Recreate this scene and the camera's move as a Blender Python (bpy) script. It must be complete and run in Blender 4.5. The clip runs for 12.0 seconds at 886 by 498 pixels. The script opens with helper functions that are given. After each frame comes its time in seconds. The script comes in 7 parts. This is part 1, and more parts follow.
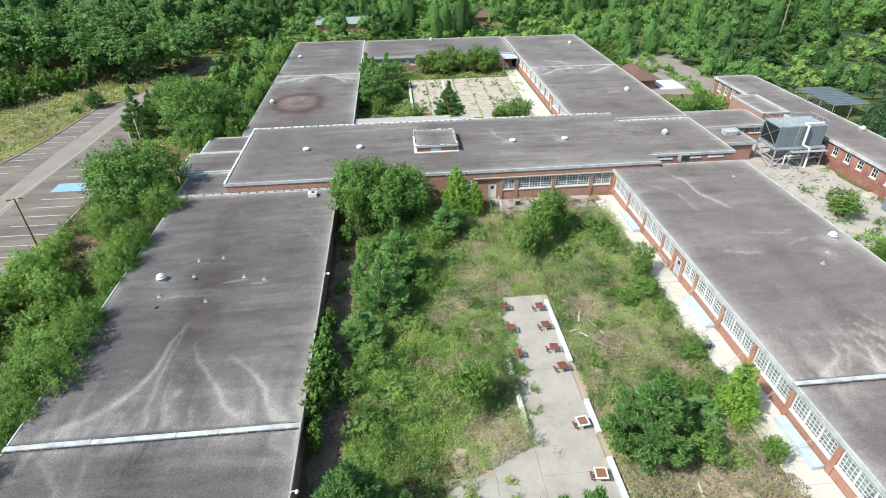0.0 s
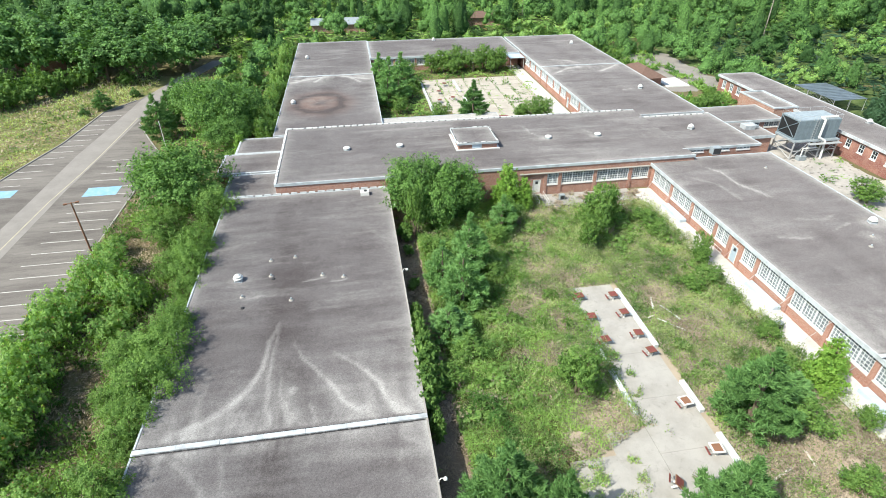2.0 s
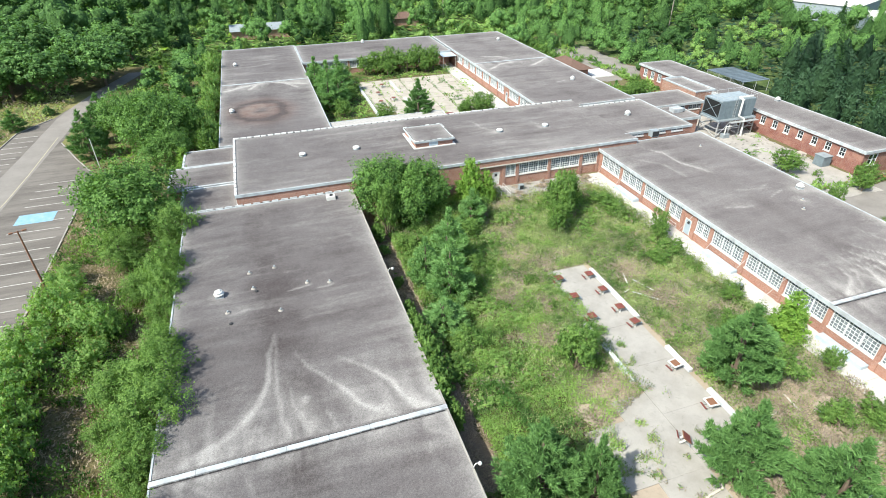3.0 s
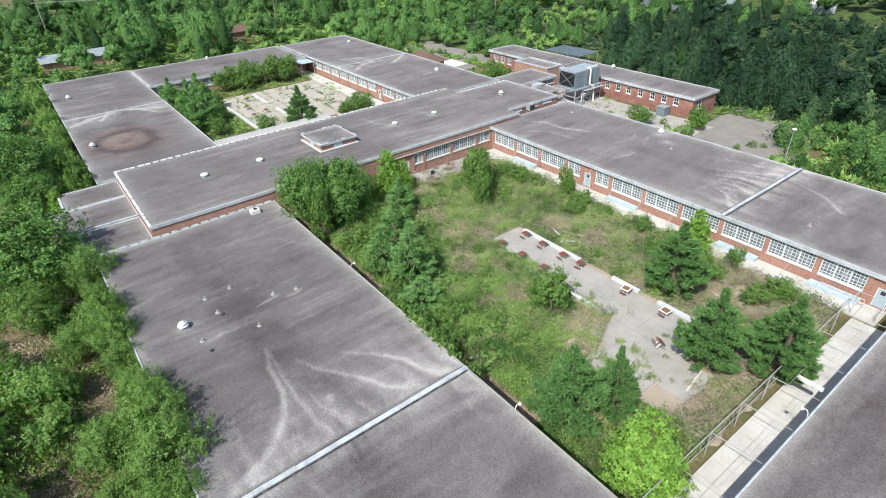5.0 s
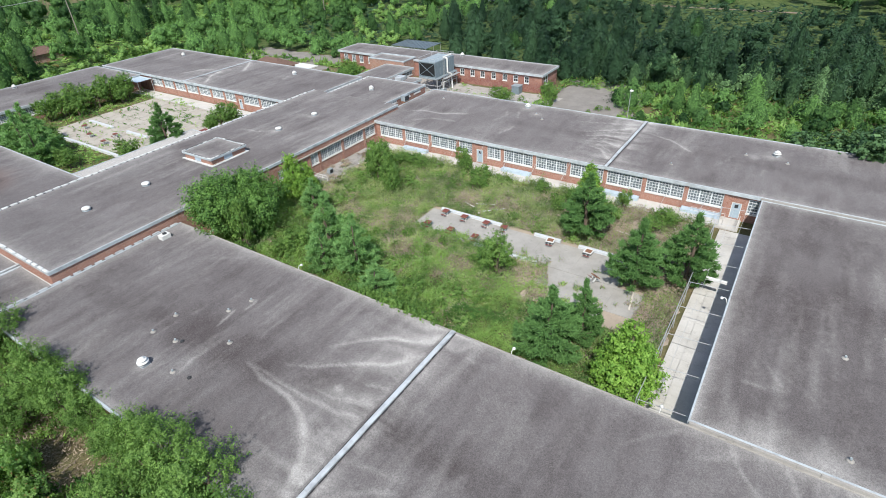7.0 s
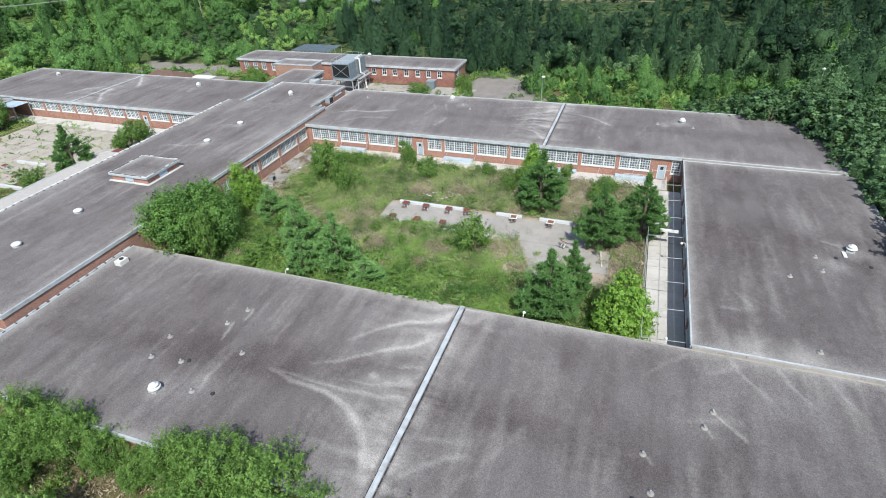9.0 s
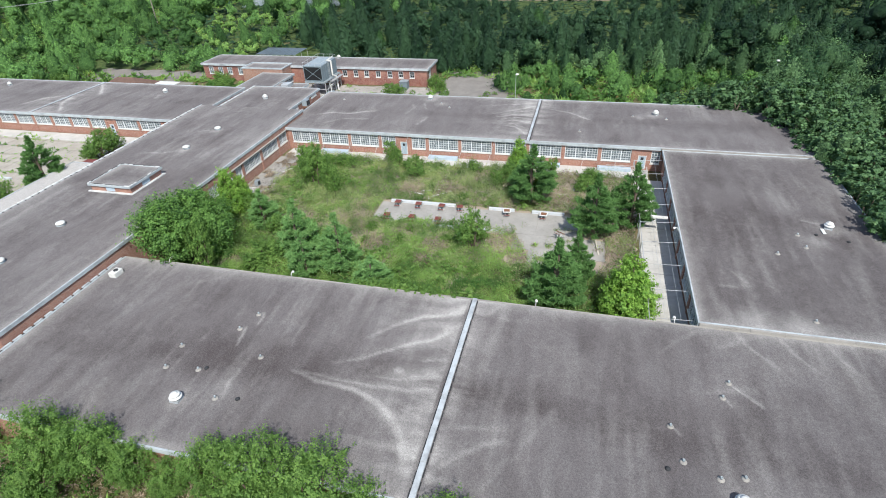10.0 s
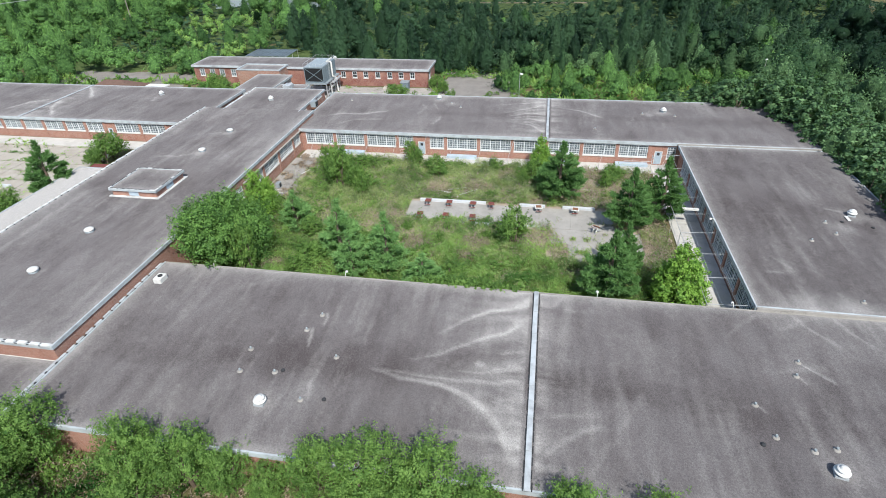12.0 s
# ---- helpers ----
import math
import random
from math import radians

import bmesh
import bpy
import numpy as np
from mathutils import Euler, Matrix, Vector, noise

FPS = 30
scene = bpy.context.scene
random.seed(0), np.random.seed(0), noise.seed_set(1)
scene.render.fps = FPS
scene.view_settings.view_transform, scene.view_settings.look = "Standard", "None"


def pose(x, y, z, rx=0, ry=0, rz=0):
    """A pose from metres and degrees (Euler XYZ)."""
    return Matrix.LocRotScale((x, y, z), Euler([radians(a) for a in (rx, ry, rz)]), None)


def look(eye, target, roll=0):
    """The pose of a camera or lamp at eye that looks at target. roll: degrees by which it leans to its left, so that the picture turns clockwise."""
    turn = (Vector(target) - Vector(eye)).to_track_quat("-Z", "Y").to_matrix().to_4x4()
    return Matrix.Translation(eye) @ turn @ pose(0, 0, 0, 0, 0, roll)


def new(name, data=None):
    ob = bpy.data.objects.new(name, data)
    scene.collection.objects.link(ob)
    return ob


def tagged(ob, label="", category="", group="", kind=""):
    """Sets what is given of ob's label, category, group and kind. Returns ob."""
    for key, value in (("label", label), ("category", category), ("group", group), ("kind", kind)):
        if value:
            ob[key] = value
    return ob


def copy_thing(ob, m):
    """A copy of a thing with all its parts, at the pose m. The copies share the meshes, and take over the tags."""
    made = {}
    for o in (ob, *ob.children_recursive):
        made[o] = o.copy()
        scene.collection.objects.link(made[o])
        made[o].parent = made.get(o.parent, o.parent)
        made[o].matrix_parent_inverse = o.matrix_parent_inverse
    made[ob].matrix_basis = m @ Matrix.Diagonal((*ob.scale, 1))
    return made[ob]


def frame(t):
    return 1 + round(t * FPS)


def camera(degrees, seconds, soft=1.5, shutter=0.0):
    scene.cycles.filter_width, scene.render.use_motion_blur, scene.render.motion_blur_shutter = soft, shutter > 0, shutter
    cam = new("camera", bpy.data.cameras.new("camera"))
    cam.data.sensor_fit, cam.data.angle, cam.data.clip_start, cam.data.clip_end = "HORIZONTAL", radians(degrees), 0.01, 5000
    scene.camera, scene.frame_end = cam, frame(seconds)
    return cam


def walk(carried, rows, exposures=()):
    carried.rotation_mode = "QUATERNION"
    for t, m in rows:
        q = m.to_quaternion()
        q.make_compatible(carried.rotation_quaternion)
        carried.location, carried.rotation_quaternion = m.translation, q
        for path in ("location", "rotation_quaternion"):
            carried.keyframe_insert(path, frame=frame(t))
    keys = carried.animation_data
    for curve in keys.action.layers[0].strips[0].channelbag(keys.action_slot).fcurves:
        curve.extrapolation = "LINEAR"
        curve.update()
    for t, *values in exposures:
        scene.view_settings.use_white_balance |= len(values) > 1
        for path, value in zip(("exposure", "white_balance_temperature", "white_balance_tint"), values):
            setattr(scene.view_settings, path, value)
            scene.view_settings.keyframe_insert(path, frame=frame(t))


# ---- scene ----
cam = camera(78.1, 12.0, soft=0.95)
PATH = [
    (0, (-0.586, -1.347, 38.364), (-0.448, 0.328, 37.279), -1.0),
    (0.5, (-3.686, -1.291, 38.381), (-3.538, 0.382, 37.295), -0.7),
    (1, (-6.711, -1.311, 38.401), (-6.555, 0.362, 37.316), -0.4),
    (1.5, (-9.78, -1.313, 38.411), (-9.585, 0.356, 37.326), -0.1),
    (2, (-12.99, -1.172, 38.409), (-12.726, 0.489, 37.327), -0.2),
    (2.5, (-16.207, -0.95, 38.376), (-15.837, 0.692, 37.296), -0.2),
    (3, (-19.43, -0.677, 38.316), (-18.903, 0.922, 37.237), -0.4),
    (4.8, (-30.331, 1.219, 37.549), (-29.37, 2.611, 36.483), -2.3),
    (5, (-31.488, 1.543, 37.527), (-30.483, 2.902, 36.457), -2.2),
    (5.5, (-34.293, 2.58, 37.513), (-33.19, 3.858, 36.441), -2.4),
    (6, (-37.011, 3.929, 37.49), (-35.8, 5.101, 36.414), -2.4),
    (6.5, (-39.518, 5.341, 37.519), (-38.223, 6.416, 36.44), -2.5),
    (7, (-41.883, 6.966, 37.556), (-40.496, 7.916, 36.472), -2.7),
    (7.2, (-42.706, 7.707, 37.56), (-41.286, 8.602, 36.473), -2.8),
    (9, (-49.326, 14.987, 37.53), (-47.759, 15.582, 36.44), -2.9),
    (9.5, (-50.728, 17.264, 37.53), (-49.13, 17.772, 36.44), -2.9),
    (10, (-51.832, 19.625, 37.582), (-50.218, 20.075, 36.491), -2.8),
    (10.5, (-52.647, 22.049, 37.613), (-51.016, 22.433, 36.522), -2.7),
    (11, (-53.354, 24.411, 37.621), (-51.714, 24.757, 36.531), -2.5),
    (11.5, (-54.019, 26.764, 37.616), (-52.375, 27.094, 36.526), -2.2),
    (12, (-54.659, 29.226, 37.612), (-53.011, 29.541, 36.524), -1.8),
]
STOPS = ((0.0, 0.65, 6750, 5), (1.0, 0.78, 6750, 4), (2.5, 0.93, 6750, 4), (3.2, 0.87, 6720, 4), (4.8, 0.58, 6550, 7), (6.0, 0.45, 6480, 8), (9.0, 0.38, 6400, 8), (12.0, 0.39, 6400, 8))
walk(cam, [(t, look(eye, target, roll)) for t, eye, target, roll in PATH], STOPS)

# ---- world, sun, exposure ----
world = bpy.data.worlds.new("world")
scene.world = world
world.use_nodes = True
wn = world.node_tree
sky = wn.nodes.new("ShaderNodeTexSky")
sky.sky_type, sky.sun_disc = "NISHITA", False
SUN_TO = Vector((-0.79, -0.36, 1.0)).normalized()
sky.sun_elevation = math.asin(SUN_TO.z)
sky.sun_rotation = math.atan2(SUN_TO.x, SUN_TO.y)
sky.air_density, sky.dust_density = 1.0, 1.5
bg = wn.nodes["Background"]
bg.inputs["Strength"].default_value = 0.15
wn.links.new(sky.outputs[0], bg.inputs["Color"])
sun = bpy.data.lights.new("sun", "SUN")
sun.energy, sun.angle, sun.color = 4.4, radians(0.55), (1.0, 0.965, 0.91)
new("sun", sun).matrix_world = look(SUN_TO * 200, (0, 0, 0))

# ---- materials ----


class Mat:
    """A node material with a principled surface."""

    def __init__(self, name, rough=0.9, metal=0.0, spec=0.3):
        self.m = bpy.data.materials.new(name)
        self.m.use_nodes = True
        self.t = self.m.node_tree
        self.b = self.t.nodes["Principled BSDF"]
        self.b.inputs["Roughness"].default_value = rough
        self.b.inputs["Metallic"].default_value = metal
        self.b.inputs["Specular IOR Level"].default_value = spec

    def node(self, kind, **sets):
        n = self.t.nodes.new(kind)
        for k, v in sets.items():
            n.inputs[k.replace("_", " ")].default_value = v
        return n

    def link(self, a, b):
        self.t.links.new(a, b)

    def coords(self, world_space=True, scale=(1, 1, 1)):
        c = self.t.nodes.new("ShaderNodeNewGeometry").outputs["Position"] if world_space else \
            self.t.nodes.new("ShaderNodeTexCoord").outputs["Object"]
        mp = self.t.nodes.new("ShaderNodeMapping")
        mp.inputs["Scale"].default_value = scale
        self.link(c, mp.inputs["Vector"])
        return mp.outputs[0]

    def noise(self, scale, detail=4, rough=0.55, stretch=(1, 1, 1), distort=0.0):
        n = self.node("ShaderNodeTexNoise", Scale=scale, Detail=detail, Roughness=rough, Distortion=distort)
        self.link(self.coords(True, stretch), n.inputs["Vector"])
        return n.outputs["Fac"]

    def span(self, fac, lo, hi, to0=0.0, to1=1.0):
        n = self.node("ShaderNodeMapRange")
        n.inputs["From Min"].default_value, n.inputs["From Max"].default_value = lo, hi
        n.inputs["To Min"].default_value, n.inputs["To Max"].default_value = to0, to1
        self.link(fac, n.inputs["Value"])
        return n.outputs[0]

    def attr(self, name):
        n = self.t.nodes.new("ShaderNodeAttribute")
        n.attribute_name = name
        return n.outputs["Fac"]

    def mix(self, fac, a, b, mode="MIX"):
        n = self.t.nodes.new("ShaderNodeMix")
        n.data_type, n.blend_type = "RGBA", mode
        for v, s in ((fac, n.inputs[0]), (a, n.inputs[6]), (b, n.inputs[7])):
            if isinstance(v, (int, float)):
                s.default_value = v
            elif isinstance(v, tuple):
                s.default_value = (*v, 1)
            else:
                self.link(v, s)
        return n.outputs[2]

    def calc(self, op, a, b):
        n = self.t.nodes.new("ShaderNodeMath")
        n.operation = op
        for v, s in ((a, n.inputs[0]), (b, n.inputs[1])):
            if isinstance(v, (int, float)):
                s.default_value = v
            else:
                self.link(v, s)
        return n.outputs[0]

    def colour(self, c):
        if isinstance(c, tuple):
            self.b.inputs["Base Color"].default_value = (*c, 1)
        else:
            self.link(c, self.b.inputs["Base Color"])
        return self

    def bump(self, fac, strength=0.3, distance=0.02):
        n = self.node("ShaderNodeBump", Strength=strength, Distance=distance)
        self.link(fac, n.inputs["Height"])
        self.link(n.outputs[0], self.b.inputs["Normal"])
        return self


def plain(name, c, rough=0.7, metal=0.0, wear=0.35, dirt=None, scale=1.5):
    """Paint or metal with stains and fine grain."""
    m = Mat(name, rough, metal)
    d = dirt or tuple(v * 0.55 for v in c)
    k = m.mix(m.span(m.noise(scale, 6, 0.65), 0.42, 0.72, 0, wear), c, d)
    k = m.mix(m.span(m.noise(scale * 14, 3), 0.3, 0.7, 0, 0.16), k, tuple(v * 0.7 for v in c))
    m.colour(k)
    m.bump(m.noise(scale * 20, 3), 0.15, 0.01)
    return m.m


def roof_material():
    """Old bitumen and gravel roofing: silt, damp and rust come as attributes, grain as noise and loose stones."""
    m = Mat("roofing", 0.95, 0, 0.12)
    m.b.inputs["Diffuse Roughness"].default_value = 0.8
    base = m.mix(m.span(m.noise(0.09, 5, 0.6), 0.35, 0.7), (0.097, 0.0885, 0.0905), (0.136, 0.1265, 0.1285))
    base = m.mix(m.span(m.noise(0.5, 6, 0.75, (0.22, 1.8, 1)), 0.45, 0.72, 0, 0.42), base, (0.146, 0.141, 0.143))
    base = m.mix(m.span(m.noise(0.45, 6, 0.75, (1.9, 0.3, 1)), 0.5, 0.75, 0, 0.2), base, (0.074, 0.066, 0.069))
    base = m.mix(m.span(m.noise(0.30, 5, 0.6, (0.6, 1.3, 1), 0.8), 0.48, 0.72, 0, 0.45), base, (0.153, 0.147, 0.149))
    base = m.mix(m.span(m.noise(0.26, 5, 0.62, (0.6, 1.3, 1), 0.6), 0.50, 0.74, 0, 0.5), base, (0.062, 0.054, 0.057))
    base = m.mix(m.attr("rust"), base, (0.145, 0.095, 0.080))
    base = m.mix(m.attr("damp"), base, (0.054, 0.046, 0.047))
    edge = m.calc("ADD", m.attr("silt"), m.span(m.noise(1.3, 7, 0.8), 0.3, 0.7, -0.10, 0.10))
    base = m.mix(m.span(edge, 0.05, 1.0), base, (0.325, 0.318, 0.308))
    for scale, low, high in ((13.0, 0.80, 1.20),):
        v = m.node("ShaderNodeTexVoronoi", Scale=scale)
        m.link(m.coords(True), v.inputs["Vector"])
        r = m.t.nodes.new("ShaderNodeSeparateColor")
        m.link(v.outputs["Color"], r.inputs[0])
        g = m.t.nodes.new("ShaderNodeCombineColor")
        for k in range(3):
            m.link(m.span(r.outputs[0], 0, 1, low, high), g.inputs[k])
        base = m.mix(1.0, base, g.outputs[0], "MULTIPLY")
    base = m.mix(m.span(m.noise(11.0, 4, 0.8), 0.50, 0.64, 0, 0.24), base, (0.225, 0.216, 0.214))
    base = m.mix(m.span(m.noise(9.0, 4, 0.8), 0.50, 0.66, 0, 0.26), base, (0.042, 0.037, 0.038))
    m.colour(base)
    m.bump(m.noise(7.0, 4, 0.85), 0.7, 0.05)
    return m.m


def brick_material(name, tint=(1, 1, 1)):
    m = Mat(name, 0.88)
    t = m.node("ShaderNodeTexBrick")
    c = m.t.nodes.new("ShaderNodeNewGeometry")
    sep = m.t.nodes.new("ShaderNodeSeparateXYZ")
    m.link(c.outputs["Position"], sep.inputs[0])
    com = m.t.nodes.new("ShaderNodeCombineXYZ")
    m.link(m.calc("ADD", sep.outputs[0], sep.outputs[1]), com.inputs[0])
    m.link(sep.outputs[2], com.inputs[1])
    m.link(com.outputs[0], t.inputs["Vector"])
    for k, v in (("Color1", (0.210, 0.084, 0.058)), ("Color2", (0.300, 0.138, 0.100)), ("Mortar", (0.37, 0.30, 0.26))):
        t.inputs[k].default_value = (*[a * b for a, b in zip(v, tint)], 1)
    for k, v in (("Scale", 1.0), ("Mortar Size", 0.008), ("Brick Width", 0.21), ("Row Height", 0.075)):
        t.inputs[k].default_value = v
    k = m.mix(m.span(m.noise(0.5, 6, 0.7), 0.42, 0.70, 0.0, 0.55), t.outputs["Color"], (0.40, 0.24, 0.18))
    k = m.mix(m.span(m.noise(1.1, 6, 0.7, (1, 1, 0.25)), 0.6, 0.8, 0, 0.3), k, (0.17, 0.07, 0.05))
    m.colour(k)
    m.bump(t.outputs["Fac"], 0.4, -0.01)
    return m.m


def concrete_material(name, c=(0.335, 0.32, 0.295), dark=(0.165, 0.155, 0.138)):
    m = Mat(name, 0.9)
    k = m.mix(m.span(m.noise(0.35, 7, 0.65), 0.4, 0.7), c, tuple((a + b) / 2 for a, b in zip(c, dark)))
    k = m.mix(m.span(m.noise(1.3, 6, 0.75, (1, 1, 1), 1.5), 0.56, 0.72, 0, 0.7), k, dark)
    k = m.mix(m.span(m.noise(18, 3, 0.7), 0.4, 0.7, 0, 0.25), k, dark)
    m.colour(k)
    m.bump(m.noise(22, 4), 0.3, 0.01)
    return m.m


def asphalt_material():
    m = Mat("weathered_asphalt", 0.93)
    k = m.mix(m.span(m.noise(0.16, 6, 0.7, (0.35, 1.5, 1)), 0.42, 0.68), (0.156, 0.142, 0.128), (0.080, 0.071, 0.064))
    k = m.mix(m.span(m.noise(0.9, 6, 0.7, (0.4, 2.0, 1)), 0.5, 0.72, 0, 0.6), k, (0.064, 0.056, 0.052))
    k = m.mix(m.span(m.noise(12, 3, 0.8), 0.5, 0.7, 0, 0.3), k, (0.240, 0.224, 0.208))
    m.colour(k)
    m.bump(m.noise(25, 3), 0.4, 0.01)
    return m.m


def ground_material():
    m = Mat("weedy_earth", 0.95, 0, 0.1)
    k = m.mix(m.span(m.noise(0.07, 7, 0.65), 0.38, 0.62), (0.10, 0.10, 0.045), (0.16, 0.135, 0.075))
    k = m.mix(m.span(m.noise(0.3, 7, 0.7), 0.5, 0.68), k, (0.17, 0.125, 0.075))
    k = m.mix(m.span(m.noise(2.5, 5, 0.75), 0.48, 0.66, 0, 0.7), k, (0.045, 0.06, 0.02))
    m.colour(k)
    m.bump(m.noise(3.0, 6, 0.7), 0.8, 0.15)
    return m.m


def field_material():
    m = Mat("dry_meadow", 0.95, 0, 0.1)
    k = m.mix(m.span(m.noise(0.12, 7, 0.65, (0.6, 1.4, 1)), 0.4, 0.65), (0.235, 0.205, 0.108), (0.125, 0.145, 0.048))
    k = m.mix(m.span(m.noise(1.6, 6, 0.75), 0.45, 0.7, 0, 0.7), k, (0.10, 0.12, 0.035))
    m.colour(k)
    m.bump(m.noise(4.0, 6, 0.7), 0.8, 0.12)
    return m.m


def leaf_material(name, dark, light, odd=None, trans=0.3, single=0.55):
    """Foliage: 'tone' varies plant by plant, every leaf a little more."""
    m = Mat(name, 0.62, 0, 0.25)
    isl = m.t.nodes.new("ShaderNodeNewGeometry").outputs["Random Per Island"]
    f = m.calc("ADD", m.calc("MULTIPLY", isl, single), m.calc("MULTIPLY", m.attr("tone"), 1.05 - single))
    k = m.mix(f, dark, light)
    if odd:
        k = m.mix(m.span(isl, 0.965, 0.985), k, odd)
    m.colour(k)
    tr = m.t.nodes.new("ShaderNodeBsdfTranslucent")
    warm = m.mix(1.0, k, (1.25, 1.3, 0.55), "MULTIPLY")
    m.link(warm, tr.inputs["Color"])
    mx = m.t.nodes.new("ShaderNodeMixShader")
    mx.inputs[0].default_value = trans
    m.link(m.b.outputs[0], mx.inputs[1])
    m.link(tr.outputs[0], mx.inputs[2])
    m.link(mx.outputs[0], m.t.nodes["Material Output"].inputs["Surface"])
    return m.m


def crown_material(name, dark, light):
    """Matted inside of a distant crown, mostly darker than its outer leaves."""
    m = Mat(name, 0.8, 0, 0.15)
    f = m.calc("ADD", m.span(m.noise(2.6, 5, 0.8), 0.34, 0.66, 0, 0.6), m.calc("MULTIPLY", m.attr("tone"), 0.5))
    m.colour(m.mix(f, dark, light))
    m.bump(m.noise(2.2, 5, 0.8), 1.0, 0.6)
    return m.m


def glass_material(name, a, b):
    m = Mat(name, 0.12, 0, 0.5)
    m.colour(m.mix(m.span(m.noise(1.5, 5, 0.7), 0.35, 0.7), a, b))
    m.b.inputs["Transmission Weight"].default_value = 0.45
    return m.m


ROOFING = roof_material()
BRICK = brick_material("red_brick")
BRICK_DARK = brick_material("dark_red_brick", (0.72, 0.62, 0.66))
BRICK_OLD = brick_material("pale_red_brick", (1.0, 1.15, 1.15))
CONCRETE = concrete_material("pale_concrete")
CONCRETE_WALK = concrete_material("sunlit_concrete", (0.50, 0.485, 0.455), (0.26, 0.242, 0.215))
CONCRETE_OLD = concrete_material("old_concrete", (0.31, 0.295, 0.27), (0.14, 0.13, 0.118))
ASPHALT = asphalt_material()
GROUND = ground_material()
FIELD = field_material()
DIRT = concrete_material("bare_earth", (0.23, 0.18, 0.13), (0.12, 0.092, 0.066))
COPING = plain("grey_blue_coping", (0.40, 0.44, 0.46), 0.6, 0.0, 0.7, (0.17, 0.175, 0.18), 0.8)
FLASHING = plain("white_flashing", (0.42, 0.45, 0.47), 0.6, 0.0, 0.8, (0.17, 0.175, 0.18), 0.9)
WHITE = plain("white_paint", (0.60, 0.60, 0.575), 0.65)
CHIPPED = plain("chipped_white_paint", (0.50, 0.51, 0.515), 0.7, 0, 0.75, (0.40, 0.46, 0.52), 1.6)
SASH = plain("white_steel_sash", (0.58, 0.61, 0.62), 0.55)
GLASS = glass_material("dusty_glass", (0.10, 0.130, 0.150), (0.40, 0.45, 0.48))
GLASS_DARK = glass_material("dark_glass", (0.02, 0.025, 0.03), (0.07, 0.08, 0.09))
DARK = plain("dark_void", (0.035, 0.037, 0.04), 0.9)
BLUE_GREY = plain("blue_grey_paint", (0.33, 0.41, 0.47), 0.6)
BLUE_PALE = plain("pale_blue_paint", (0.40, 0.48, 0.55), 0.65, 0, 0.5)
GALVANISED = plain("galvanised_steel", (0.30, 0.34, 0.36), 0.55, 0.25, 0.6)
TOWER = plain("blue_grey_sheet_steel", (0.165, 0.21, 0.235), 0.6, 0.1, 0.6, (0.10, 0.12, 0.13))
PALE_DECK = plain("dull_white_deck", (0.27, 0.32, 0.35), 0.7, 0, 0.7)
STEEL = plain("grey_pipe", (0.50, 0.51, 0.51), 0.45, 0.5)
RUST_RED = plain("rusty_red_steel", (0.17, 0.05, 0.042), 0.8, 0, 0.7, (0.09, 0.036, 0.03), 4)
RUST = plain("rust", (0.20, 0.10, 0.06), 0.85)
BLUE = plain("blue_road_paint", (0.17, 0.33, 0.45), 0.8, 0, 0.8, (0.30, 0.37, 0.41), 1.2)
LINE_WHITE = plain("faded_white_line", (0.46, 0.45, 0.42), 0.8, 0, 0.7, (0.24, 0.23, 0.21), 2)
LINE_YELLOW = plain("faded_yellow_line", (0.36, 0.325, 0.235), 0.8, 0, 0.8, (0.22, 0.2, 0.16), 1)
SHINGLE = plain("brown_red_shingle", (0.135, 0.085, 0.066), 0.9, 0, 0.6)
BARK = plain("bark", (0.13, 0.10, 0.075), 0.9)
OLD_POLE = plain("weathered_pole", (0.26, 0.235, 0.20), 0.9)
DEAD_WOOD = plain("bleached_wood", (0.48, 0.44, 0.38), 0.85)
CAGE_GREY = plain("cage_sheet", (0.15, 0.19, 0.22), 0.6, 0.3, 0.6, (0.05, 0.06, 0.07), 0.8)
LOUVRE_BLACK = plain("louvre_black", (0.012, 0.013, 0.014), 0.9)
WHITE_WORN = plain("worn_white_flashing", (0.60, 0.61, 0.60), 0.65, 0.0, 0.8, (0.25, 0.25, 0.25), 0.9)
LITTER = concrete_material("dry_litter", (0.34, 0.285, 0.225), (0.19, 0.152, 0.114))
LEAF_OAK = leaf_material("oak_leaf", (0.015, 0.060, 0.013), (0.180, 0.335, 0.080))
LEAF_GUM = leaf_material("sweetgum_leaf", (0.072, 0.185, 0.024), (0.265, 0.43, 0.082))
LEAF_BUSH = leaf_material("shrub_leaf", (0.023, 0.080, 0.015), (0.212, 0.350, 0.088), None, 0.35, 0.4)
LEAF_PINE = leaf_material("pine_needle", (0.026, 0.088, 0.024), (0.158, 0.300, 0.094), None, 0.25)
LEAF_PINE_YOUNG = leaf_material("young_pine_needle", (0.062, 0.165, 0.052), (0.245, 0.425, 0.150), None, 0.3)
LEAF_VINE = leaf_material("vine_leaf", (0.084, 0.192, 0.050), (0.290, 0.445, 0.138), (0.26, 0.18, 0.08), 0.48, 0.14)
LEAF_DRY = leaf_material("dry_grass", (0.120, 0.190, 0.072), (0.395, 0.465, 0.230), (0.24, 0.16, 0.10), 0.48, 0.14)
LEAF_DEAD = leaf_material("dead_brush", (0.190, 0.152, 0.116), (0.410, 0.335, 0.262), None, 0.2, 0.4)
# Pine greens darkened to put a cloud shadow into the leaf colour.
LEAF_SHADED_WOODS = leaf_material("shaded_pinewood", (0.006, 0.025, 0.012), (0.036, 0.082, 0.038), None, 0.14, 0.3)
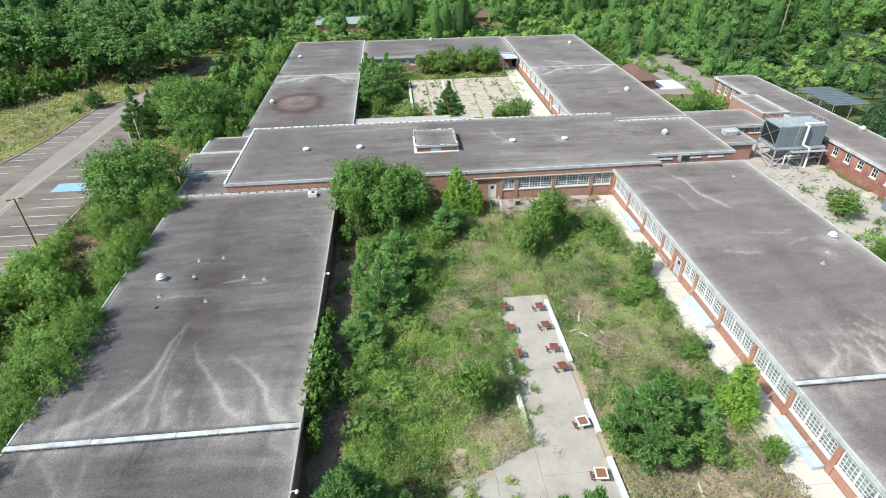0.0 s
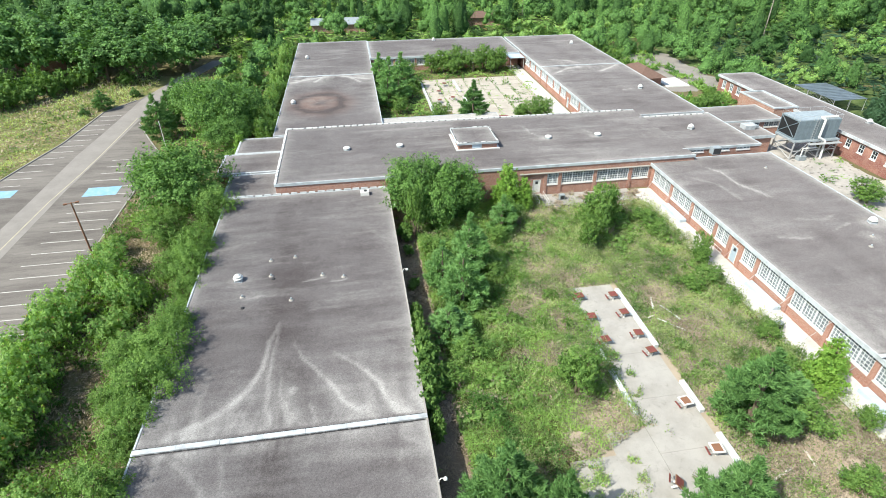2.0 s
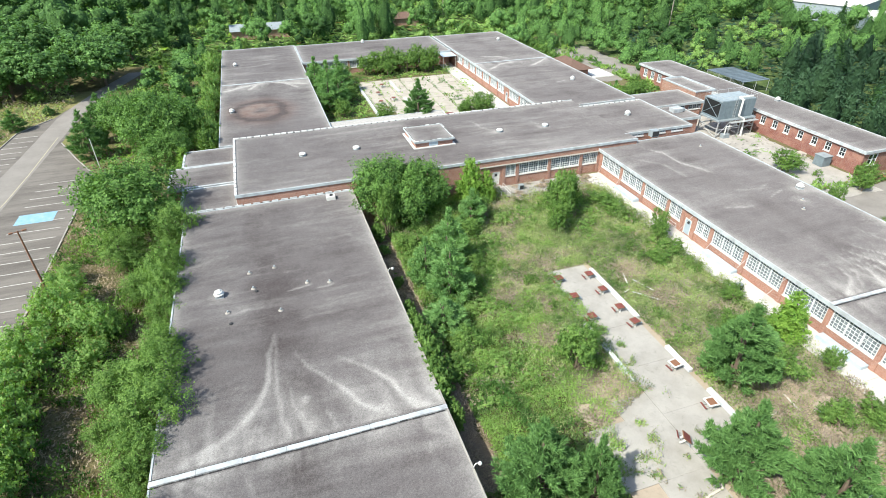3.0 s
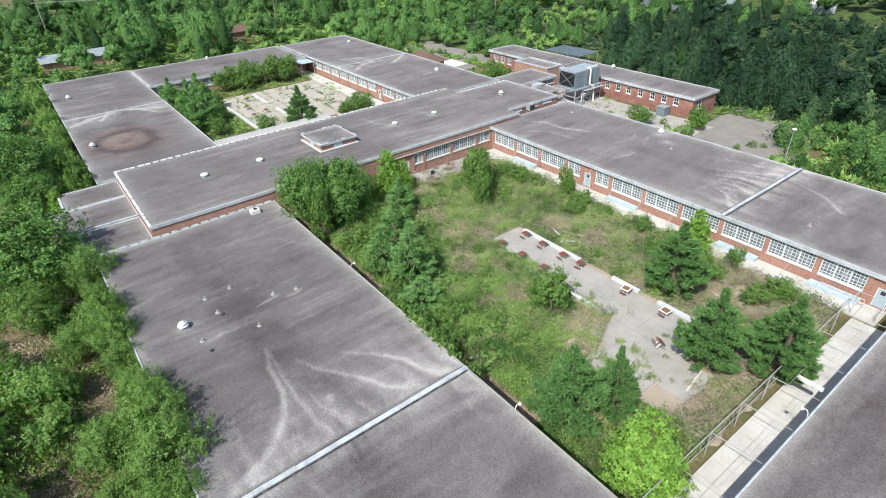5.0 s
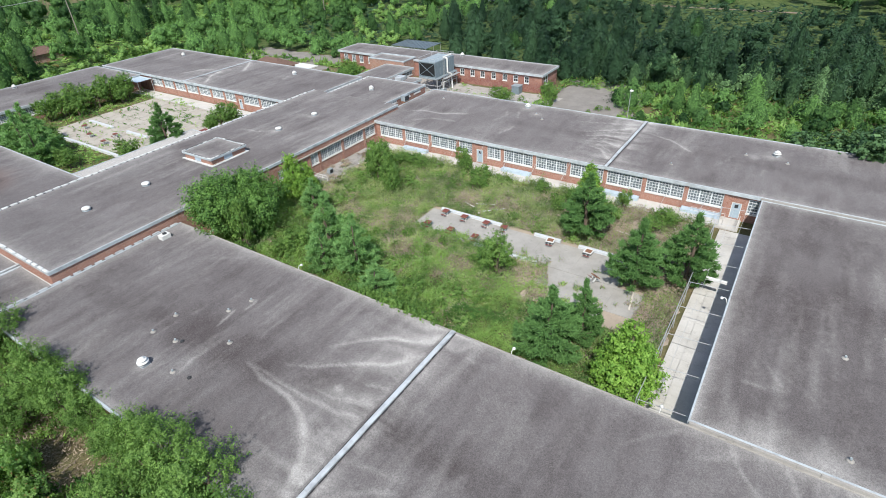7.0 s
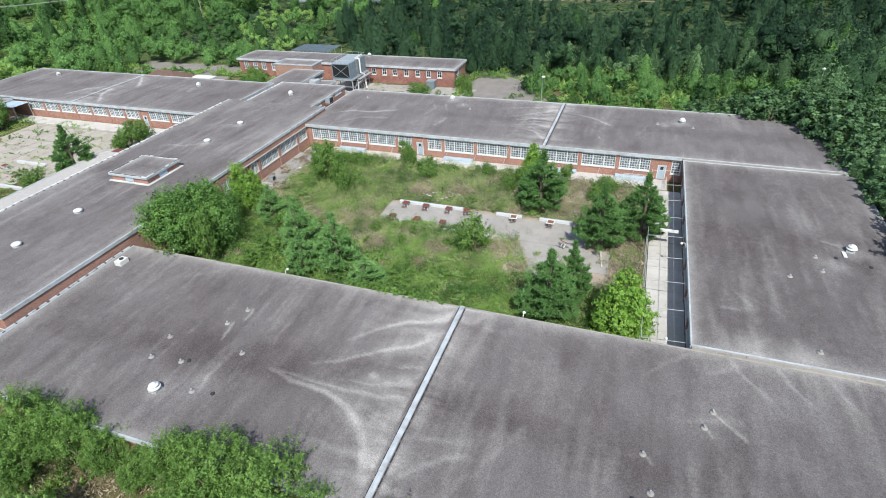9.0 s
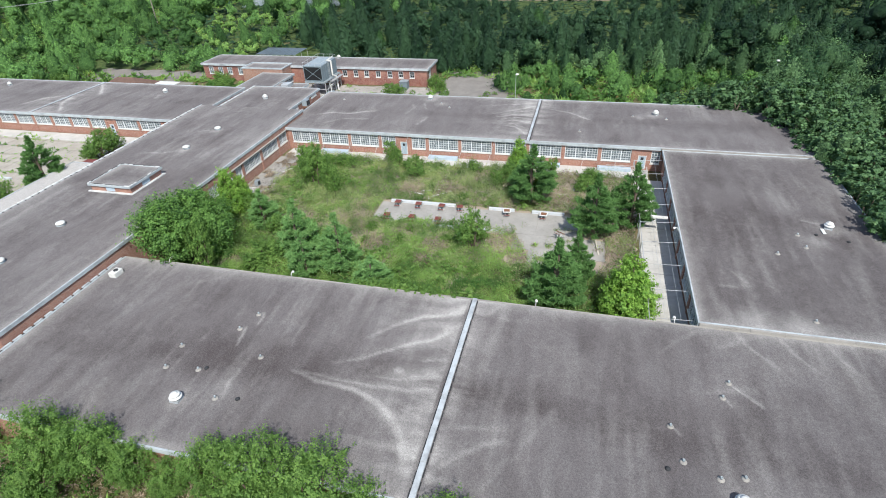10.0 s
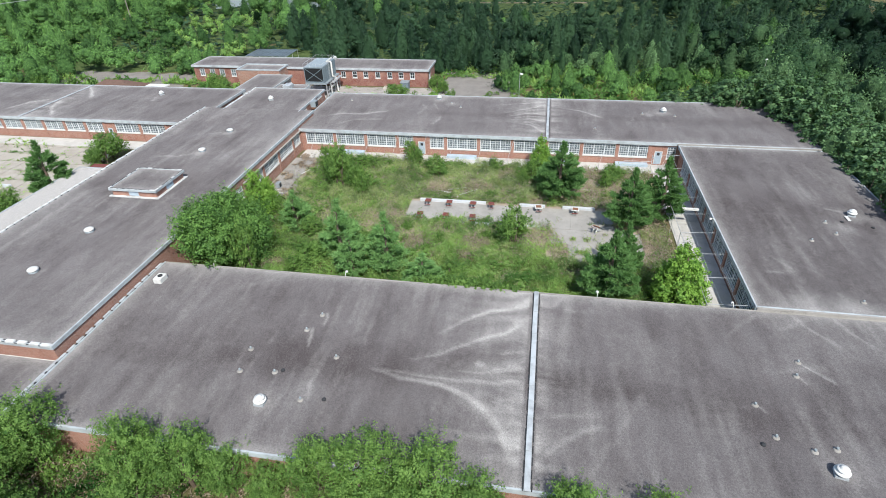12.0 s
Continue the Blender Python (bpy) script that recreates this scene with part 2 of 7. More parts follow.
LEAF_KUDZU = leaf_material("creeper_leaf", (0.014, 0.050, 0.018), (0.150, 0.265, 0.112), None, 0.2, 0.25)
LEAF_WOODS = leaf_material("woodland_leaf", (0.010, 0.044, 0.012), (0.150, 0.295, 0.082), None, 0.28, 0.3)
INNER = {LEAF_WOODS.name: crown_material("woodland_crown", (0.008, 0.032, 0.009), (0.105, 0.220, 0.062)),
         # inner crowns carry the same painted cloud shade
         LEAF_SHADED_WOODS.name: crown_material("shaded_crown", (0.005, 0.022, 0.010), (0.036, 0.080, 0.034)),
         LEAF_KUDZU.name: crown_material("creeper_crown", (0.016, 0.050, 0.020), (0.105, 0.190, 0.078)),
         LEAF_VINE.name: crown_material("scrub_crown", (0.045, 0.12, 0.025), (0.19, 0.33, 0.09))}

# ---- mesh helpers ----
BASE = {}


def thing(name, loc=(0, 0, 0), label="", category="", group="", kind=""):
    ob = new(name)
    ob.empty_display_size = 0.5
    ob.location = loc
    BASE[ob.name] = Vector(loc)
    return tagged(ob, label, category, group, kind)


def part(name, bm, material, parent=None, label=""):
    """One mesh object from a bmesh or a mesh built in world space, under its parent."""
    if isinstance(bm, bmesh.types.BMesh):
        me = bpy.data.meshes.new(name)
        bm.to_mesh(me)
        bm.free()
    else:
        me = bm
    if material is not None:
        me.materials.append(material)
    ob = new(name, me)
    if parent is not None:
        off = BASE[parent.name]
        if off.length > 0:
            me.transform(Matrix.Translation(-off))
        ob.parent = parent
        BASE[ob.name] = off
    else:
        BASE[ob.name] = Vector((0, 0, 0))
    return tagged(ob, label)


def box(bm, x0, x1, y0, y1, z0, z1, bevel=0.0):
    vs = [bm.verts.new(p) for p in ((x0, y0, z0), (x1, y0, z0), (x1, y1, z0), (x0, y1, z0),
                                    (x0, y0, z1), (x1, y0, z1), (x1, y1, z1), (x0, y1, z1))]
    fs = [bm.faces.new([vs[i] for i in f]) for f in ((3, 2, 1, 0), (4, 5, 6, 7), (0, 1, 5, 4), (1, 2, 6, 5), (2, 3, 7, 6), (3, 0, 4, 7))]
    if bevel:
        es = {e for f in fs for e in f.edges}
        bmesh.ops.bevel(bm, geom=list(es), offset=bevel, segments=2, affect="EDGES", profile=0.7)
    return bm


def boxes(*dims, bevel=0.0):
    bm = bmesh.new()
    for d in dims:
        box(bm, *d, bevel=bevel)
    return bm


def tube(bm, a, b, r0, r1=None, sides=8, caps=True):
    a, b = Vector(a), Vector(b)
    r1 = r0 if r1 is None else r1
    d = (b - a).normalized()
    u = d.orthogonal().normalized()
    v = d.cross(u)
    rings = []
    for c, r in ((a, r0), (b, r1)):
        rings.append([bm.verts.new(c + (u * math.cos(k * math.tau / sides) + v * math.sin(k * math.tau / sides)) * r) for k in range(sides)])
    for k in range(sides):
        bm.faces.new((rings[0][k], rings[0][(k + 1) % sides], rings[1][(k + 1) % sides], rings[1][k]))
    if caps:
        bm.faces.new(rings[0][::-1])
        bm.faces.new(rings[1])
    return bm


def pipe(points, r, sides=8):
    bm = bmesh.new()
    for a, b in zip(points, points[1:]):
        tube(bm, a, b, r, r, sides)
    return bm


def lathe(profile, sides=20, at=(0, 0, 0)):
    """A turned shape from (radius, height) pairs."""
    bm = bmesh.new()
    rings = [[bm.verts.new((at[0] + r * math.cos(k * math.tau / sides), at[1] + r * math.sin(k * math.tau / sides), at[2] + z))
              for k in range(sides)] for r, z in profile]
    for lo, hi in zip(rings, rings[1:]):
        for k in range(sides):
            bm.faces.new((lo[k], lo[(k + 1) % sides], hi[(k + 1) % sides], hi[k]))
    bm.faces.new(rings[0][::-1])
    bm.faces.new(rings[-1])
    for f in bm.faces:
        f.smooth = len(f.verts) == 4
    return bm


def from_arrays(name, verts, faces, **attrs):
    """A mesh from numpy arrays; attrs are per-vertex floats."""
    me = bpy.data.meshes.new(name)
    nv, nf, k = len(verts), len(faces), faces.shape[1]
    me.vertices.add(nv)
    me.vertices.foreach_set("co", np.ascontiguousarray(verts, dtype=np.float32).ravel())
    me.loops.add(nf * k)
    me.loops.foreach_set("vertex_index", np.ascontiguousarray(faces, dtype=np.int32).ravel())
    me.polygons.add(nf)
    me.polygons.foreach_set("loop_start", np.arange(0, nf * k, k, dtype=np.int32))
    me.polygons.foreach_set("loop_total", np.full(nf, k, dtype=np.int32))
    for key, val in attrs.items():
        a = me.attributes.new(key, "FLOAT", "POINT")
        a.data.foreach_set("value", np.ascontiguousarray(val, dtype=np.float32))
    me.update(calc_edges=True)
    return me


def lattice(x, y, seed):
    """Smooth value noise on arrays, 0 to 1."""
    xi, yi = np.floor(x).astype(np.int64), np.floor(y).astype(np.int64)
    xf, yf = x - xi, y - yi
    xf, yf = xf * xf * (3 - 2 * xf), yf * yf * (3 - 2 * yf)

    def h(i, j):
        n = (i * 374761393 + j * 668265263 + seed * 974634777) & 0xFFFFFFFF
        n = ((n ^ (n >> 13)) * 1274126177) & 0xFFFFFFFF
        return ((n ^ (n >> 16)) & 0xFFFF) / 65535.0
    a, b, c, d = h(xi, yi), h(xi + 1, yi), h(xi, yi + 1), h(xi + 1, yi + 1)
    return (a * (1 - xf) + b * xf) * (1 - yf) + (c * (1 - xf) + d * xf) * yf


def fractal(x, y, seed, octaves=4):
    s, amp, tot = 0.0, 1.0, 0.0
    for k in range(octaves):
        s = s + amp * lattice(x * 2 ** k, y * 2 ** k, seed + k)
        tot += amp
        amp *= 0.55
    return s / tot


def near_line(X, Y, pts):
    """Signed distance to a bent line, and how far along it (0 to 1) the nearest place is."""
    best, along, side = np.full(X.shape, 1e9), np.zeros(X.shape), np.ones(X.shape)
    n = len(pts) - 1
    for k, ((ax, ay), (bx, by)) in enumerate(zip(pts, pts[1:])):
        dx, dy = bx - ax, by - ay
        u = np.clip(((X - ax) * dx + (Y - ay) * dy) / (dx * dx + dy * dy), 0, 1)
        d = np.hypot(X - ax - u * dx, Y - ay - u * dy)
        near = d < best
        best = np.where(near, d, best)
        along = np.where(near, (k + u) / n, along)
        side = np.where(near, np.sign(dx * (Y - ay) - dy * (X - ax)), side)
    return best * side, along

# ---- the buildings ----


def roof_sheet(x0, x1, y0, y1, z, cell, joints=(), streaks=(), spots=(), rings=(), damps=(), seed=1, fall=0.0, open_side=""):
    """The roofing of one wing as a fine grid, with silt washed along its joints and streaks."""
    nx, ny = max(2, int((x1 - x0) / cell) + 1), max(2, int((y1 - y0) / cell) + 1)
    X, Y = np.meshgrid(np.linspace(x0, x1, nx), np.linspace(y0, y1, ny))
    wx, wy = X + 1.6 * (fractal(X / 2.2, Y / 2.2, seed + 40) - 0.5), Y + 1.6 * (fractal(X / 2.2, Y / 2.2, seed + 60) - 0.5)
    sx, sy = X + 0.5 * (fractal(X / 5, Y / 5, seed + 40) - 0.5), Y + 0.9 * (fractal(X / 9, Y / 9, seed + 60) - 0.5)
    patch = np.clip(fractal(X / 13, Y / 13, seed + 90, 3) * 2.2 - 0.5, 0, 1)
    silt = 0.62 * np.clip(fractal(sx / 8, sy / 0.85, seed, 4) - 0.46, 0, 1) * patch + 0.40 * np.clip(fractal(wx / 9, wy / 5, seed + 2, 5) - 0.46, 0, 1)
    edge = np.minimum(np.minimum(X - x0 + 99 * ("W" in open_side), x1 - X + 99 * ("E" in open_side)), np.minimum(Y - y0, y1 - Y))
    silt += 0.55 * np.exp(-edge / 0.7) * (0.5 + fractal(X / 2, Y / 2, seed + 9))
    for yj, side, reach in joints:
        d = (Y - yj) * side
        wash = np.exp(-np.clip(d, 0, 99) / reach) * (d > 0)
        comb = fractal(wx / 0.9, wy / 7, seed + 20, 4)
        silt += wash * (0.10 + 1.5 * np.clip(comb - 0.36, 0, 1))
    lx, ly = X + 0.55 * (fractal(X / 1.8, Y / 1.8, seed + 40) - 0.5), Y + 0.55 * (fractal(X / 1.8, Y / 1.8, seed + 60) - 0.5)
    for width, strength, pts in streaks:
        # a sharp rim on one side, a feathered wash on the other
        d, u = near_line(lx, ly, pts)
        w = width * (0.45 + 0.65 * u)
        far = np.abs(d)
        rim = np.exp(-(far / (0.42 * w)) ** 4)
        wash = np.exp(-far / np.where(d > 0, 1.5 * w, 0.35 * w))
        silt += 0.64 * strength * (0.58 * rim + 0.44 * wash) * (0.5 + 0.75 * fractal(X / 0.9, Y / 0.9, seed + 31)) * np.clip(0.3 + 2.5 * u, 0, 1) * np.clip((1 - u) * 9 + 0.35, 0, 1)
    damp = fall + 0.6 * np.clip(fractal(sx / 7, sy / 1.6, seed + 5, 4) - 0.48, 0, 1) * 2.0
    mid = np.abs(X - (x0 + x1) / 2) / (x1 - x0)
    damp += 0.5 * np.exp(-(mid / 0.09) ** 2) * fractal(X / 4, Y / 4, seed + 77)
    for width, strength, pts in damps:
        d, u = near_line(wx, wy, pts)
        damp += strength * np.exp(-(d / width) ** 2) * (0.35 + fractal(X / 2.5, Y / 2.5, seed + 81))
    rust = np.zeros(X.shape)
    for sx, sy, r, s in spots:
        d = np.hypot(wx - sx, wy - sy)
        silt += s * np.exp(-(d / r) ** 2)
    for sx, sy, r in rings:
        d = np.hypot((wx - sx), (wy - sy) * 0.8)
        damp += 0.85 * np.exp(-((d - 1.15 * r) / 1.0) ** 2) + 0.75 * np.exp(-(d / (0.28 * r)) ** 2)
        silt += 0.30 * np.exp(-(d / (r * 0.9)) ** 6) * fractal(X, Y, seed + 83)
        rust += 0.95 * np.exp(-(d / (1.55 * r)) ** 4)
    Z = z + 0.05 * (fractal(X / 8, Y / 8, seed + 3) - 0.5)
    idx = np.arange(nx * ny).reshape(ny, nx)
    q = np.stack([idx[:-1, :-1], idx[:-1, 1:], idx[1:, 1:], idx[1:, :-1]], -1).reshape(-1, 4)
    me = from_arrays("roof", np.stack([X, Y, Z], -1).reshape(-1, 3), q, silt=np.clip(silt, 0, 1).ravel(), damp=np.clip(damp, 0, 0.9).ravel(), rust=np.clip(rust, 0, 0.9).ravel())
    return me


def pierced(axis, at, a0, a1, z0, z1, thick, holes, facing=1):
    """A wall along 'x' or 'y' whose outer face stands at 'at', in one piece, with openings through it."""
    lo, hi = sorted((at, at - thick * facing))
    As = sorted({a0, a1, *[h[0] for h in holes], *[h[1] for h in holes]})
    Zs = sorted({z0, z1, *[h[2] for h in holes], *[h[3] for h in holes]})
    solid = {}
    for i in range(len(As) - 1):
        for k in range(len(Zs) - 1):
            m, n = (As[i] + As[i + 1]) / 2, (Zs[k] + Zs[k + 1]) / 2
            solid[i, k] = not any(h[0] < m < h[1] and h[2] < n < h[3] for h in holes)
    bm, vs = bmesh.new(), {}

    def v(i, k, c):
        if (i, k, c) not in vs:
            d = (lo, hi)[c]
            vs[i, k, c] = bm.verts.new((As[i], d, Zs[k]) if axis == "x" else (d, As[i], Zs[k]))
        return vs[i, k, c]
    for (i, k), full in solid.items():
        if not full:
            continue
        for c in (0, 1):
            bm.faces.new([v(i, k, c), v(i + 1, k, c), v(i + 1, k + 1, c), v(i, k + 1, c)])
        for di, dk, e0, e1 in ((-1, 0, (i, k), (i, k + 1)), (1, 0, (i + 1, k), (i + 1, k + 1)), (0, -1, (i, k), (i + 1, k)), (0, 1, (i, k + 1), (i + 1, k + 1))):
            if not solid.get((i + di, k + dk), False):
                bm.faces.new([v(*e0, 0), v(*e1, 0), v(*e1, 1), v(*e0, 1)])
    bmesh.ops.recalc_face_normals(bm, faces=bm.faces[:])
    return bm


def bar_box(axis, p, q, c0, c1, b, t):
    return (p, q, c0, c1, b, t) if axis == "x" else (c0, c1, p, q, b, t)


def window(building, axis, at, p, q, b, t, facing, lights, rows, cols, glass=None):
    """A steel window: frame, dusty pane, fine bars and a sill, in a wall along 'axis'."""
    s = facing
    o = sorted((at - 0.10 * s, at - 0.03 * s))
    i = sorted((at - 0.085 * s, at - 0.05 * s))
    bm = bmesh.new()
    for d in ((p, q, b, b + 0.11), (p, q, t - 0.11, t), (p, p + 0.11, b + 0.11, t - 0.11), (q - 0.11, q, b + 0.11, t - 0.11)):
        box(bm, *bar_box(axis, d[0], d[1], *o, d[2], d[3]))
    step = (q - p) / lights
    for k in range(1, lights):
        c = p + k * step
        box(bm, *bar_box(axis, c - 0.08, c + 0.08, *o, b + 0.11, t - 0.11))
    w = part("window", bm, SASH, building)
    bm = bmesh.new()
    for k in range(1, lights * cols):
        if k % cols:
            c = p + k * step / cols
            box(bm, *bar_box(axis, c - 0.025, c + 0.025, *i, b + 0.11, t - 0.11))
    for k in range(1, rows):
        c = b + k * (t - b) / rows
        box(bm, *bar_box(axis, p + 0.11, q - 0.11, *i, c - 0.025, c + 0.025))
    part("glazing_grid", bm, SASH, w)
    g = sorted((at - 0.12 * s, at - 0.105 * s))
    pane = part("pane", boxes(bar_box(axis, p + 0.02, q - 0.02, *g, b + 0.02, t - 0.02)), glass or GLASS, w)
    pane.visible_shadow = False
    sl = sorted((at - 0.12 * s, at + 0.10 * s))
    part("sill", boxes(bar_box(axis, p - 0.05, q + 0.05, *sl, b - 0.16, b - 0.004)), WHITE, w)
    return w


def door(building, axis, at, p, q, b, t, facing, material=BLUE_GREY):
    s = facing
    d = sorted((at - 0.12 * s, at - 0.06 * s))
    o = sorted((at - 0.14 * s, at + 0.01 * s))
    ob = part("door", boxes(bar_box(axis, p + 0.09, q - 0.09, *d, b + 0.01, t - 0.09)), material, building)
    bm = boxes(bar_box(axis, p, p + 0.09, *o, b, t), bar_box(axis, q - 0.09, q, *o, b, t), bar_box(axis, p + 0.09, q - 0.09, *o, t - 0.09, t))
    part("door_frame", bm, WHITE, ob)
    m = (p + q) / 2
    k = sorted((at - 0.06 * s, at - 0.045 * s))
    part("door_light", boxes(bar_box(axis, m - 0.22, m + 0.22, *k, t - 0.75, t - 0.3)), DARK, ob, "small dark door window")
    h = sorted((at - 0.06 * s, at + 0.0 * s))
    part("door_handle", boxes(bar_box(axis, q - 0.24, q - 0.19, *h, b + 0.95, b + 1.1)), STEEL, ob)
    return ob


def wing(name, label, x0, x1, y0, y1, z, cell, facades=None, brick=BRICK, over=0.35, z0=-0.3, fascia=0.42, edge=0.15, sides="NSEW", rim=COPING, **roof):
    """A one-storey wing: four brick walls, openings, fascia, coping and roof. facades: side -> function(thing, coordinate)."""
    b = thing(name, (x0, y0, 0), label, "building")
    top = z - 0.10
    w = dict(N=("x", y1 - over, 1), S=("x", y0 + over, -1), E=("y", x1 - over, 1), W=("y", x0 + over, -1))
    for side, (axis, at, facing) in w.items():
        a0, a1 = (x0 + over, x1 - over) if axis == "x" else (y0 + over + 0.3, y1 - over - 0.3)
        holes = []
        if facades and side in facades:
            holes = facades[side](b, axis, at, facing)
        part("wall", pierced(axis, at, a0, a1, z0, top - 0.02, 0.3, holes, facing), brick, b)
    part("roof_deck", boxes((x0 + 0.05, x1 - 0.05, y0 + 0.05, y1 - 0.05, z - 0.30, z - 0.04)), WHITE, b)
    part("roof", roof_sheet(x0 + edge * 0.5, x1 - edge * 0.5, y0 + edge * 0.5, y1 - edge * 0.5, z + 0.0, cell, **roof), ROOFING, b)
    rims = dict(N=(x0, x1, y1 - edge, y1), S=(x0, x1, y0, y0 + edge), W=(x0, x0 + edge, y0 + edge, y1 - edge), E=(x1 - edge, x1, y0 + edge, y1 - edge))
    for side in sides:
        r = rims[side]
        part("fascia", boxes((*r, z - fascia, z + 0.07), bevel=0.02), rim.get(side, COPING) if isinstance(rim, dict) else rim, b)
    return b


def bays(cuts, zb, zt, lights=3, rows=5, cols=4, gap=0.28):
    """A facade of windows between brick piers: cuts are (from, to) of each bay."""
    def make(b, axis, at, facing):
        holes, done = [], set()
        for c in cuts:
            p, q = c[0] + gap, c[1] - gap
            n = lights if q - p > 3.2 else 2
            window(b, axis, at, p, q, zb, zt, facing, n, rows, cols)
            holes.append((p, q, zb, zt))
            for e in (c[0], c[1]):
                if e in done:
                    continue
                done.add(e)
                s = sorted((at, at + 0.12 * facing))
                bm = boxes(bar_box(axis, e - gap + 0.03, e + gap - 0.03, *s, -0.2, zt + 0.06))
                part("pier", bm, BRICK, b)
        return holes
    return make


def joined(*makers):
    def make(b, axis, at, facing):
        return [h for m in makers for h in m(b, axis, at, facing)]
    return make


def doorway(p, q, zb, zt, material=BLUE_GREY):
    def make(b, axis, at, facing):
        door(b, axis, at, p, q, zb, zt, facing, material)
        return [(p, q, zb, zt)]
    return make


def small_windows(spots, wd, zb, zt, lights=1, rows=4, cols=2, glass=None):
    def make(b, axis, at, facing):
        holes = []
        for c in spots:
            window(b, axis, at, c - wd / 2, c + wd / 2, zb, zt, facing, lights, rows, cols, glass)
            holes.append((c - wd / 2, c + wd / 2, zb, zt))
        return holes
    return make


# ---- ground ----
part("ground", from_arrays("ground", np.array([(-2500, -2500, 0), (2500, -2500, 0), (2500, 2500, 0), (-2500, 2500, 0)], float), np.array([[0, 1, 2, 3]])), GROUND)
tagged(bpy.data.objects["ground"], "overgrown earth with weeds and bare brown patches", "ground", kind="structure")
# courtyard meadow is the ground sheet; dry field and car park west of the school


def sheet(name, x0, x1, y0, y1, z, material, label, category, kind="structure", wobble=0.0, seed=3):
    """A flat sheet with a slightly ragged outline."""
    n = 14 if name == "clearing" else 40
    xs, ys = np.linspace(x0, x1, n), np.linspace(y0, y1, n)
    X, Y = np.meshgrid(xs, ys)
    if wobble:
        u, v = (X - x0) / (x1 - x0), (Y - y0) / (y1 - y0)
        wx, wy = min(wobble, 0.42 * (x1 - x0)), min(wobble, 0.42 * (y1 - y0))
        low, high = fractal(Y * 0 + 0.5, Y / 3, seed) - 0.5, fractal(Y * 0 + 9.5, Y / 3, seed) - 0.5
        south, north_ = fractal(X / 3, X * 0 + 0.5, seed + 5) - 0.5, fractal(X / 3, X * 0 + 9.5, seed + 5) - 0.5
        X = X + 2 * wx * (low * (1 - u) ** 4 + high * u ** 4)
        Y = Y + 2 * wy * (south * (1 - v) ** 4 + north_ * v ** 4)
    idx = np.arange(n * n).reshape(n, n)
    q = np.stack([idx[:-1, :-1], idx[:-1, 1:], idx[1:, 1:], idx[1:, :-1]], -1).reshape(-1, 4)
    ob = part(name, from_arrays(name, np.stack([X, Y, np.full(X.shape, z)], -1).reshape(-1, 3), q), material)
    return tagged(ob, label, category, kind=kind)


def lot_edge(y):
    """West edge of the car park."""
    return np.interp(y, (-20, 80, 93.6, 105.2, 122.7, 130.2, 137), (-76, -72.8, -70.2, -67.7, -66.4, -62.0, -60.2))


def strip(bm, west, east, z0, z1):
    """A flat band between two lines of as many points, with sides down to z0."""
    rows = [[bm.verts.new((*p, z)) for p, z in ((a, z0), (a, z1), (b, z1), (b, z0))] for a, b in zip(west, east)]
    for p, q in zip(rows, rows[1:]):
        for k in range(4):
            n = (k + 1) % 4
            bm.faces.new((p[k], p[n], q[n], q[k]))
    bm.faces.new(rows[0][::-1])
    bm.faces.new(rows[-1])
    bmesh.ops.recalc_face_normals(bm, faces=bm.faces)
    return bm


def beside(line, w):
    return [(x + w, y) for x, y in line]


sheet("meadow", -130, -56, 20, 150, 0.012, FIELD, "dry yellow-green mown field beside the car park", "field", wobble=2.0)
LOT_Y = (-20, 80, 93.6, 97.5, 105.2, 114.3, 122.7, 130.2, 137)
LOT_W = [(float(lot_edge(y)), y) for y in LOT_Y]
LOT_E = list(zip((-48.5, -48.5, -48.5, -48.9, -52.8, -57.0, -56.6, -56.4, -55.6), LOT_Y))
part("car_park", strip(bmesh.new(), LOT_W, LOT_E, -0.2, 0.03), ASPHALT)
tagged(bpy.data.objects["car_park"], "weathered grey asphalt car park with faded stall lines", "car park", kind="structure")
ROAD_W = [(-64.4, -20), (-63.0, 83.4), (-63.0, 98.5), (-62.3, 108.4), (-61.7, 120.2), (-61.2, 130.1), (-60.1, 136.6), (-57.0, 150), (-52, 165)]
ROAD_E = [(-60.2, -20), (-59.2, 83.4), (-58.4, 98.5), (-57.9, 108.4), (-57.3, 120.2), (-57.0, 130.1), (-56.2, 136.6), (-52.8, 150), (-48, 165)]
part("road", strip(bmesh.new(), ROAD_W, ROAD_E, -0.2, 0.036), concrete_material("worn_road", (0.225, 0.210, 0.193), (0.135, 0.122, 0.110)))
tagged(bpy.data.objects["road"], "pale worn asphalt drive running beside the school", "road", kind="structure")
YELLOW = [(-63.0, -20), (-60.2, 80.1), (-59.3, 90.5), (-58.8, 100.1), (-58.4, 117.9)]
part("centre_line", strip(bmesh.new(), YELLOW, beside(YELLOW, 0.16), 0.037, 0.041), LINE_YELLOW)
tagged(bpy.data.objects["centre_line"], "faded yellow line along the drive", "road marking", kind="structure")
for line in (LOT_E[:6], beside(LOT_W[:8], -0.2)):
    tagged(part("kerb", strip(bmesh.new(), line, beside(line, 0.2), -0.2, 0.17), CONCRETE_OLD), "low concrete kerb along the car park", "kerb", kind="structure")
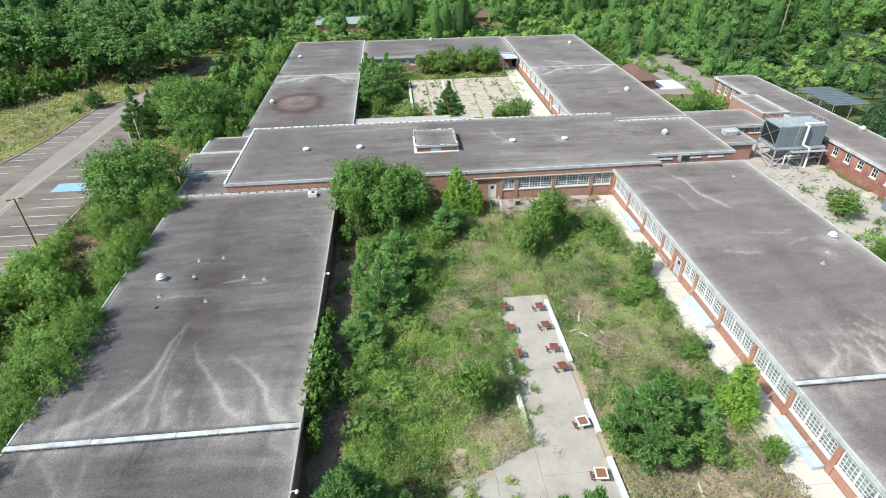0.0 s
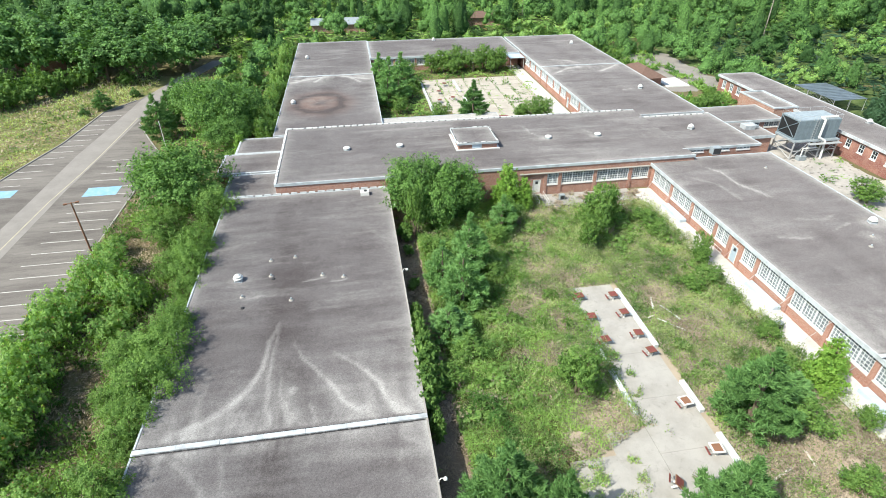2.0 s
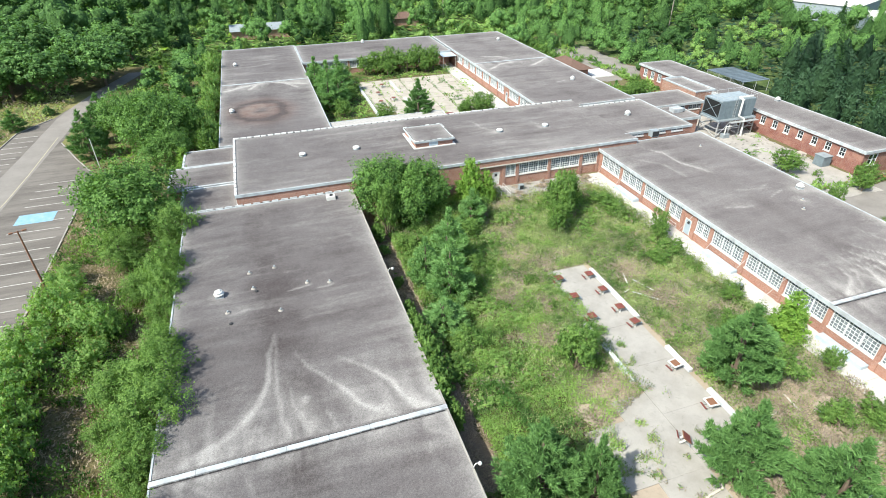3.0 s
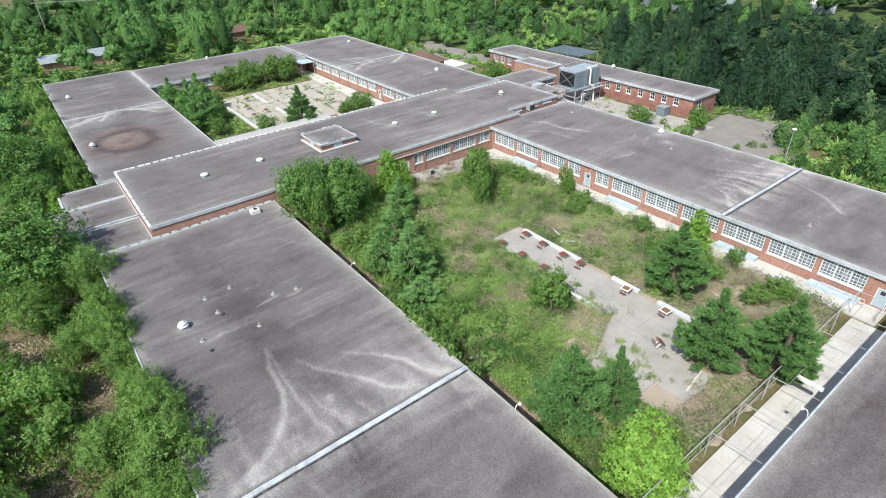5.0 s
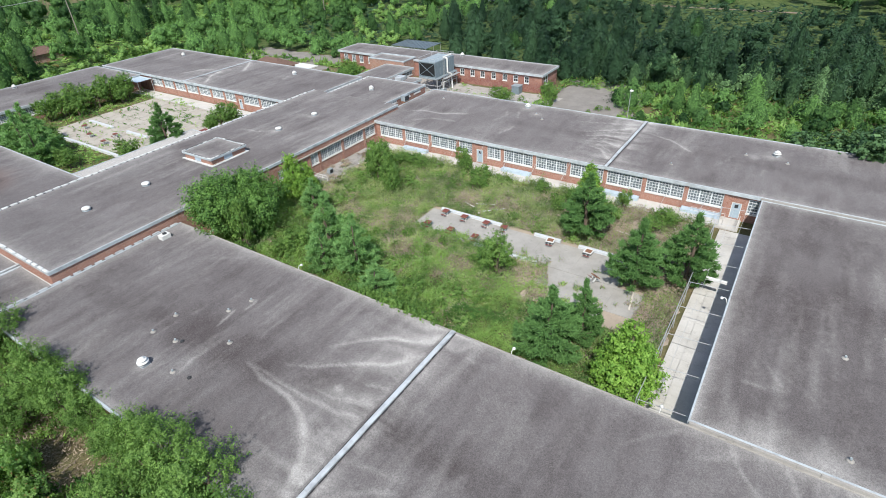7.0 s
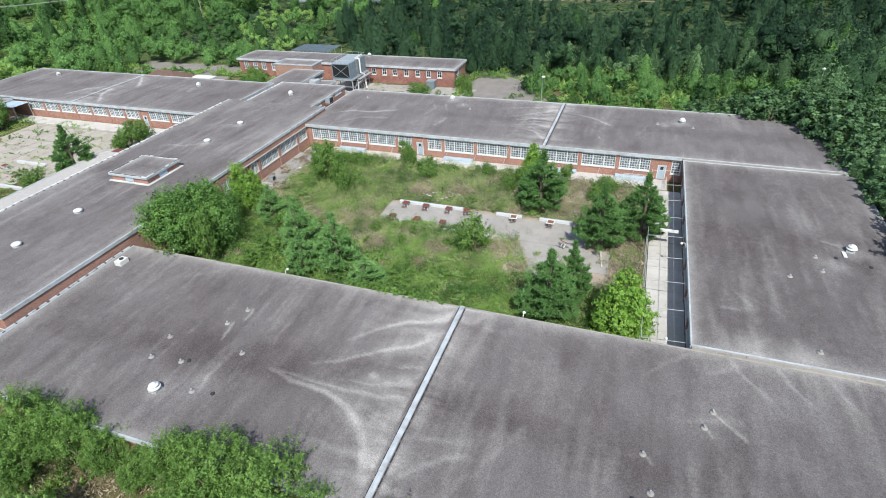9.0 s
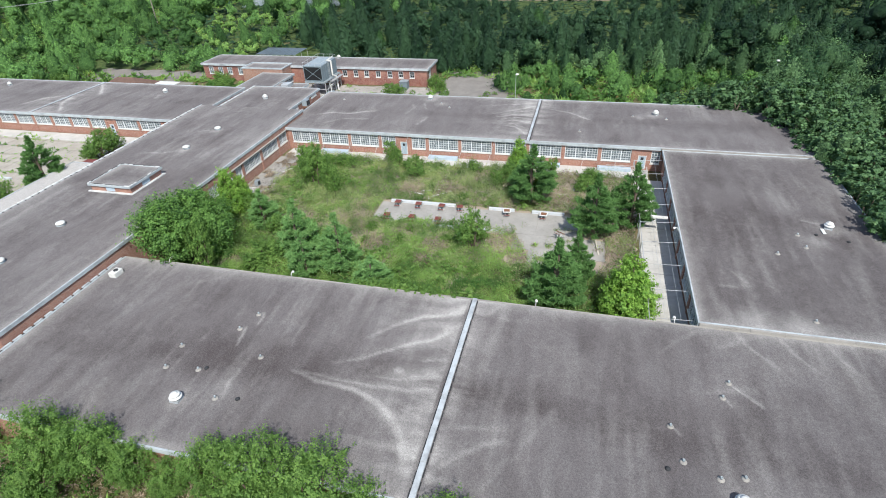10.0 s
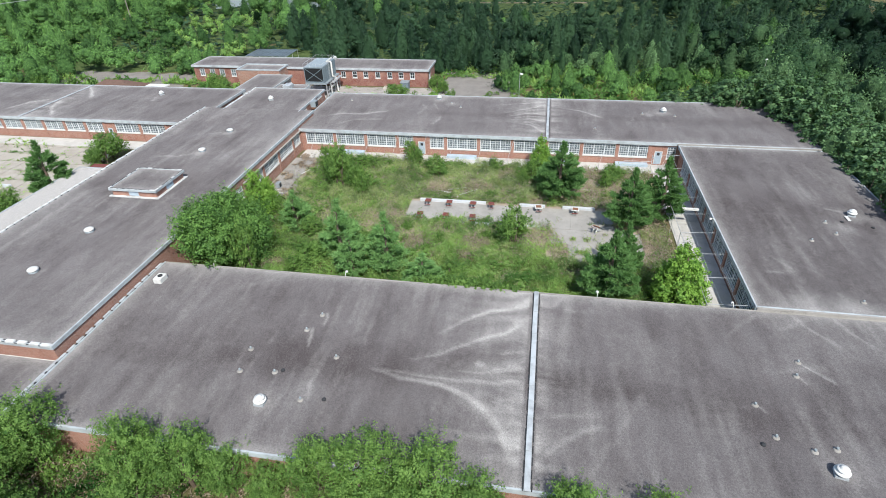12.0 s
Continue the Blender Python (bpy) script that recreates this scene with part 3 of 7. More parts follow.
for k in range(34):
    yk = 32 + 2.75 * k
    edge_x = float(lot_edge(yk))
    for xa, xb in ((edge_x + 0.2, edge_x + 4.4), (-56.0, -49.5)):
        if yk > (97 if xa == -56.0 else 121):
            continue
        ob = part("stall_line", boxes((xa, xb, yk, yk + 0.13, 0.034, 0.039)), LINE_WHITE)
        tagged(ob, "faded white parking stall line on asphalt", "road marking", "parking stall lines", "structure")
for xa, xb, ya, yb in ((-55.9, -51.0, 81.3, 84.4), (-71.8, -66.6, 82.8, 85.4)):
    ob = part("blue_bay", boxes((xa, xb, ya, yb, 0.038, 0.043)), BLUE)
    tagged(ob, "faded blue painted disabled parking bay", "road marking", "blue parking bays", "structure")
sheet("bare_strip", -9.3, -6.6, 22, 69.5, 0.012, DIRT, "bare brown earth strip along the shaded wing wall", "ground", wobble=1.2, seed=14)
sheet("court_earth", 1.5, 27.6, 12.0, 66.6, 0.014, LITTER, "dry pale earth and litter under the courtyard weeds", "ground", wobble=2.0, seed=33)
def yard_weeds(r, n):
    x, y = r.uniform(53, 69, n), r.uniform(51, 78, n)
    k = (fractal(x / 2, y / 2, 95) > 0.67) | ((np.abs((y - 50) % 5.5) < 0.06) & (fractal(x / 2, y / 2, 97) > 0.5))
    return x[k], y[k]


sheet("yard", 52.5, 69.0, 50, 90, 0.03, concrete_material("yard_concrete", (0.365, 0.345, 0.315), (0.16, 0.145, 0.128)), "pale broken concrete service yard under the cooling tower", "yard", wobble=1.2)
YARD_BROWN = concrete_material("brown_asphalt", (0.235, 0.218, 0.198), (0.115, 0.104, 0.092))
sheet("yard_asphalt", 57, 84, 33, 53, 0.02, YARD_BROWN, "cracked grey asphalt yard with weeds", "yard", wobble=2.5, seed=9)
sheet("old_lane", 58, 77, 116, 152, 0.02, YARD_BROWN, "abandoned brown asphalt lane among bushes", "road", wobble=2.0, seed=12)

# ---- near school: wings round the front courtyard ----
# silt washed down to the joint, fanning out
FAN = [
    (0.85, 1.0, ((-22.5, 42.0), (-23.1, 39.1), (-23.3, 35.9), (-24.1, 33.6), (-25.4, 31.9), (-27.2, 30.4), (-29.7, 29.5))),
    (0.5, 0.75, ((-22.4, 41.7), (-22.6, 37.5), (-22.7, 34.3), (-22.4, 31.3), (-22.0, 29.6))),
    (0.45, 0.6, ((-21.8, 35.5), (-21.5, 32.9), (-20.8, 30.8), (-19.7, 29.1))),
    (0.6, 1.05, ((-14.9, 29.6), (-15.7, 30.5), (-16.7, 31.7), (-17.8, 33.9), (-19.5, 36.2), (-20.8, 38.8))[::-1]),
    (0.8, 1.1, ((-17.1, 36.9), (-15.0, 34.9), (-13.3, 32.7), (-12.7, 30.8), (-12.1, 29.5), (-10.3, 28.7))),
]
FAN += [
    (0.5, 0.6, ((-21.5, 31.8), (-20.3, 29.2))), (0.5, 0.6, ((-19.1, 31.5), (-18.2, 28.9))), (0.6, 0.5, ((-14.8, 30.4), (-13.6, 28.8))), (0.4, 0.5, ((-24.5, 31.6), (-24.9, 29.6))),
    (2.6, 0.22, ((-23.0, 36.0), (-25.5, 32.0), (-27.5, 29.2))), (2.2, 0.26, ((-19.0, 35.0), (-17.0, 31.5), (-15.0, 29.2))), (1.8, 0.22, ((-21.0, 35.0), (-20.5, 29.2))), (1.6, 0.25, ((-13.6, 33.0), (-12.0, 29.4))),
    (0.7, 0.6, ((-29.8, 27.8), (-28.1, 26.4), (-26.8, 25.0), (-25.9, 23.0))), (0.8, 0.35, ((-25.3, 27.2), (-24.7, 22.8))), (0.4, 0.5, ((-12.0, 25.9), (-12.3, 24.4))), (0.5, 0.45, ((-11.8, 26.9), (-10.3, 25.7))),
]
# short washes beside the vents and pipes
WASH = [
    (0.4, 0.75, ((-20.9, 48.5), (-19.6, 48.8), (-18.0, 49.0))), (0.4, 0.8, ((-18.0, 48.0), (-16.8, 48.2), (-15.6, 48.5))), (0.3, 0.7, ((-24.4, 46.8), (-25.4, 46.6), (-26.4, 46.3))),
    (0.6, 0.3, ((-20.0, 43.4), (-18.0, 43.7), (-16.1, 43.5))), (0.35, 0.3, ((-27.7, 48.4), (-23.5, 48.5))), (0.5, 0.22, ((-15.6, 49.0), (-11.5, 49.3))), (1.2, 0.22, ((-31, 56.5), (-26, 57.5))), (1.2, 0.2, ((-13.5, 60), (-11, 56))),
    (1.2, 0.2, ((-20.5, 57.0), (-14.0, 57.4))), (0.9, 0.2, ((-19.5, 62.5), (-13.0, 62.0))),
]
WASH_SOUTH = [
    (0.3, 0.7, ((-16.4, 6.0), (-17.2, 5.2), (-18.6, 3.8))), (0.3, 0.65, ((-18.1, 6.7), (-19.0, 6.1))), (0.3, 0.6, ((-21.8, 10.9), (-22.6, 10.2))), (0.7, 0.35, ((-14.5, 11.5), (-12, 9.5), (-10.4, 7.8))),
    (0.5, 0.5, ((-14.8, 1.2), (-12.2, 3.2), (-9.9, 4.4))), (0.5, 0.45, ((-14.0, -1.6), (-11.8, 0.2), (-9.9, 1.0))), (0.5, 0.4, ((-13.8, -4.6), (-11.8, -3.4), (-9.9, -2.8))), (0.7, 0.35, ((-31.0, 24.5), (-27.0, 22.4))), (0.6, 0.3, ((-27.0, 22.0), (-22.0, 19.6))),
    (1.1, 0.35, ((-18, 8.5), (-16.5, 4))), (1.0, 0.35, ((-12.6, 6.5), (-10.3, 3.5))),
]
SPINE = [(1.3, 0.50, ((-23.5, 66.0), (-23.2, 55.3), (-22.9, 48.5), (-22.6, 41.7), (-22.9, 37.6))), (2.6, 0.2, ((-20.5, 56.0), (-22.5, 46.0))), (1.6, 0.5, ((-21.6, 27.0), (-22.6, 16.0), (-24.0, 4.0), (-24.5, -12.0))), (1.2, 0.3, ((-21.0, 35.6), (-19.0, 31.6)))]
wing("school_wing", "long flat-roofed brick school wing with stained grey roofing", -32.0, -9.6, -16.5, 70.1, 3.4, 0.21,
     joints=[(28.8, 1, 3.4), (27.9, -1, 1.3)], streaks=FAN + WASH + WASH_SOUTH, damps=SPINE, spots=[(-27.4, 49.9, 1.3, 0.35), (-27.3, 7.1, 1.2, 0.3), (-20.3, 32.6, 0.45, 0.5)], seed=1, fall=0.03, rim=dict(E=CONCRETE_OLD), sides="NSEW")
zw, zs = 3.42, 1.42
BAYS_R = [(64.2, 69.8), (58.6, 64.2), (53.0, 58.6), (49.9, 53.0), (44.6, 47.6), (39.0, 44.6), (33.4, 39.0), (27.8, 33.4), (22.2, 27.8), (16.6, 22.2), (11.6, 16.6)]
RSTREAK = [
    (0.55, 0.95, ((42.6, 35.6), (45.7, 31.0), (47.6, 28.4))), (0.5, 0.9, ((40.6, 35.4), (42.5, 31.6), (43.2, 28.4))), (0.45, 0.85, ((39.2, 34.1), (39.9, 31.1), (38.9, 28.4))), (0.45, 0.8, ((37.3, 33.2), (36.7, 30.3), (33.5, 28.4))),
    (0.35, 0.7, ((46.8, 38), (48.0, 33), (49.4, 28.6))), (0.3, 0.7, ((41.6, 35), (44.4, 31.1), (45.4, 28.6))), (0.3, 0.7, ((39.9, 34.5), (41.2, 31), (41.0, 28.6))), (0.3, 0.6, ((38.0, 33.5), (38.2, 31), (36.2, 28.6))),
    (0.5, 0.75, ((46.8, 26.6), (45.0, 22.2), (41.7, 18.4))), (0.7, 1.0, ((37.7, 68.5), (39.4, 65.7), (39.6, 61.5), (41.8, 57.0))), (0.9, 0.4, ((33.0, 66.0), (36.5, 62.0), (37.2, 57.0))), (0.8, 0.45, ((47.0, 52.0), (44.0, 50.6), (40.6, 51.4))),
    (0.6, 0.75, ((35.4, 47.6), (39.6, 46.7))), (0.5, 0.6, ((43.0, 47.8), (46.8, 49.4))), (0.6, 0.35, ((36, 9), (40, 8.4))), (0.6, 0.3, ((38, 14), (44, 13))), (1.8, 0.25, ((42.0, 34.0), (43.0, 28.6))),
]
wing("school_wing", "long flat-roofed brick school wing with white steel windows", 30.8, 51.6, -13.9, 71.4, 4.0, 0.33,
     facades=dict(W=joined(bays(BAYS_R, zs, zw), doorway(48.15, 49.35, 0.25, 2.5), doorway(9.6, 10.8, 0.25, 2.5),
                           small_windows([8.3], 1.3, 1.3, 3.3, 1, 5, 3))),
     joints=[(28.2, 1, 4.0), (27.3, -1, 1.8)], streaks=RSTREAK, spots=[(49.3, 48.9, 1.6, 0.4), (46.5, 46, 1, 0.35), (45.7, 7.7, 1.5, 0.4), (44, 10.5, 1, 0.35)], seed=11)
wing("school_wing", "flat-roofed brick school wing linking two longer wings", -9.5, 30.6, -13.8, 7.6, 3.75, 0.33,
     facades=dict(N=bays([(-8.8, -3.6), (-3.6, 1.6), (1.6, 6.8), (6.8, 12.0), (12.0, 17.2), (17.2, 22.4), (22.4, 27.6)], 0.9, 3.2)),
     streaks=[(0.5, 0.5, ((-3.3, 5.0), (-2.9, 1.8))), (0.4, 0.6, ((-0.4, 3.3), (-2.4, 2.2))), (0.4, 0.5, ((12.2, -5.8), (11, -7.9)))],
     spots=[(10.2, -8.8, 1.5, 0.4), (7, -6.5, 1.2, 0.35), (-8, 2.5, 1.6, 0.5), (-8.3, -1.5, 1.4, 0.5)], seed=21, fall=0.36, rim=COPING)
thing_hall = wing("school_hall", "taller flat-roofed brick hall crossing between the wings", -25.4, 38.05, 70.4, 92.3, 4.88, 0.33, over=0.12, sides="NSW", open_side="E",
     facades=dict(S=joined(bays([(14.1, 16.4), (16.4, 22.0), (22.0, 27.7), (27.7, 31.0)], 1.7, 3.55, 3), doorway(12.2, 13.4, 0.4, 2.6, WHITE),
                           small_windows([8.6], 2.2, 1.7, 3.5, 2, 5, 3))),
     streaks=[(0.4, 0.7, ((17.2, 81.4), (15.6, 84), (15.2, 87))), (0.4, 0.6, ((26.3, 81.2), (24.8, 84))), (1.2, 0.3, ((-22, 72.5), (-12, 73))), (1.6, 0.4, ((-14, 89), (4, 89.5)))],
     spots=[(17.2, 81, 0.9, 0.4), (25.7, 80.9, 0.9, 0.4), (42, 80, 1, .4)], seed=31, fascia=0.36)
wing("school_hall", "east end of the brick hall with clerestory windows", 37.3, 51.0, 73.0, 88.2, 4.82, 0.4, over=0.12, sides="NSE", open_side="W",
     facades=dict(S=small_windows([39.9, 44.4, 48.0], 2.4, 4.08, 4.5, 2, 1, 2)), seed=41, fascia=0.32)
part("cornice", boxes((10.0, 30.8, 70.2, 70.5, 3.62, 3.74), bevel=0.02), CONCRETE_OLD, thing_hall)

# raised joints across the roofs: upturned flashings in lengths


def roof_joint(x0, x1, y0, y1, z, h=0.16, lengths=3.0, material=FLASHING):
    j = thing("roof_joint", (x0, y0, z), "white metal expansion joint cover across the roof", "roof joint", "roof joints")
    along_x = (x1 - x0) > (y1 - y0)
    n = max(1, int(((x1 - x0) if along_x else (y1 - y0)) / lengths))
    rng = random.Random(int(x0 * 10 + y0))
    for k in range(n):
        f0, f1 = k / n, (k + 1) / n
        gap = rng.uniform(0.12, 0.4) if lengths < 2.5 else 0.02
        dz, ds = rng.uniform(-0.02, 0.03), rng.uniform(-0.03, 0.03)
        if along_x:
            d = (x0 + (x1 - x0) * f0, x0 + (x1 - x0) * f1 - gap, y0 + ds, y1 + ds)
        else:
            d = (x0 + ds, x1 + ds, y0 + (y1 - y0) * f0, y0 + (y1 - y0) * f1 - gap)
        part("cover", boxes((*d, z - 0.05, z + h + dz), bevel=0.025), material, j)
    if lengths < 2.5:
        part("gasket", boxes((x0 + 0.04, x1 - 0.04, y0 + 0.04, y1 - 0.04, z - 0.06, z + 0.045)), DARK, j)
    return j


roof_joint(-32.0, -9.6, 28.06, 28.50, 3.42, 0.11)
# Thin dark strips beside the covers stand for the black gap and its shadow.
roof_joint(-32.0, -9.6, 27.94, 28.03, 3.42, 0.06, 1.0, DARK)
roof_joint(-32.0, -9.6, 28.53, 28.61, 3.42, 0.05, 1.4, DARK)
roof_joint(30.8, 51.6, 27.48, 27.57, 4.02, 0.05, 1.2, DARK)
roof_joint(30.8, 51.6, 27.6, 28.0, 4.02, 0.11)
roof_joint(-33.0, -9.8, 70.12, 70.36, 3.4, 0.16, 1.2)
roof_joint(-9.66, -9.46, -13.8, 7.5, 3.42, 0.345, 4.2, CONCRETE_OLD)
roof_joint(-9.45, -9.40, -13.8, 7.5, 3.72, 0.06, 1.1, DARK)
roof_joint(30.60, 30.80, -13.8, 7.7, 3.75, 0.27, 4.2, CONCRETE_OLD)
roof_joint(-25.4, 36.0, 92.0, 92.32, 4.9, 0.12, 1.1, WHITE_WORN)
roof_joint(38.2, 51.0, 87.95, 88.22, 4.84, 0.12, 1.1, WHITE_WORN)
roof_joint(-25.45, -25.12, 70.5, 92.0, 4.9, 0.12, 1.2, WHITE_WORN)

# low link roofs west of the hall, with their joints
for k, (xa, xb, ya, yb, zz) in enumerate(((-32.8, -25.3, 70.45, 78.3, 3.2), (-34.9, -25.3, 78.5, 86.2, 3.3), (-33.4, -25.3, 86.4, 93.2, 3.25))):
    wing("link_block", "low flat-roofed entrance block beside the hall", xa, xb, ya, yb, zz, 0.4, seed=50 + k, sides="NSW", rim=FLASHING, edge=0.32)

# ---- far school: wings round the back courtyard ----
wing("school_wing", "back brick school wing with a flat stained roof", -28.0, -8.6, 93.4, 167.0, 3.4, 0.45,
     joints=[(131.4, 1, 1.6), (130.6, -1, 3.0)], rings=[(-20.4, 110.8, 4.0)], streaks=[(1.0, 2.2, ((-18, 131), (-22, 129.5), (-27.5, 126))), (0.9, 2.2, ((-18, 131), (-14, 129), (-9.5, 126.5))), (0.8, 1.7, ((-20, 131), (-22, 126))), (0.7, 1.6, ((-16, 131), (-13, 127), (-12, 124.5))), (0.7, 1.5, ((-22, 131), (-25, 128.5), (-27, 128))), (0.7, 0.5, ((-22, 146), (-16, 148)))], seed=61)
BAYS_F = [(97.0, 102.4), (102.4, 107.9), (109.9, 114.0), (114.0, 118.5), (118.5, 123.1), (123.1, 127.7), (127.7, 132.2), (132.2, 136.7), (136.7, 141.5)]
wing("school_wing", "back brick school wing with white windows to the courtyard", 31.4, 52.3, 91.4, 162.2, 4.0, 0.45,
     facades=dict(W=joined(bays(BAYS_F, 1.65, 3.42, 3, 5, 3), doorway(108.4, 109.4, 0.2, 2.4))),
     joints=[(128.3, 1, 2.0), (127.5, -1, 2.5)], streaks=[(0.9, 1.3, ((51, 127.5), (48, 125), (44, 122))), (0.9, 1.3, ((44, 128), (38, 126), (33, 122))), (0.8, 1.1, ((43, 129), (40, 133), (36, 134.5))), (0.5, 0.7, ((46, 108), (43, 107)))], seed=71)
wing("school_wing", "back brick school wing closing the courtyard", -8.4, 31.2, 145.0, 165.0, 3.6, 0.5,
     facades=dict(S=bays([(-8.0, -2.4), (-2.4, 3.2), (3.2, 8.8), (8.8, 14.4), (14.4, 20.0), (20, 25.6)], 1.4, 3.1)), seed=81)
roof_joint(-28.0, -8.6, 130.8, 131.2, 3.4, 0.12)
roof_joint(31.4, 52.3, 127.7, 128.1, 4.0, 0.12)
roof_joint(-8.6, -8.4, 145, 165, 3.6, 0.15)
roof_joint(31.18, 31.42, 145, 162, 3.95, 0.2)
cover = wing("covered_walk", "low covered walkway with a pale gravel roof", -8.5, 13.8, 92.4, 100.4, 3.0, 0.5, seed=91, spots=[(x, y, 3.0, 0.7) for x in range(-8, 14, 3) for y in (93, 96, 99)])

porch = thing("porch", (12.0, 95.6, 0), "low porch with a rusty red sheet roof behind the hall", "porch")
part("roof", boxes((12.0, 15.8, 95.6, 99.4, 2.62, 2.72), bevel=0.02), RUST_RED, porch)
for px_, py_ in ((12.2, 99.2), (15.6, 99.2), (15.6, 95.8)):
    part("post", tube(bmesh.new(), (px_, py_, 0), (px_, py_, 2.62), 0.06), STEEL, porch)
canopy = thing("canopy", (27.4, 140.4, 0), "pale blue sheet-metal canopy in the courtyard corner", "canopy")
for k in range(8):
    part("roof_sheet", boxes((27.4, 31.3, 140.4 + k * 0.6, 140.97 + k * 0.6, 3.2, 3.26 + 0.01 * (k % 2))), BLUE_PALE, canopy)
for px_, py_ in ((27.6, 140.6), (27.6, 144.9), (31.1, 140.6)):
    part("post", tube(bmesh.new(), (px_, py_, 0), (px_, py_, 3.2), 0.07), STEEL, canopy)

# ---- service block east ----
thing_sv = wing("service_block", "brick service block with sash windows and a flat roof", 69.7, 78.6, 55.0, 114.6, 4.1, 0.6, brick=BRICK_DARK,
     facades=dict(W=joined(small_windows([59.0, 61.7, 64.4, 67.3, 70.2, 72.9, 75.7, 78.7], 1.15, 1.9, 3.35, 1, 2, 2, GLASS_DARK),
                           small_windows([103.8, 106.8, 109.4, 112.1], 1.3, 1.6, 3.3, 1, 2, 2)),
                  S=small_windows([72.2], 2.0, 1.5, 3.4, 2, 2, 1, GLASS_DARK)), seed=95, rim=FLASHING)
part("penthouse", boxes((65.6, 70.6, 89.6, 100.2, -0.1, 4.3), bevel=0.03), BRICK_OLD, thing_sv)
part("penthouse_roof", roof_sheet(65.8, 70.4, 89.8, 100.0, 4.32, 0.6, seed=97), ROOFING, thing_sv)
part("parapet", boxes((65.5, 70.7, 89.5, 89.8, 4.3, 4.55), (65.5, 70.7, 100.0, 100.3, 4.3, 4.55), (65.5, 65.8, 89.8, 100.0, 4.3, 4.55), (70.4, 70.7, 89.8, 100.0, 4.3, 4.55)), COPING, thing_sv)
wing("link_block", "low brick link building with a strip of windows", 51.2, 65.4, 86.4, 94.8, 3.5, 0.6, facades=dict(S=small_windows([59.5, 63.5], 3.0, 2.0, 3.0, 3, 2, 2)), seed=98)
wing("link_block", "small low brick lean-to with an old roof", 52.3, 58.8, 79.5, 86.8, 3.3, 0.6, seed=99)

# pitched-roof shed with a white slab
shed = thing("shed", (53.0, 119, 0), "small shed with a brown shingle hip roof", "shed")
part("wall", boxes((54.0, 59.6, 121, 131.5, -0.1, 2.3)), BRICK, shed)
bm = bmesh.new()
pts = [bm.verts.new(p) for p in ((53.1, 120, 2.2), (60.5, 120, 2.2), (60.5, 132.4, 2.2), (53.1, 132.4, 2.2), (56.8, 124.0, 4.0), (56.8, 128.4, 4.0))]
for f in ((0, 1, 4), (1, 2, 5, 4), (2, 3, 5), (3, 0, 4, 5), (3, 2, 1, 0)):
    bm.faces.new([pts[i] for i in f])
part("roof", bm, SHINGLE, shed)
tagged(part("concrete_pad", boxes((60.8, 66.6, 119.6, 126.6, -0.1, 0.25), bevel=0.04), WHITE), "white concrete pad beside the shed", "slab", kind="structure")
for cx, cy in ((-16.5, 201.0), (33.0, 205.0), (-92.0, 166.0)):
    h = thing("outbuilding", (cx, cy, 0), "low outbuilding with a rust-red roof among trees", "outbuilding", "outbuildings")
    part("wall", boxes((cx - 9, cx + 9, cy - 4, cy + 4, -0.1, 2.8)), BRICK_OLD, h)
    bm = bmesh.new()
    v = [bm.verts.new(p) for p in ((cx - 9.5, cy - 4.6, 2.7), (cx + 9.5, cy - 4.6, 2.7), (cx + 9.5, cy + 4.6, 2.7), (cx - 9.5, cy + 4.6, 2.7), (cx - 9.5, cy, 4.2), (cx + 9.5, cy, 4.2))]
    for f in ((0, 1, 5, 4), (2, 3, 4, 5), (1, 2, 5), (3, 0, 4), (3, 2, 1, 0)):
        bm.faces.new([v[i] for i in f])
    part("roof", bm, SHINGLE if cx != -16.5 else GALVANISED, h)

# pale metal sheds beyond the woods
for ring, zz in ((((172, 166), (180, 147), (206, 158), (198, 177)), 6.0), (((168, 130.6), (180.8, 146.2), (204, 127), (191, 111)), 5.2), (((199, 88), (204, 82), (210, 87), (205, 93)), 3.0)):
    w = thing("warehouse", (ring[0][0], ring[0][1], 0), "long pale warehouse with a white metal roof", "warehouse", "pale sheds")
    a, b, c, d = [Vector((*p, 0)) for p in ring]
    bm = bmesh.new()
    low = [bm.verts.new(p) for p in (a, b, c, d)]
    top = [bm.verts.new(p + Vector((0, 0, zz))) for p in (a, b, c, d)]
    for k in range(4):
        bm.faces.new((low[k], low[(k + 1) % 4], top[(k + 1) % 4], top[k]))
    part("wall", bm, PALE_DECK, w)
    mid = (a + b + c + d) / 4
    g1, g2 = a.lerp(b, 0.5), c.lerp(d, 0.5)
    bm = bmesh.new()
    up, eave = Vector((0, 0, zz + 1.6)), Vector((0, 0, zz))
    v = [bm.verts.new(mid + (p - mid) * 1.03 + h) for p, h in ((a, eave), (b, eave), (c, eave), (d, eave), (g1, up), (g2, up))]
    for f in ((1, 2, 5, 4), (3, 0, 4, 5), (0, 1, 4), (2, 3, 5)):
        bm.faces.new([v[i] for i in f])
    part("roof", bm, WHITE, w)

# fenced cage behind the service block
cage = thing("fenced_cage", (85, 96, 0), "large grey wire-mesh cage with a slatted metal roof", "cage")
for k in range(12):
    yk = 96.5 + k
    part("roof_slat", boxes((85, 92.7, yk, yk + 0.8, 2.7, 2.78)), CAGE_GREY, cage)
for x in (85.1, 88.9, 92.6):
    for y in (96.6, 100.4, 104.3, 108.2):
        part("post", tube(bmesh.new(), (x, y, 0), (x, y, 2.7), 0.06), STEEL, cage)
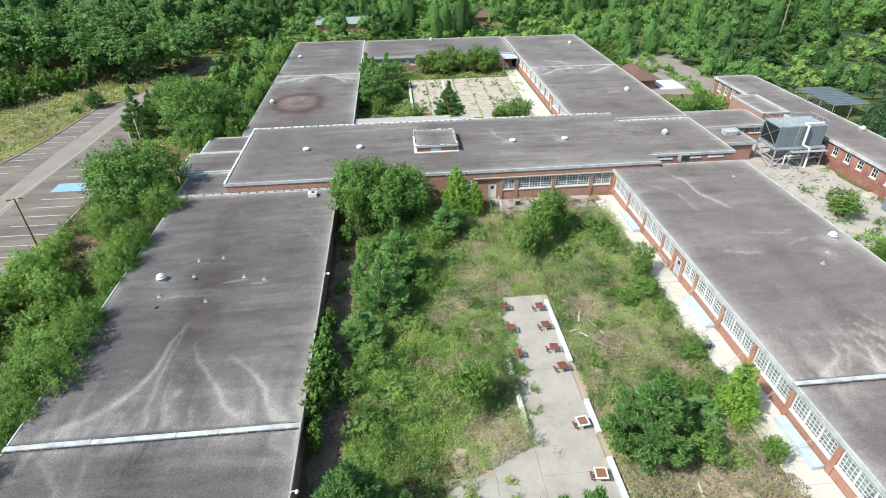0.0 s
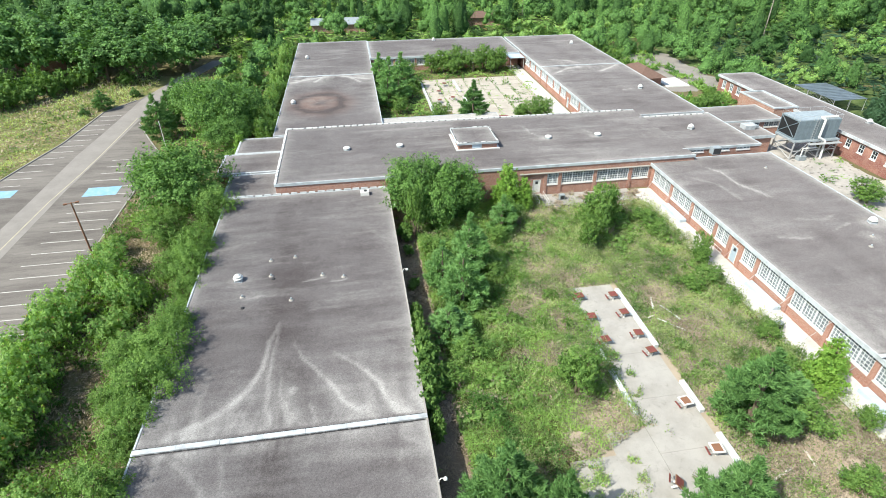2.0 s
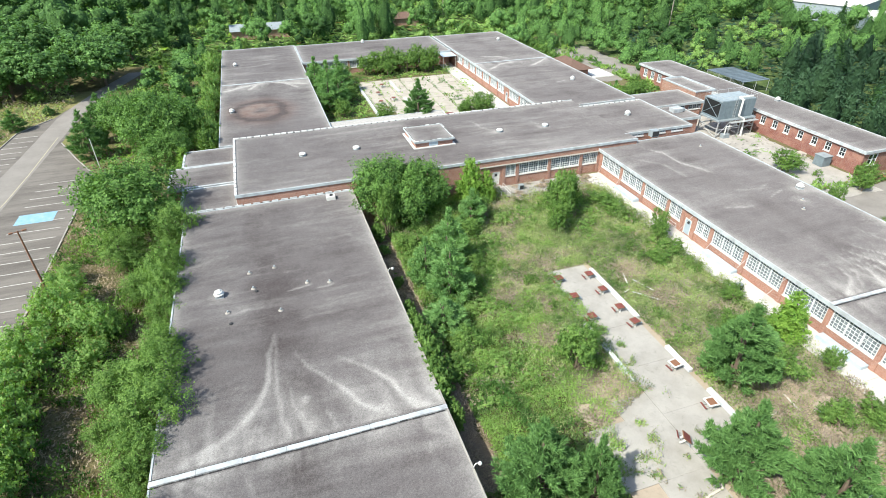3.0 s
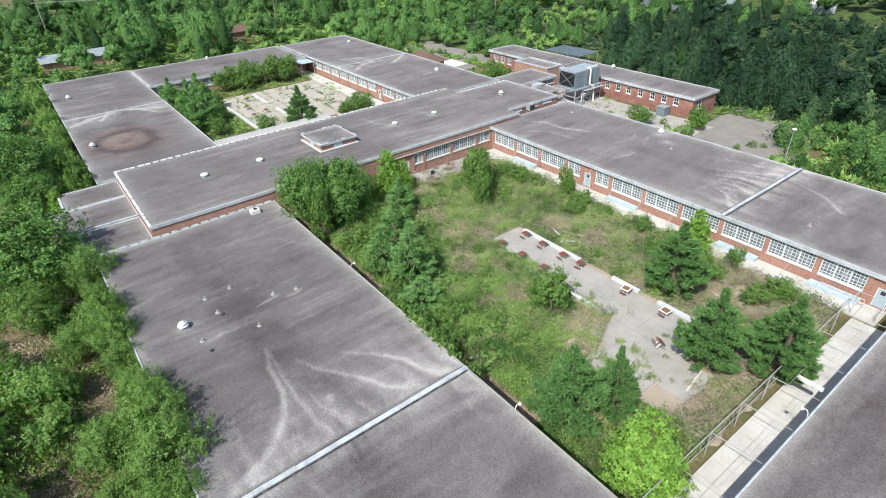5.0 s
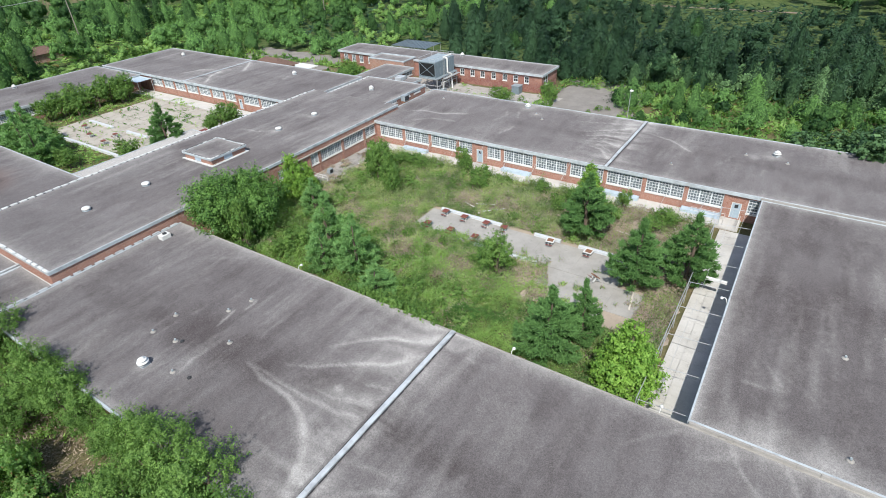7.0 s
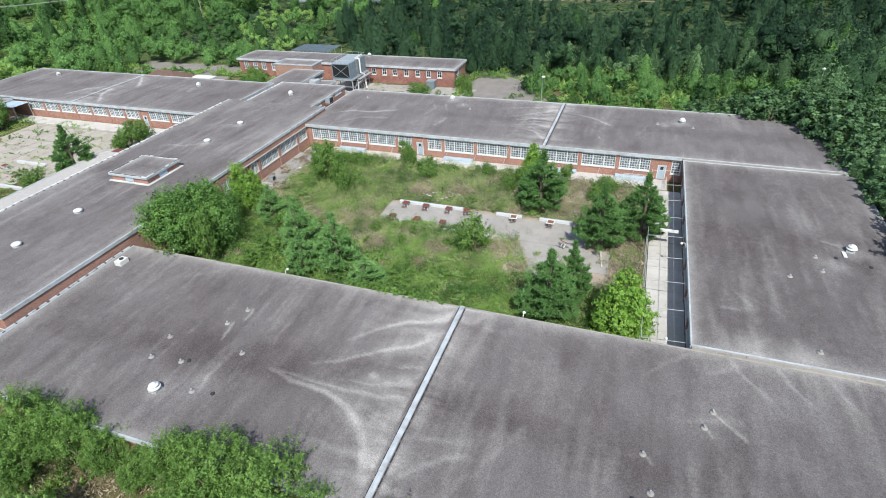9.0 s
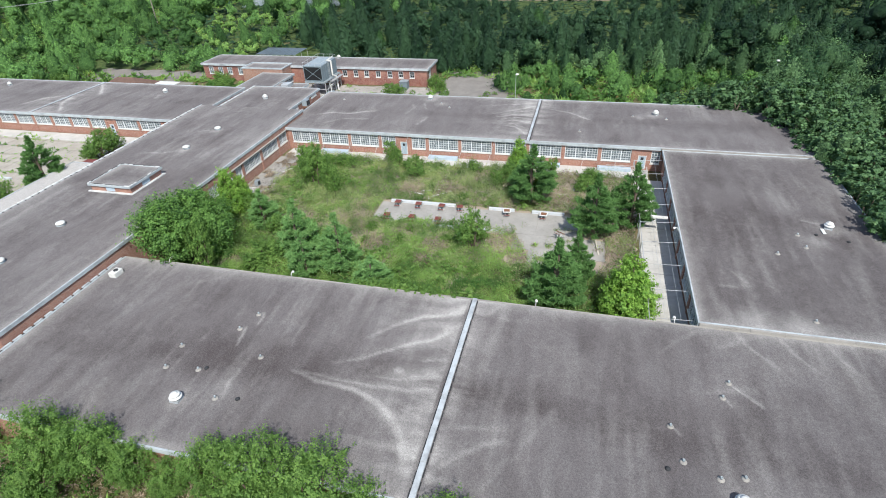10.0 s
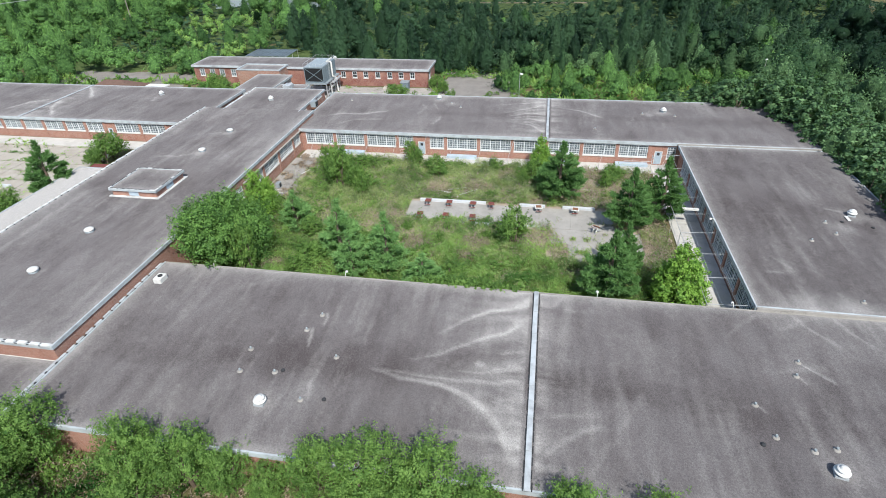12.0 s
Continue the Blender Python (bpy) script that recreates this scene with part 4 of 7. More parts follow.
part("mesh_side", boxes(*[(84.98, 85.02, 96.6 + 0.35 * k, 96.62 + 0.35 * k, 0.1, 2.7) for k in range(33)]), STEEL, cage)

# ---- cooling tower ----
ct = thing("cooling_tower", (64.2, 79.3, 0), "grey steel cooling tower on a rusty stilted frame", "cooling tower")
X0, X1, Y0, Y1, Z0, Z1 = 60.0, 67.9, 76.6, 81.0, 3.4, 6.7
body = part("casing", boxes((X0 + 0.25, X1, Y0, Y1, Z0, Z1), bevel=0.04), TOWER, ct)
for k in range(1, 8):
    xx = X0 + 0.25 + k * (X1 - X0 - 0.25) / 8
    part("rib", boxes((xx - 0.04, xx + 0.04, Y0 - 0.06, Y0 - 0.002, Z0, Z1)), TOWER, body)
# near-black backing fills the louvred intake opening
part("louvre_backing", boxes((X0 + 0.02, X0 + 0.24, Y0 + 0.15, Y1 - 0.15, Z0 + 0.3, Z1 - 0.15)), LOUVRE_BLACK, ct, "dark louvred air intake")
bm = bmesh.new()
tube(bm, (X0 - 0.02, Y0 + 0.2, Z0 + 0.35), (X0 - 0.02, Y1 - 0.2, Z1 - 0.2), 0.05)
tube(bm, (X0 - 0.02, Y1 - 0.2, Z0 + 0.35), (X0 - 0.02, Y0 + 0.2, Z1 - 0.2), 0.05)
part("cross_brace", bm, TOWER, ct)
bm = boxes((X0, X0 + 0.24, Y0, Y0 + 0.15, Z0, Z1), (X0, X0 + 0.24, Y1 - 0.15, Y1, Z0, Z1), (X0, X0 + 0.24, Y0 + 0.15, Y1 - 0.15, Z1 - 0.15, Z1), (X0, X0 + 0.24, Y0 + 0.15, Y1 - 0.15, Z0, Z0 + 0.3))
part("intake_frame", bm, TOWER, ct)
part("top_deck", boxes((X0 + 0.1, X1 - 0.1, Y0 + 0.1, Y1 - 0.1, Z1 + 0.003, Z1 + 0.14), bevel=0.03), PALE_DECK, ct)
for a, b in (((X0, Y0), (X1, Y0)), ((X0, Y1), (X1, Y1)), ((X0, Y0), (X0, Y1)), ((X1, Y0), (X1, Y1))):
    part("guard_rail", pipe([(*a, Z1 + 0.8), (*b, Z1 + 0.8)], 0.03), STEEL, ct)
    for f in (0, 0.33, 0.66, 1):
        px, py = a[0] + (b[0] - a[0]) * f, a[1] + (b[1] - a[1]) * f
        part("guard_post", pipe([(px, py, Z1), (px, py, Z1 + 0.8)], 0.025, 6), STEEL, ct)
part("outlet_pipe", pipe([(X1 - 0.4, Y0 + 0.6, Z1 + 0.3), (64.4, Y0 + 0.6, Z1 + 0.3), (64.4, Y0 - 0.4, Z1 + 0.2), (64.4, Y0 - 0.4, Z0 + 0.4), (65.6, Y0 - 0.6, Z0 - 0.2), (65.6, Y0 - 0.9, 0.0)], 0.19, 10), WHITE, ct, "thick white water pipe")
lad = bmesh.new()
for s in (63.1, 63.6):
    tube(lad, (s, Y0 - 0.16, Z0 - 0.6), (s, Y0 - 0.16, Z1 + 0.9), 0.025, sides=6)
for k in range(14):
    tube(lad, (63.1, Y0 - 0.16, Z0 - 0.4 + 0.32 * k), (63.6, Y0 - 0.16, Z0 - 0.4 + 0.32 * k), 0.018, sides=6)
part("ladder", lad, STEEL, ct)
part("base_frame", boxes((X0 - 0.2, X1 + 0.6, Y0 - 0.5, Y0 - 0.3, Z0 - 0.3, Z0 - 0.06), (X0 - 0.2, X1 + 0.6, Y1 - 0.2, Y1, Z0 - 0.3, Z0 - 0.004),
                         (X0 - 0.2, X0, Y0 - 0.3, Y1 - 0.2, Z0 - 0.3, Z0 - 0.004), (X1 + 0.4, X1 + 0.6, Y0 - 0.3, Y1 - 0.2, Z0 - 0.3, Z0 - 0.06), (X0, X1 + 0.4, Y0 - 0.3, Y0 + 0.1, Z0 - 0.2, Z0 - 0.004)), GALVANISED, ct)
for x in (X0, 62.8, 65.2, X1 + 0.4):
    for y in (Y0 - 0.4, Y1 - 0.1):
        part("leg", boxes((x - 0.09, x + 0.09, y - 0.09, y + 0.09, 0, Z0 - 0.3)), STEEL, ct)
for xa, xb in ((X0, 62.8), (65.2, X1 + 0.4)):
    for y in (Y0 - 0.4, Y1 - 0.1):
        part("brace", pipe([(xa, y, 0.2), (xb, y, Z0 - 0.4)], 0.05, 6), STEEL, ct)
for y in (Y0 - 0.4, Y1 - 0.1):
    part("girt", boxes((X0 - 0.1, X1 + 0.5, y - 0.06, y + 0.06, 1.5, 1.64)), STEEL, ct)
    part("brace", pipe([(65.2, y, 0.2), (62.8, y, 1.5)], 0.045, 6), STEEL, ct)
for x in (X0, 65.2, X1 + 0.4):
    part("girt", boxes((x - 0.06, x + 0.06, Y0 - 0.34, Y1 - 0.16, 1.66, 1.8)), STEEL, ct)
    part("brace", pipe([(x, Y0 - 0.4, 0.2), (x, Y1 - 0.1, 1.6)], 0.045, 6), STEEL, ct)
part("feed_pipe", pipe([(61.6, Y0 - 0.9, 0.1), (61.6, Y0 - 0.9, 2.2), (64.0, Y0 - 0.9, 2.2), (64.0, Y0 - 0.2, 3.0)], 0.11, 8), WHITE, ct)
part("walk_deck", boxes((X0 + 2.3, X1 + 0.6, Y0 - 1.3, Y0 - 0.52, Z0 - 0.55, Z0 - 0.48)), STEEL, ct)
part("pump", boxes((61.2, 62.6, 75.4, 76.3, 0.02, 0.8), bevel=0.06), GALVANISED, ct)

cab = thing("utility_cabinet", (68.2, 60.4, 0), "grey-green metal utility cabinet in the service yard", "cabinet")
part("case", boxes((67.3, 69.1, 59.5, 61.3, 0.02, 1.75), bevel=0.05), TOWER, cab)
part("door", boxes((67.26, 67.297, 59.6, 60.38, 0.15, 1.6), bevel=0.01), TOWER, cab)
part("door", boxes((67.26, 67.297, 60.42, 61.2, 0.15, 1.6), bevel=0.01), TOWER, cab)
part("lid", boxes((67.2, 69.2, 59.4, 61.4, 1.753, 1.83), bevel=0.02), GALVANISED, cab)
junk = thing("pallet", (68.4, 64.8, 0), "stack of bleached broken pallets by the wall", "pallet")
for k in range(5):
    part("board", boxes((67.7 + 0.06 * k, 69.1, 64.1 + 0.3 * k, 64.28 + 0.3 * k, 0.42, 0.47)), DEAD_WOOD, junk)
part("bearer", boxes((67.8, 67.95, 64.0, 65.6, 0.03, 0.42), (68.8, 68.95, 64.0, 65.6, 0.03, 0.42)), DEAD_WOOD, junk)

# ---- courtyard paving ----
rng = random.Random(5)


def paving(name, cells, material, label, category, z, joint=0.03):
    """Paving laid as single slabs, each a little uneven. cells: x0, x1, y0, y1."""
    t = thing(name, (cells[0][0], cells[0][2], 0), label, category, kind="structure")
    for xa, xb, ya, yb in cells:
        part("paving_slab", boxes((xa + joint, xb - joint, ya + joint, yb - joint, -0.1, z + rng.uniform(-0.018, 0.018))), material, t)
    return t


terrace = [(9.0, 14.5, 18.5 + 5.67 * j, 18.5 + 5.67 * (j + 1)) for j in range(5)]
terrace += [(1.4, 5.4, 18.6, 24.6), (5.4, 9.0, 18.6, 26.8), (4.4, 9.0, 15.4, 18.6)]
paving("court_slab", terrace, CONCRETE, "cracked pale concrete terrace slab among weeds", "slab", 0.10, 0.008)
for xa, xb, ya, yb in ((14.5, 14.95, 36.0, 45.6), (14.5, 14.95, 27.6, 31.2), (14.5, 14.95, 20.8, 25.2), (8.55, 9.0, 34.9, 36.9), (8.55, 9.0, 28.2, 33.6)):
    tagged(part("low_wall", boxes((xa, xb, ya, yb, -0.1, 0.42), bevel=0.03), CHIPPED), "low white painted bench wall with peeling paint", "low wall", "terrace walls")
paving("court_walk", [(27.9, 31.12, 9.2 + 2.02 * j, 9.2 + 2.02 * (j + 1)) for j in range(30)], CONCRETE_WALK, "bright concrete walk along the classroom windows", "walkway", 0.14, 0.015)
paving("court_walk", [(-9.3 + 2.05 * j, -9.3 + 2.05 * (j + 1), 7.3, 11.2) for j in range(18)], CONCRETE_WALK, "pale concrete walk along the shaded wing", "walkway", 0.10, 0.015)
tagged(part("court_walk", boxes((12.0, 27.5, 66.8, 70.3, -0.1, 0.11)), CONCRETE_OLD), "broken concrete landing below the hall windows", "walkway", kind="structure")
part("areaway", boxes((0, 0.95, 0, 5.0, -0.1, 0.42), (0.12, 0.85, 0.12, 4.88, 0.38, 0.45)), BLUE_PALE)
aw = tagged(bpy.data.objects["areaway"], "pale blue painted areaway box below the windows", "areaway", "areaways")
aw.location = (30.02, 58.9, 0.15)
for yk in (39.3, 22.5, 33.7 - 22):
    copy_thing(aw, pose(30.02, yk, 0.15))
paving("court_slab", [(3.4 + 3.4 * i, 3.4 + 3.4 * (i + 1), 104 + 3.5 * j, 104 + 3.5 * (j + 1)) for j in range(9) for i in range(8) if not (i < 1 and j < 2)], concrete_material("dusty_paving", (0.39, 0.36, 0.315), (0.23, 0.20, 0.155)),
       "sun-bleached concrete paving of the back courtyard", "slab", 0.08, 0.05)
for d in ((2.6, 3.1, 107, 134), (10.8, 11.3, 112, 119), (10.8, 11.3, 124, 133)):
    tagged(part("low_wall", boxes((*d, -0.1, 0.5), bevel=0.02), CHIPPED), "low white painted wall in the back courtyard", "low wall", "back courtyard walls")
tagged(part("court_walk", boxes((31.1 - 3.2, 31.3, 97.0, 146.5, -0.1, 0.13)), CONCRETE_WALK), "bright concrete walk of the back courtyard", "walkway", kind="structure")
# ---- things on the roofs ----


def roof_vent(x, y, z, s=1.0, hood=True):
    v = thing("roof_vent", (0, 0, 0), "white metal mushroom roof ventilator on a square kerb", "roof vent", "roof vents")
    part("curb", boxes((-0.5 * s, 0.5 * s, -0.5 * s, 0.5 * s, -0.05, 0.18), bevel=0.02), FLASHING, v)
    part("neck", lathe([(0.34 * s, 0.17), (0.34 * s, 0.38)], 16), BLUE_GREY, v)
    part("hood", lathe([(0.30 * s, 0.32), (0.64 * s, 0.32), (0.66 * s, 0.40), (0.58 * s, 0.45), (0.46 * s, 0.46), (0.45 * s, 0.56), (0.52 * s, 0.57), (0.50 * s, 0.64), (0.36 * s, 0.68), (0.30 * s, 0.69), (0.29 * s, 0.76), (0.16 * s, 0.82), (0.02, 0.83)], 20), WHITE, v)
    v.matrix_basis = pose(x, y, z)
    return v


vent = roof_vent(-27.4, 49.9, 3.42, 0.82)
for x, y, z in ((-27.4, 7.1, 3.42), (49.4, 48.9, 4.02), (45.7, 7.6, 4.02), (10.4, -8.7, 3.77), (43.3, 81.2, 4.88), (-25.7, 111.2, 3.42), (-24.7, 148.5, 3.42),
                (47.1, 107.6, 4.02), (47.6, 150.6, 4.02), (10.5, 163.0, 3.62), (77.5, 80.2, 4.12)):
    copy_thing(vent, pose(x, y, z, 0, 0, (x * 7) % 90))


def flat_vent(x, y, z):
    v = thing("roof_vent", (0, 0, 0), "low round white roof ventilator cap", "roof vent", "low roof vents")
    part("base", lathe([(0.55, -0.05), (0.5, 0.10), (0.34, 0.16)], 18), GALVANISED, v)
    part("cap", lathe([(0.30, 0.15), (0.54, 0.20), (0.57, 0.28), (0.46, 0.40), (0.2, 0.46), (0.02, 0.47)], 20), WHITE, v)
    v.matrix_basis = pose(x, y, z)
    return v


fv = flat_vent(17.8, 81.0, 4.9)
for x, y in ((26.3, 80.8), (-6.8, 81.4), (-15.2, 81.5)):
    copy_thing(fv, pose(x, y, 4.9, 0, 0, x * 11 % 90))


def stack_pipe(x, y, z):
    p = thing("vent_pipe", (0, 0, 0), "short plumbing vent pipe in a lead collar", "vent pipe", "roof vent pipes")
    part("collar", lathe([(0.30, -0.04), (0.22, 0.04), (0.11, 0.08)], 12), CONCRETE_OLD, p)
    part("pipe", lathe([(0.09, 0.04), (0.09, 0.27), (0.07, 0.27), (0.07, 0.22)], 10), GALVANISED, p)
    p.matrix_basis = pose(x, y, z)
    return p


sp = stack_pipe(-24.3, 53.3, 3.42)
for x, y, z in ((-21.6, 53.6, 3.42), (-24.0, 50.2, 3.42), (-18.4, 49.5, 3.42), (-16.1, 48.8, 3.42), (-26.6, 46.8, 3.42), (-21.5, 45.5, 3.42), (-25.7, 8.1, 3.42), (-25.3, 6.5, 3.42),
                (-16.4, 6.1, 3.42), (-18.1, 6.8, 3.42), (-21.8, 11.0, 3.42), (-24.8, 10.4, 3.42), (-7.4, -2.6, 3.77), (46.8, 46.0, 4.02), (44.8, 44.0, 4.02), (44.2, 11.4, 4.02),
                (43.5, 6.0, 4.02), (5.6, -5.2, 3.77), (8.2, -5.0, 3.77), (3.8, -2.0, 3.77), (47, 66, 4.02), (36, 20, 4.02)):
    copy_thing(sp, pose(x, y, z, 0, 0, x * 31 % 360))


def drain(x, y, z):
    d = thing("roof_drain", (0, 0, 0), "small dark cast roof drain dome", "roof drain", "roof drains")
    part("dome", lathe([(0.2, -0.03), (0.19, 0.05), (0.12, 0.12), (0.02, 0.14)], 12), DARK, d)
    d.matrix_basis = pose(x, y, z)
    return d


dr = drain(-23.7, 49.6, 3.42)
for x, y, z in ((-26.3, 44.9, 3.42), (-25.6, 11.5, 3.42), (7.6, -9.9, 3.77), (8.6, -7.0, 3.77)):
    copy_thing(dr, pose(x, y, z))

duct = thing("roof_duct", (-12.9, 68.3, 3.4), "square white roof duct with a round dark outlet", "duct")
part("housing", boxes((-13.6, -12.4, 67.9, 68.8, 3.38, 3.95), bevel=0.04), WHITE, duct)
part("outlet", lathe([(0.26, 0), (0.26, 0.08), (0.2, 0.08), (0.19, 0.02)], 14, (-12.9, 68.35, 3.95)), DARK, duct)
board = tagged(part("loose_board", boxes((8.9, 10.0, -8.1, -7.75, 3.80, 3.86)), WHITE), "white board lying on the roof by a vent", "board")

for d in ((1.98, 8.62, 78.18, 78.37), (1.98, 8.62, 84.93, 85.12), (1.98, 2.17, 78.4, 84.9), (8.43, 8.62, 78.4, 84.9)):
    roof_joint(*d, 6.06, 0.035, 0.9, WHITE_WORN)
pb = thing("roof_hatch", (5.2, 81.8, 4.88), "low brick rooftop hatch house with a dark flat roof", "roof hatch")
part("wall", boxes((2.2, 8.4, 78.4, 84.9, 4.8, 5.75)), BRICK, pb)
part("roof", roof_sheet(2.1, 8.5, 78.3, 85.0, 6.0, 0.4, seed=101), ROOFING, pb)
part("fascia", boxes((1.95, 8.65, 78.15, 78.4, 5.72, 6.05), (1.95, 8.65, 84.9, 85.15, 5.72, 6.05), (1.95, 2.2, 78.4, 84.9, 5.72, 6.05), (8.4, 8.65, 78.4, 84.9, 5.72, 6.05), bevel=0.02), COPING, pb)
part("louvre", boxes((4.4, 5.9, 78.32, 78.39, 5.05, 5.7)), BLUE_PALE, pb, "pale blue louvre panel")
part("louvre", boxes((2.13, 2.19, 81.0, 82.4, 5.05, 5.7)), BLUE_PALE, pb, "pale blue louvre panel")
part("kerb_flashing", boxes((1.8, 8.8, 78.0, 78.39, 4.86, 4.98), (1.8, 2.19, 78.39, 85.3, 4.86, 4.98), (8.41, 8.8, 78.39, 85.3, 4.86, 4.98), bevel=0.02), WHITE_WORN, pb)

ac = thing("air_conditioner", (42.2, 71.6, 4.0), "grey boxy air conditioner standing on the roof", "air conditioner")
part("cabinet", boxes((41.5, 42.9, 71.4, 72.4, 4.25, 5.35), bevel=0.05), GALVANISED, ac)
part("grille", boxes((41.6, 42.8, 71.36, 71.398, 4.35, 5.2)), DARK, ac)
for x in (41.6, 42.8):
    part("foot", boxes((x - 0.08, x + 0.08, 71.5, 72.3, 3.98, 4.25)), RUST, ac)
ac2 = thing("air_conditioner", (56.0, 83.5, 3.3), "white boxy rooftop air handler", "air conditioner")
part("cabinet", boxes((55.0, 57.0, 82.6, 84.2, 3.3, 4.1), bevel=0.06), FLASHING, ac2)
part("duct", boxes((57.0, 57.8, 82.9, 83.9, 3.4, 3.9)), GALVANISED, ac2)

# ---- things in the courtyard ----


def picnic_table(label, rim):
    t = thing("picnic_table", (0, 0, 0), label, "table", "courtyard tables")
    a = 0.38
    w = 0.13 if rim is WHITE else 0.04
    b = a + w
    part("tabletop", boxes((-a, a, -a, a, 0.70, 0.76), bevel=0.015), RUST_RED if rim is RUST else RUST, t)
    part("rim", boxes((-b, -a - 0.001, -b, b, 0.68, 0.77), (a + 0.001, b, -b, b, 0.68, 0.77), (-a, a, -b, -a - 0.001, 0.68, 0.77), (-a, a, a + 0.001, b, 0.68, 0.77)), rim, t)
    for s in (-1, 1):
        part("seat", boxes((-0.4, 0.4, s * 0.70 - 0.08, s * 0.70 + 0.08, 0.38, 0.43), bevel=0.012), RUST_RED if s > 0 else GALVANISED, t)
        part("leg", pipe([(s * 0.22, -0.75, 0.36), (s * 0.22, 0.75, 0.36)], 0.035), STEEL, t)
        part("post", boxes((s * 0.22 - 0.06, s * 0.22 + 0.06, -0.06, 0.06, 0.0, 0.69)), WHITE, t)
    return t


pt = picnic_table("steel picnic table with a rusty red top and narrow seats", RUST)
wt = picnic_table("picnic table with a broad white rim and rusty centre", WHITE)
TOPZ = 0.09
spots = ((13.6, 44.2, 0), (13.5, 41.1, 3), (13.5, 37.7, -4), (13.6, 35.1, 8), (9.8, 44.6, 5), (9.8, 41.0, -3), (9.8, 37.3, 4))
wt.matrix_basis = pose(13.5, 28.5, TOPZ, 0, 0, 96)
copy_thing(wt, pose(13.4, 23.5, TOPZ, 0, 0, 85))
for k, (x, y, r) in enumerate(spots):
    m = pose(x, y, TOPZ, 0, 0, r + 90)
    if k == 0:
        pt.matrix_basis = m
    else:
        copy_thing(pt, m)
tipped = copy_thing(pt, pose(8.3, 21.2, 0.42, 38, 0, 60))
tagged(tipped, "overturned steel picnic table with a rusty red top")
for k, (x, y, r) in enumerate(((5.5, 112, 10), (5.2, 117.0, 0), (8.4, 118.5, 80), (6.0, 123.5, 4), (8.2, 129.5, 0))):
    copy_thing(pt, pose(x, y, TOPZ, 0, 0, r))

wl = thing("wall_lamp", (0, 0, 0), "white gooseneck lamp fixed at the roof edge", "lamp", "roof-edge lamps")
part("arm", pipe([(0, 0, -0.6), (0.1, 0, 0.2), (0.25, 0, 0.38), (0.5, 0, 0.36)], 0.035), WHITE, wl)
part("head", lathe([(0.04, 0.0), (0.12, -0.04), (0.17, -0.18), (0.14, -0.21)], 12, (0.55, 0, 0.42)), WHITE, wl)
wl.matrix_basis = pose(-9.68, 48.6, 3.45)
for y in (22.3, 64.0, 9.6):
    copy_thing(wl, pose(-9.68, y, 3.45))
for y, x in ((6.9, 7.62),):
    copy_thing(wl, pose(y, x, 3.8, 0, 0, 90))

fence = thing("pipe_frame", (0, 11.3, 0), "galvanised pipe frame of a stripped wire enclosure", "fence")
for k in range(9):
    x = -8.5 + 4.6 * k
    part("post", pipe([(x, 11.6, 0), (x, 11.6, 2.9)], 0.045), STEEL, fence)
    part("crossbar", pipe([(x, 11.6, 2.85), (x, 7.7, 3.1)], 0.03), STEEL, fence)
part("top_rail", pipe([(-8.6, 11.6, 2.9), (28.4, 11.6, 2.9)], 0.04), STEEL, fence)
part("mid_rail", pipe([(-8.6, 11.6, 1.5), (12, 11.6, 1.4)], 0.03), STEEL, fence)
for y in (8.8, 10.2):
    part("wire", pipe([(-8.6, y, 3.02), (28.4, y, 3.0)], 0.016, 5), STEEL, fence)
part("brace", pipe([(-3.9, 11.6, 2.9), (-1.2, 12.6, 0.05)], 0.035), STEEL, fence)
part("beam", boxes((11.6, 11.95, 8.2, 10.3, 2.55, 2.8), bevel=0.02), WHITE, fence, "white steel beam across the walk")

guards = thing("downpipe", (30.5, 40, 0), "thin metal stays and downpipes along the classroom wall", "downpipe")
for k in range(12):
    y = 13.5 + 4.9 * k
    part("stay", pipe([(30.75, y, 3.7), (29.5, y + 0.9, 0.6), (29.5, y + 0.9, 0.14)], 0.028, 6), STEEL, guards)


def hand_rail(x, y, turn, length=2.6):
    r = thing("hand_rail", (0, 0, 0), "white tubular steel hand rail beside door steps", "railing", "door railings")
    for h in (0.5, 0.95):
        part("rail", pipe([(0, 0, h), (length, 0, h)], 0.03), WHITE, r)
    for k in range(4):
        part("baluster", pipe([(length * k / 3, 0, 0), (length * k / 3, 0, 0.95)], 0.025), WHITE, r)
    r.matrix_basis = pose(x, y, 0.12, 0, 0, turn)
    return r


hand_rail(30.2, 11.2, 90, 4.2)
hand_rail(28.2, 9.4, 0, 2.2)
hand_rail(30.6, 50.2, 90, 2.2)
hand_rail(12.1, 66.6, 90, 3.0)
hand_rail(13.6, 66.6, 90, 3.0)
for k in range(3):
    tagged(part("step", boxes((12.15, 13.55, 69.6 - 0.35 * (k + 1), 70.3 if k == 0 else 69.6 - 0.35 * k, -0.1, 0.38 - 0.12 * k)), CONCRETE), "worn concrete step at the hall door", "step", "hall door steps")
for x, y in ((16.2, 68.4), (28.7, 36.6)):
    u = thing("condenser", (x, y, 0.1), "small grey metal outdoor unit on the walk", "air conditioner")
    part("case", boxes((x - 0.4, x + 0.4, y - 0.3, y + 0.3, 0.1, 0.95), bevel=0.04), GALVANISED, u)
    part("fan_grille", boxes((x - 0.3, x + 0.3, y - 0.318, y - 0.302, 0.25, 0.85)), DARK, u)

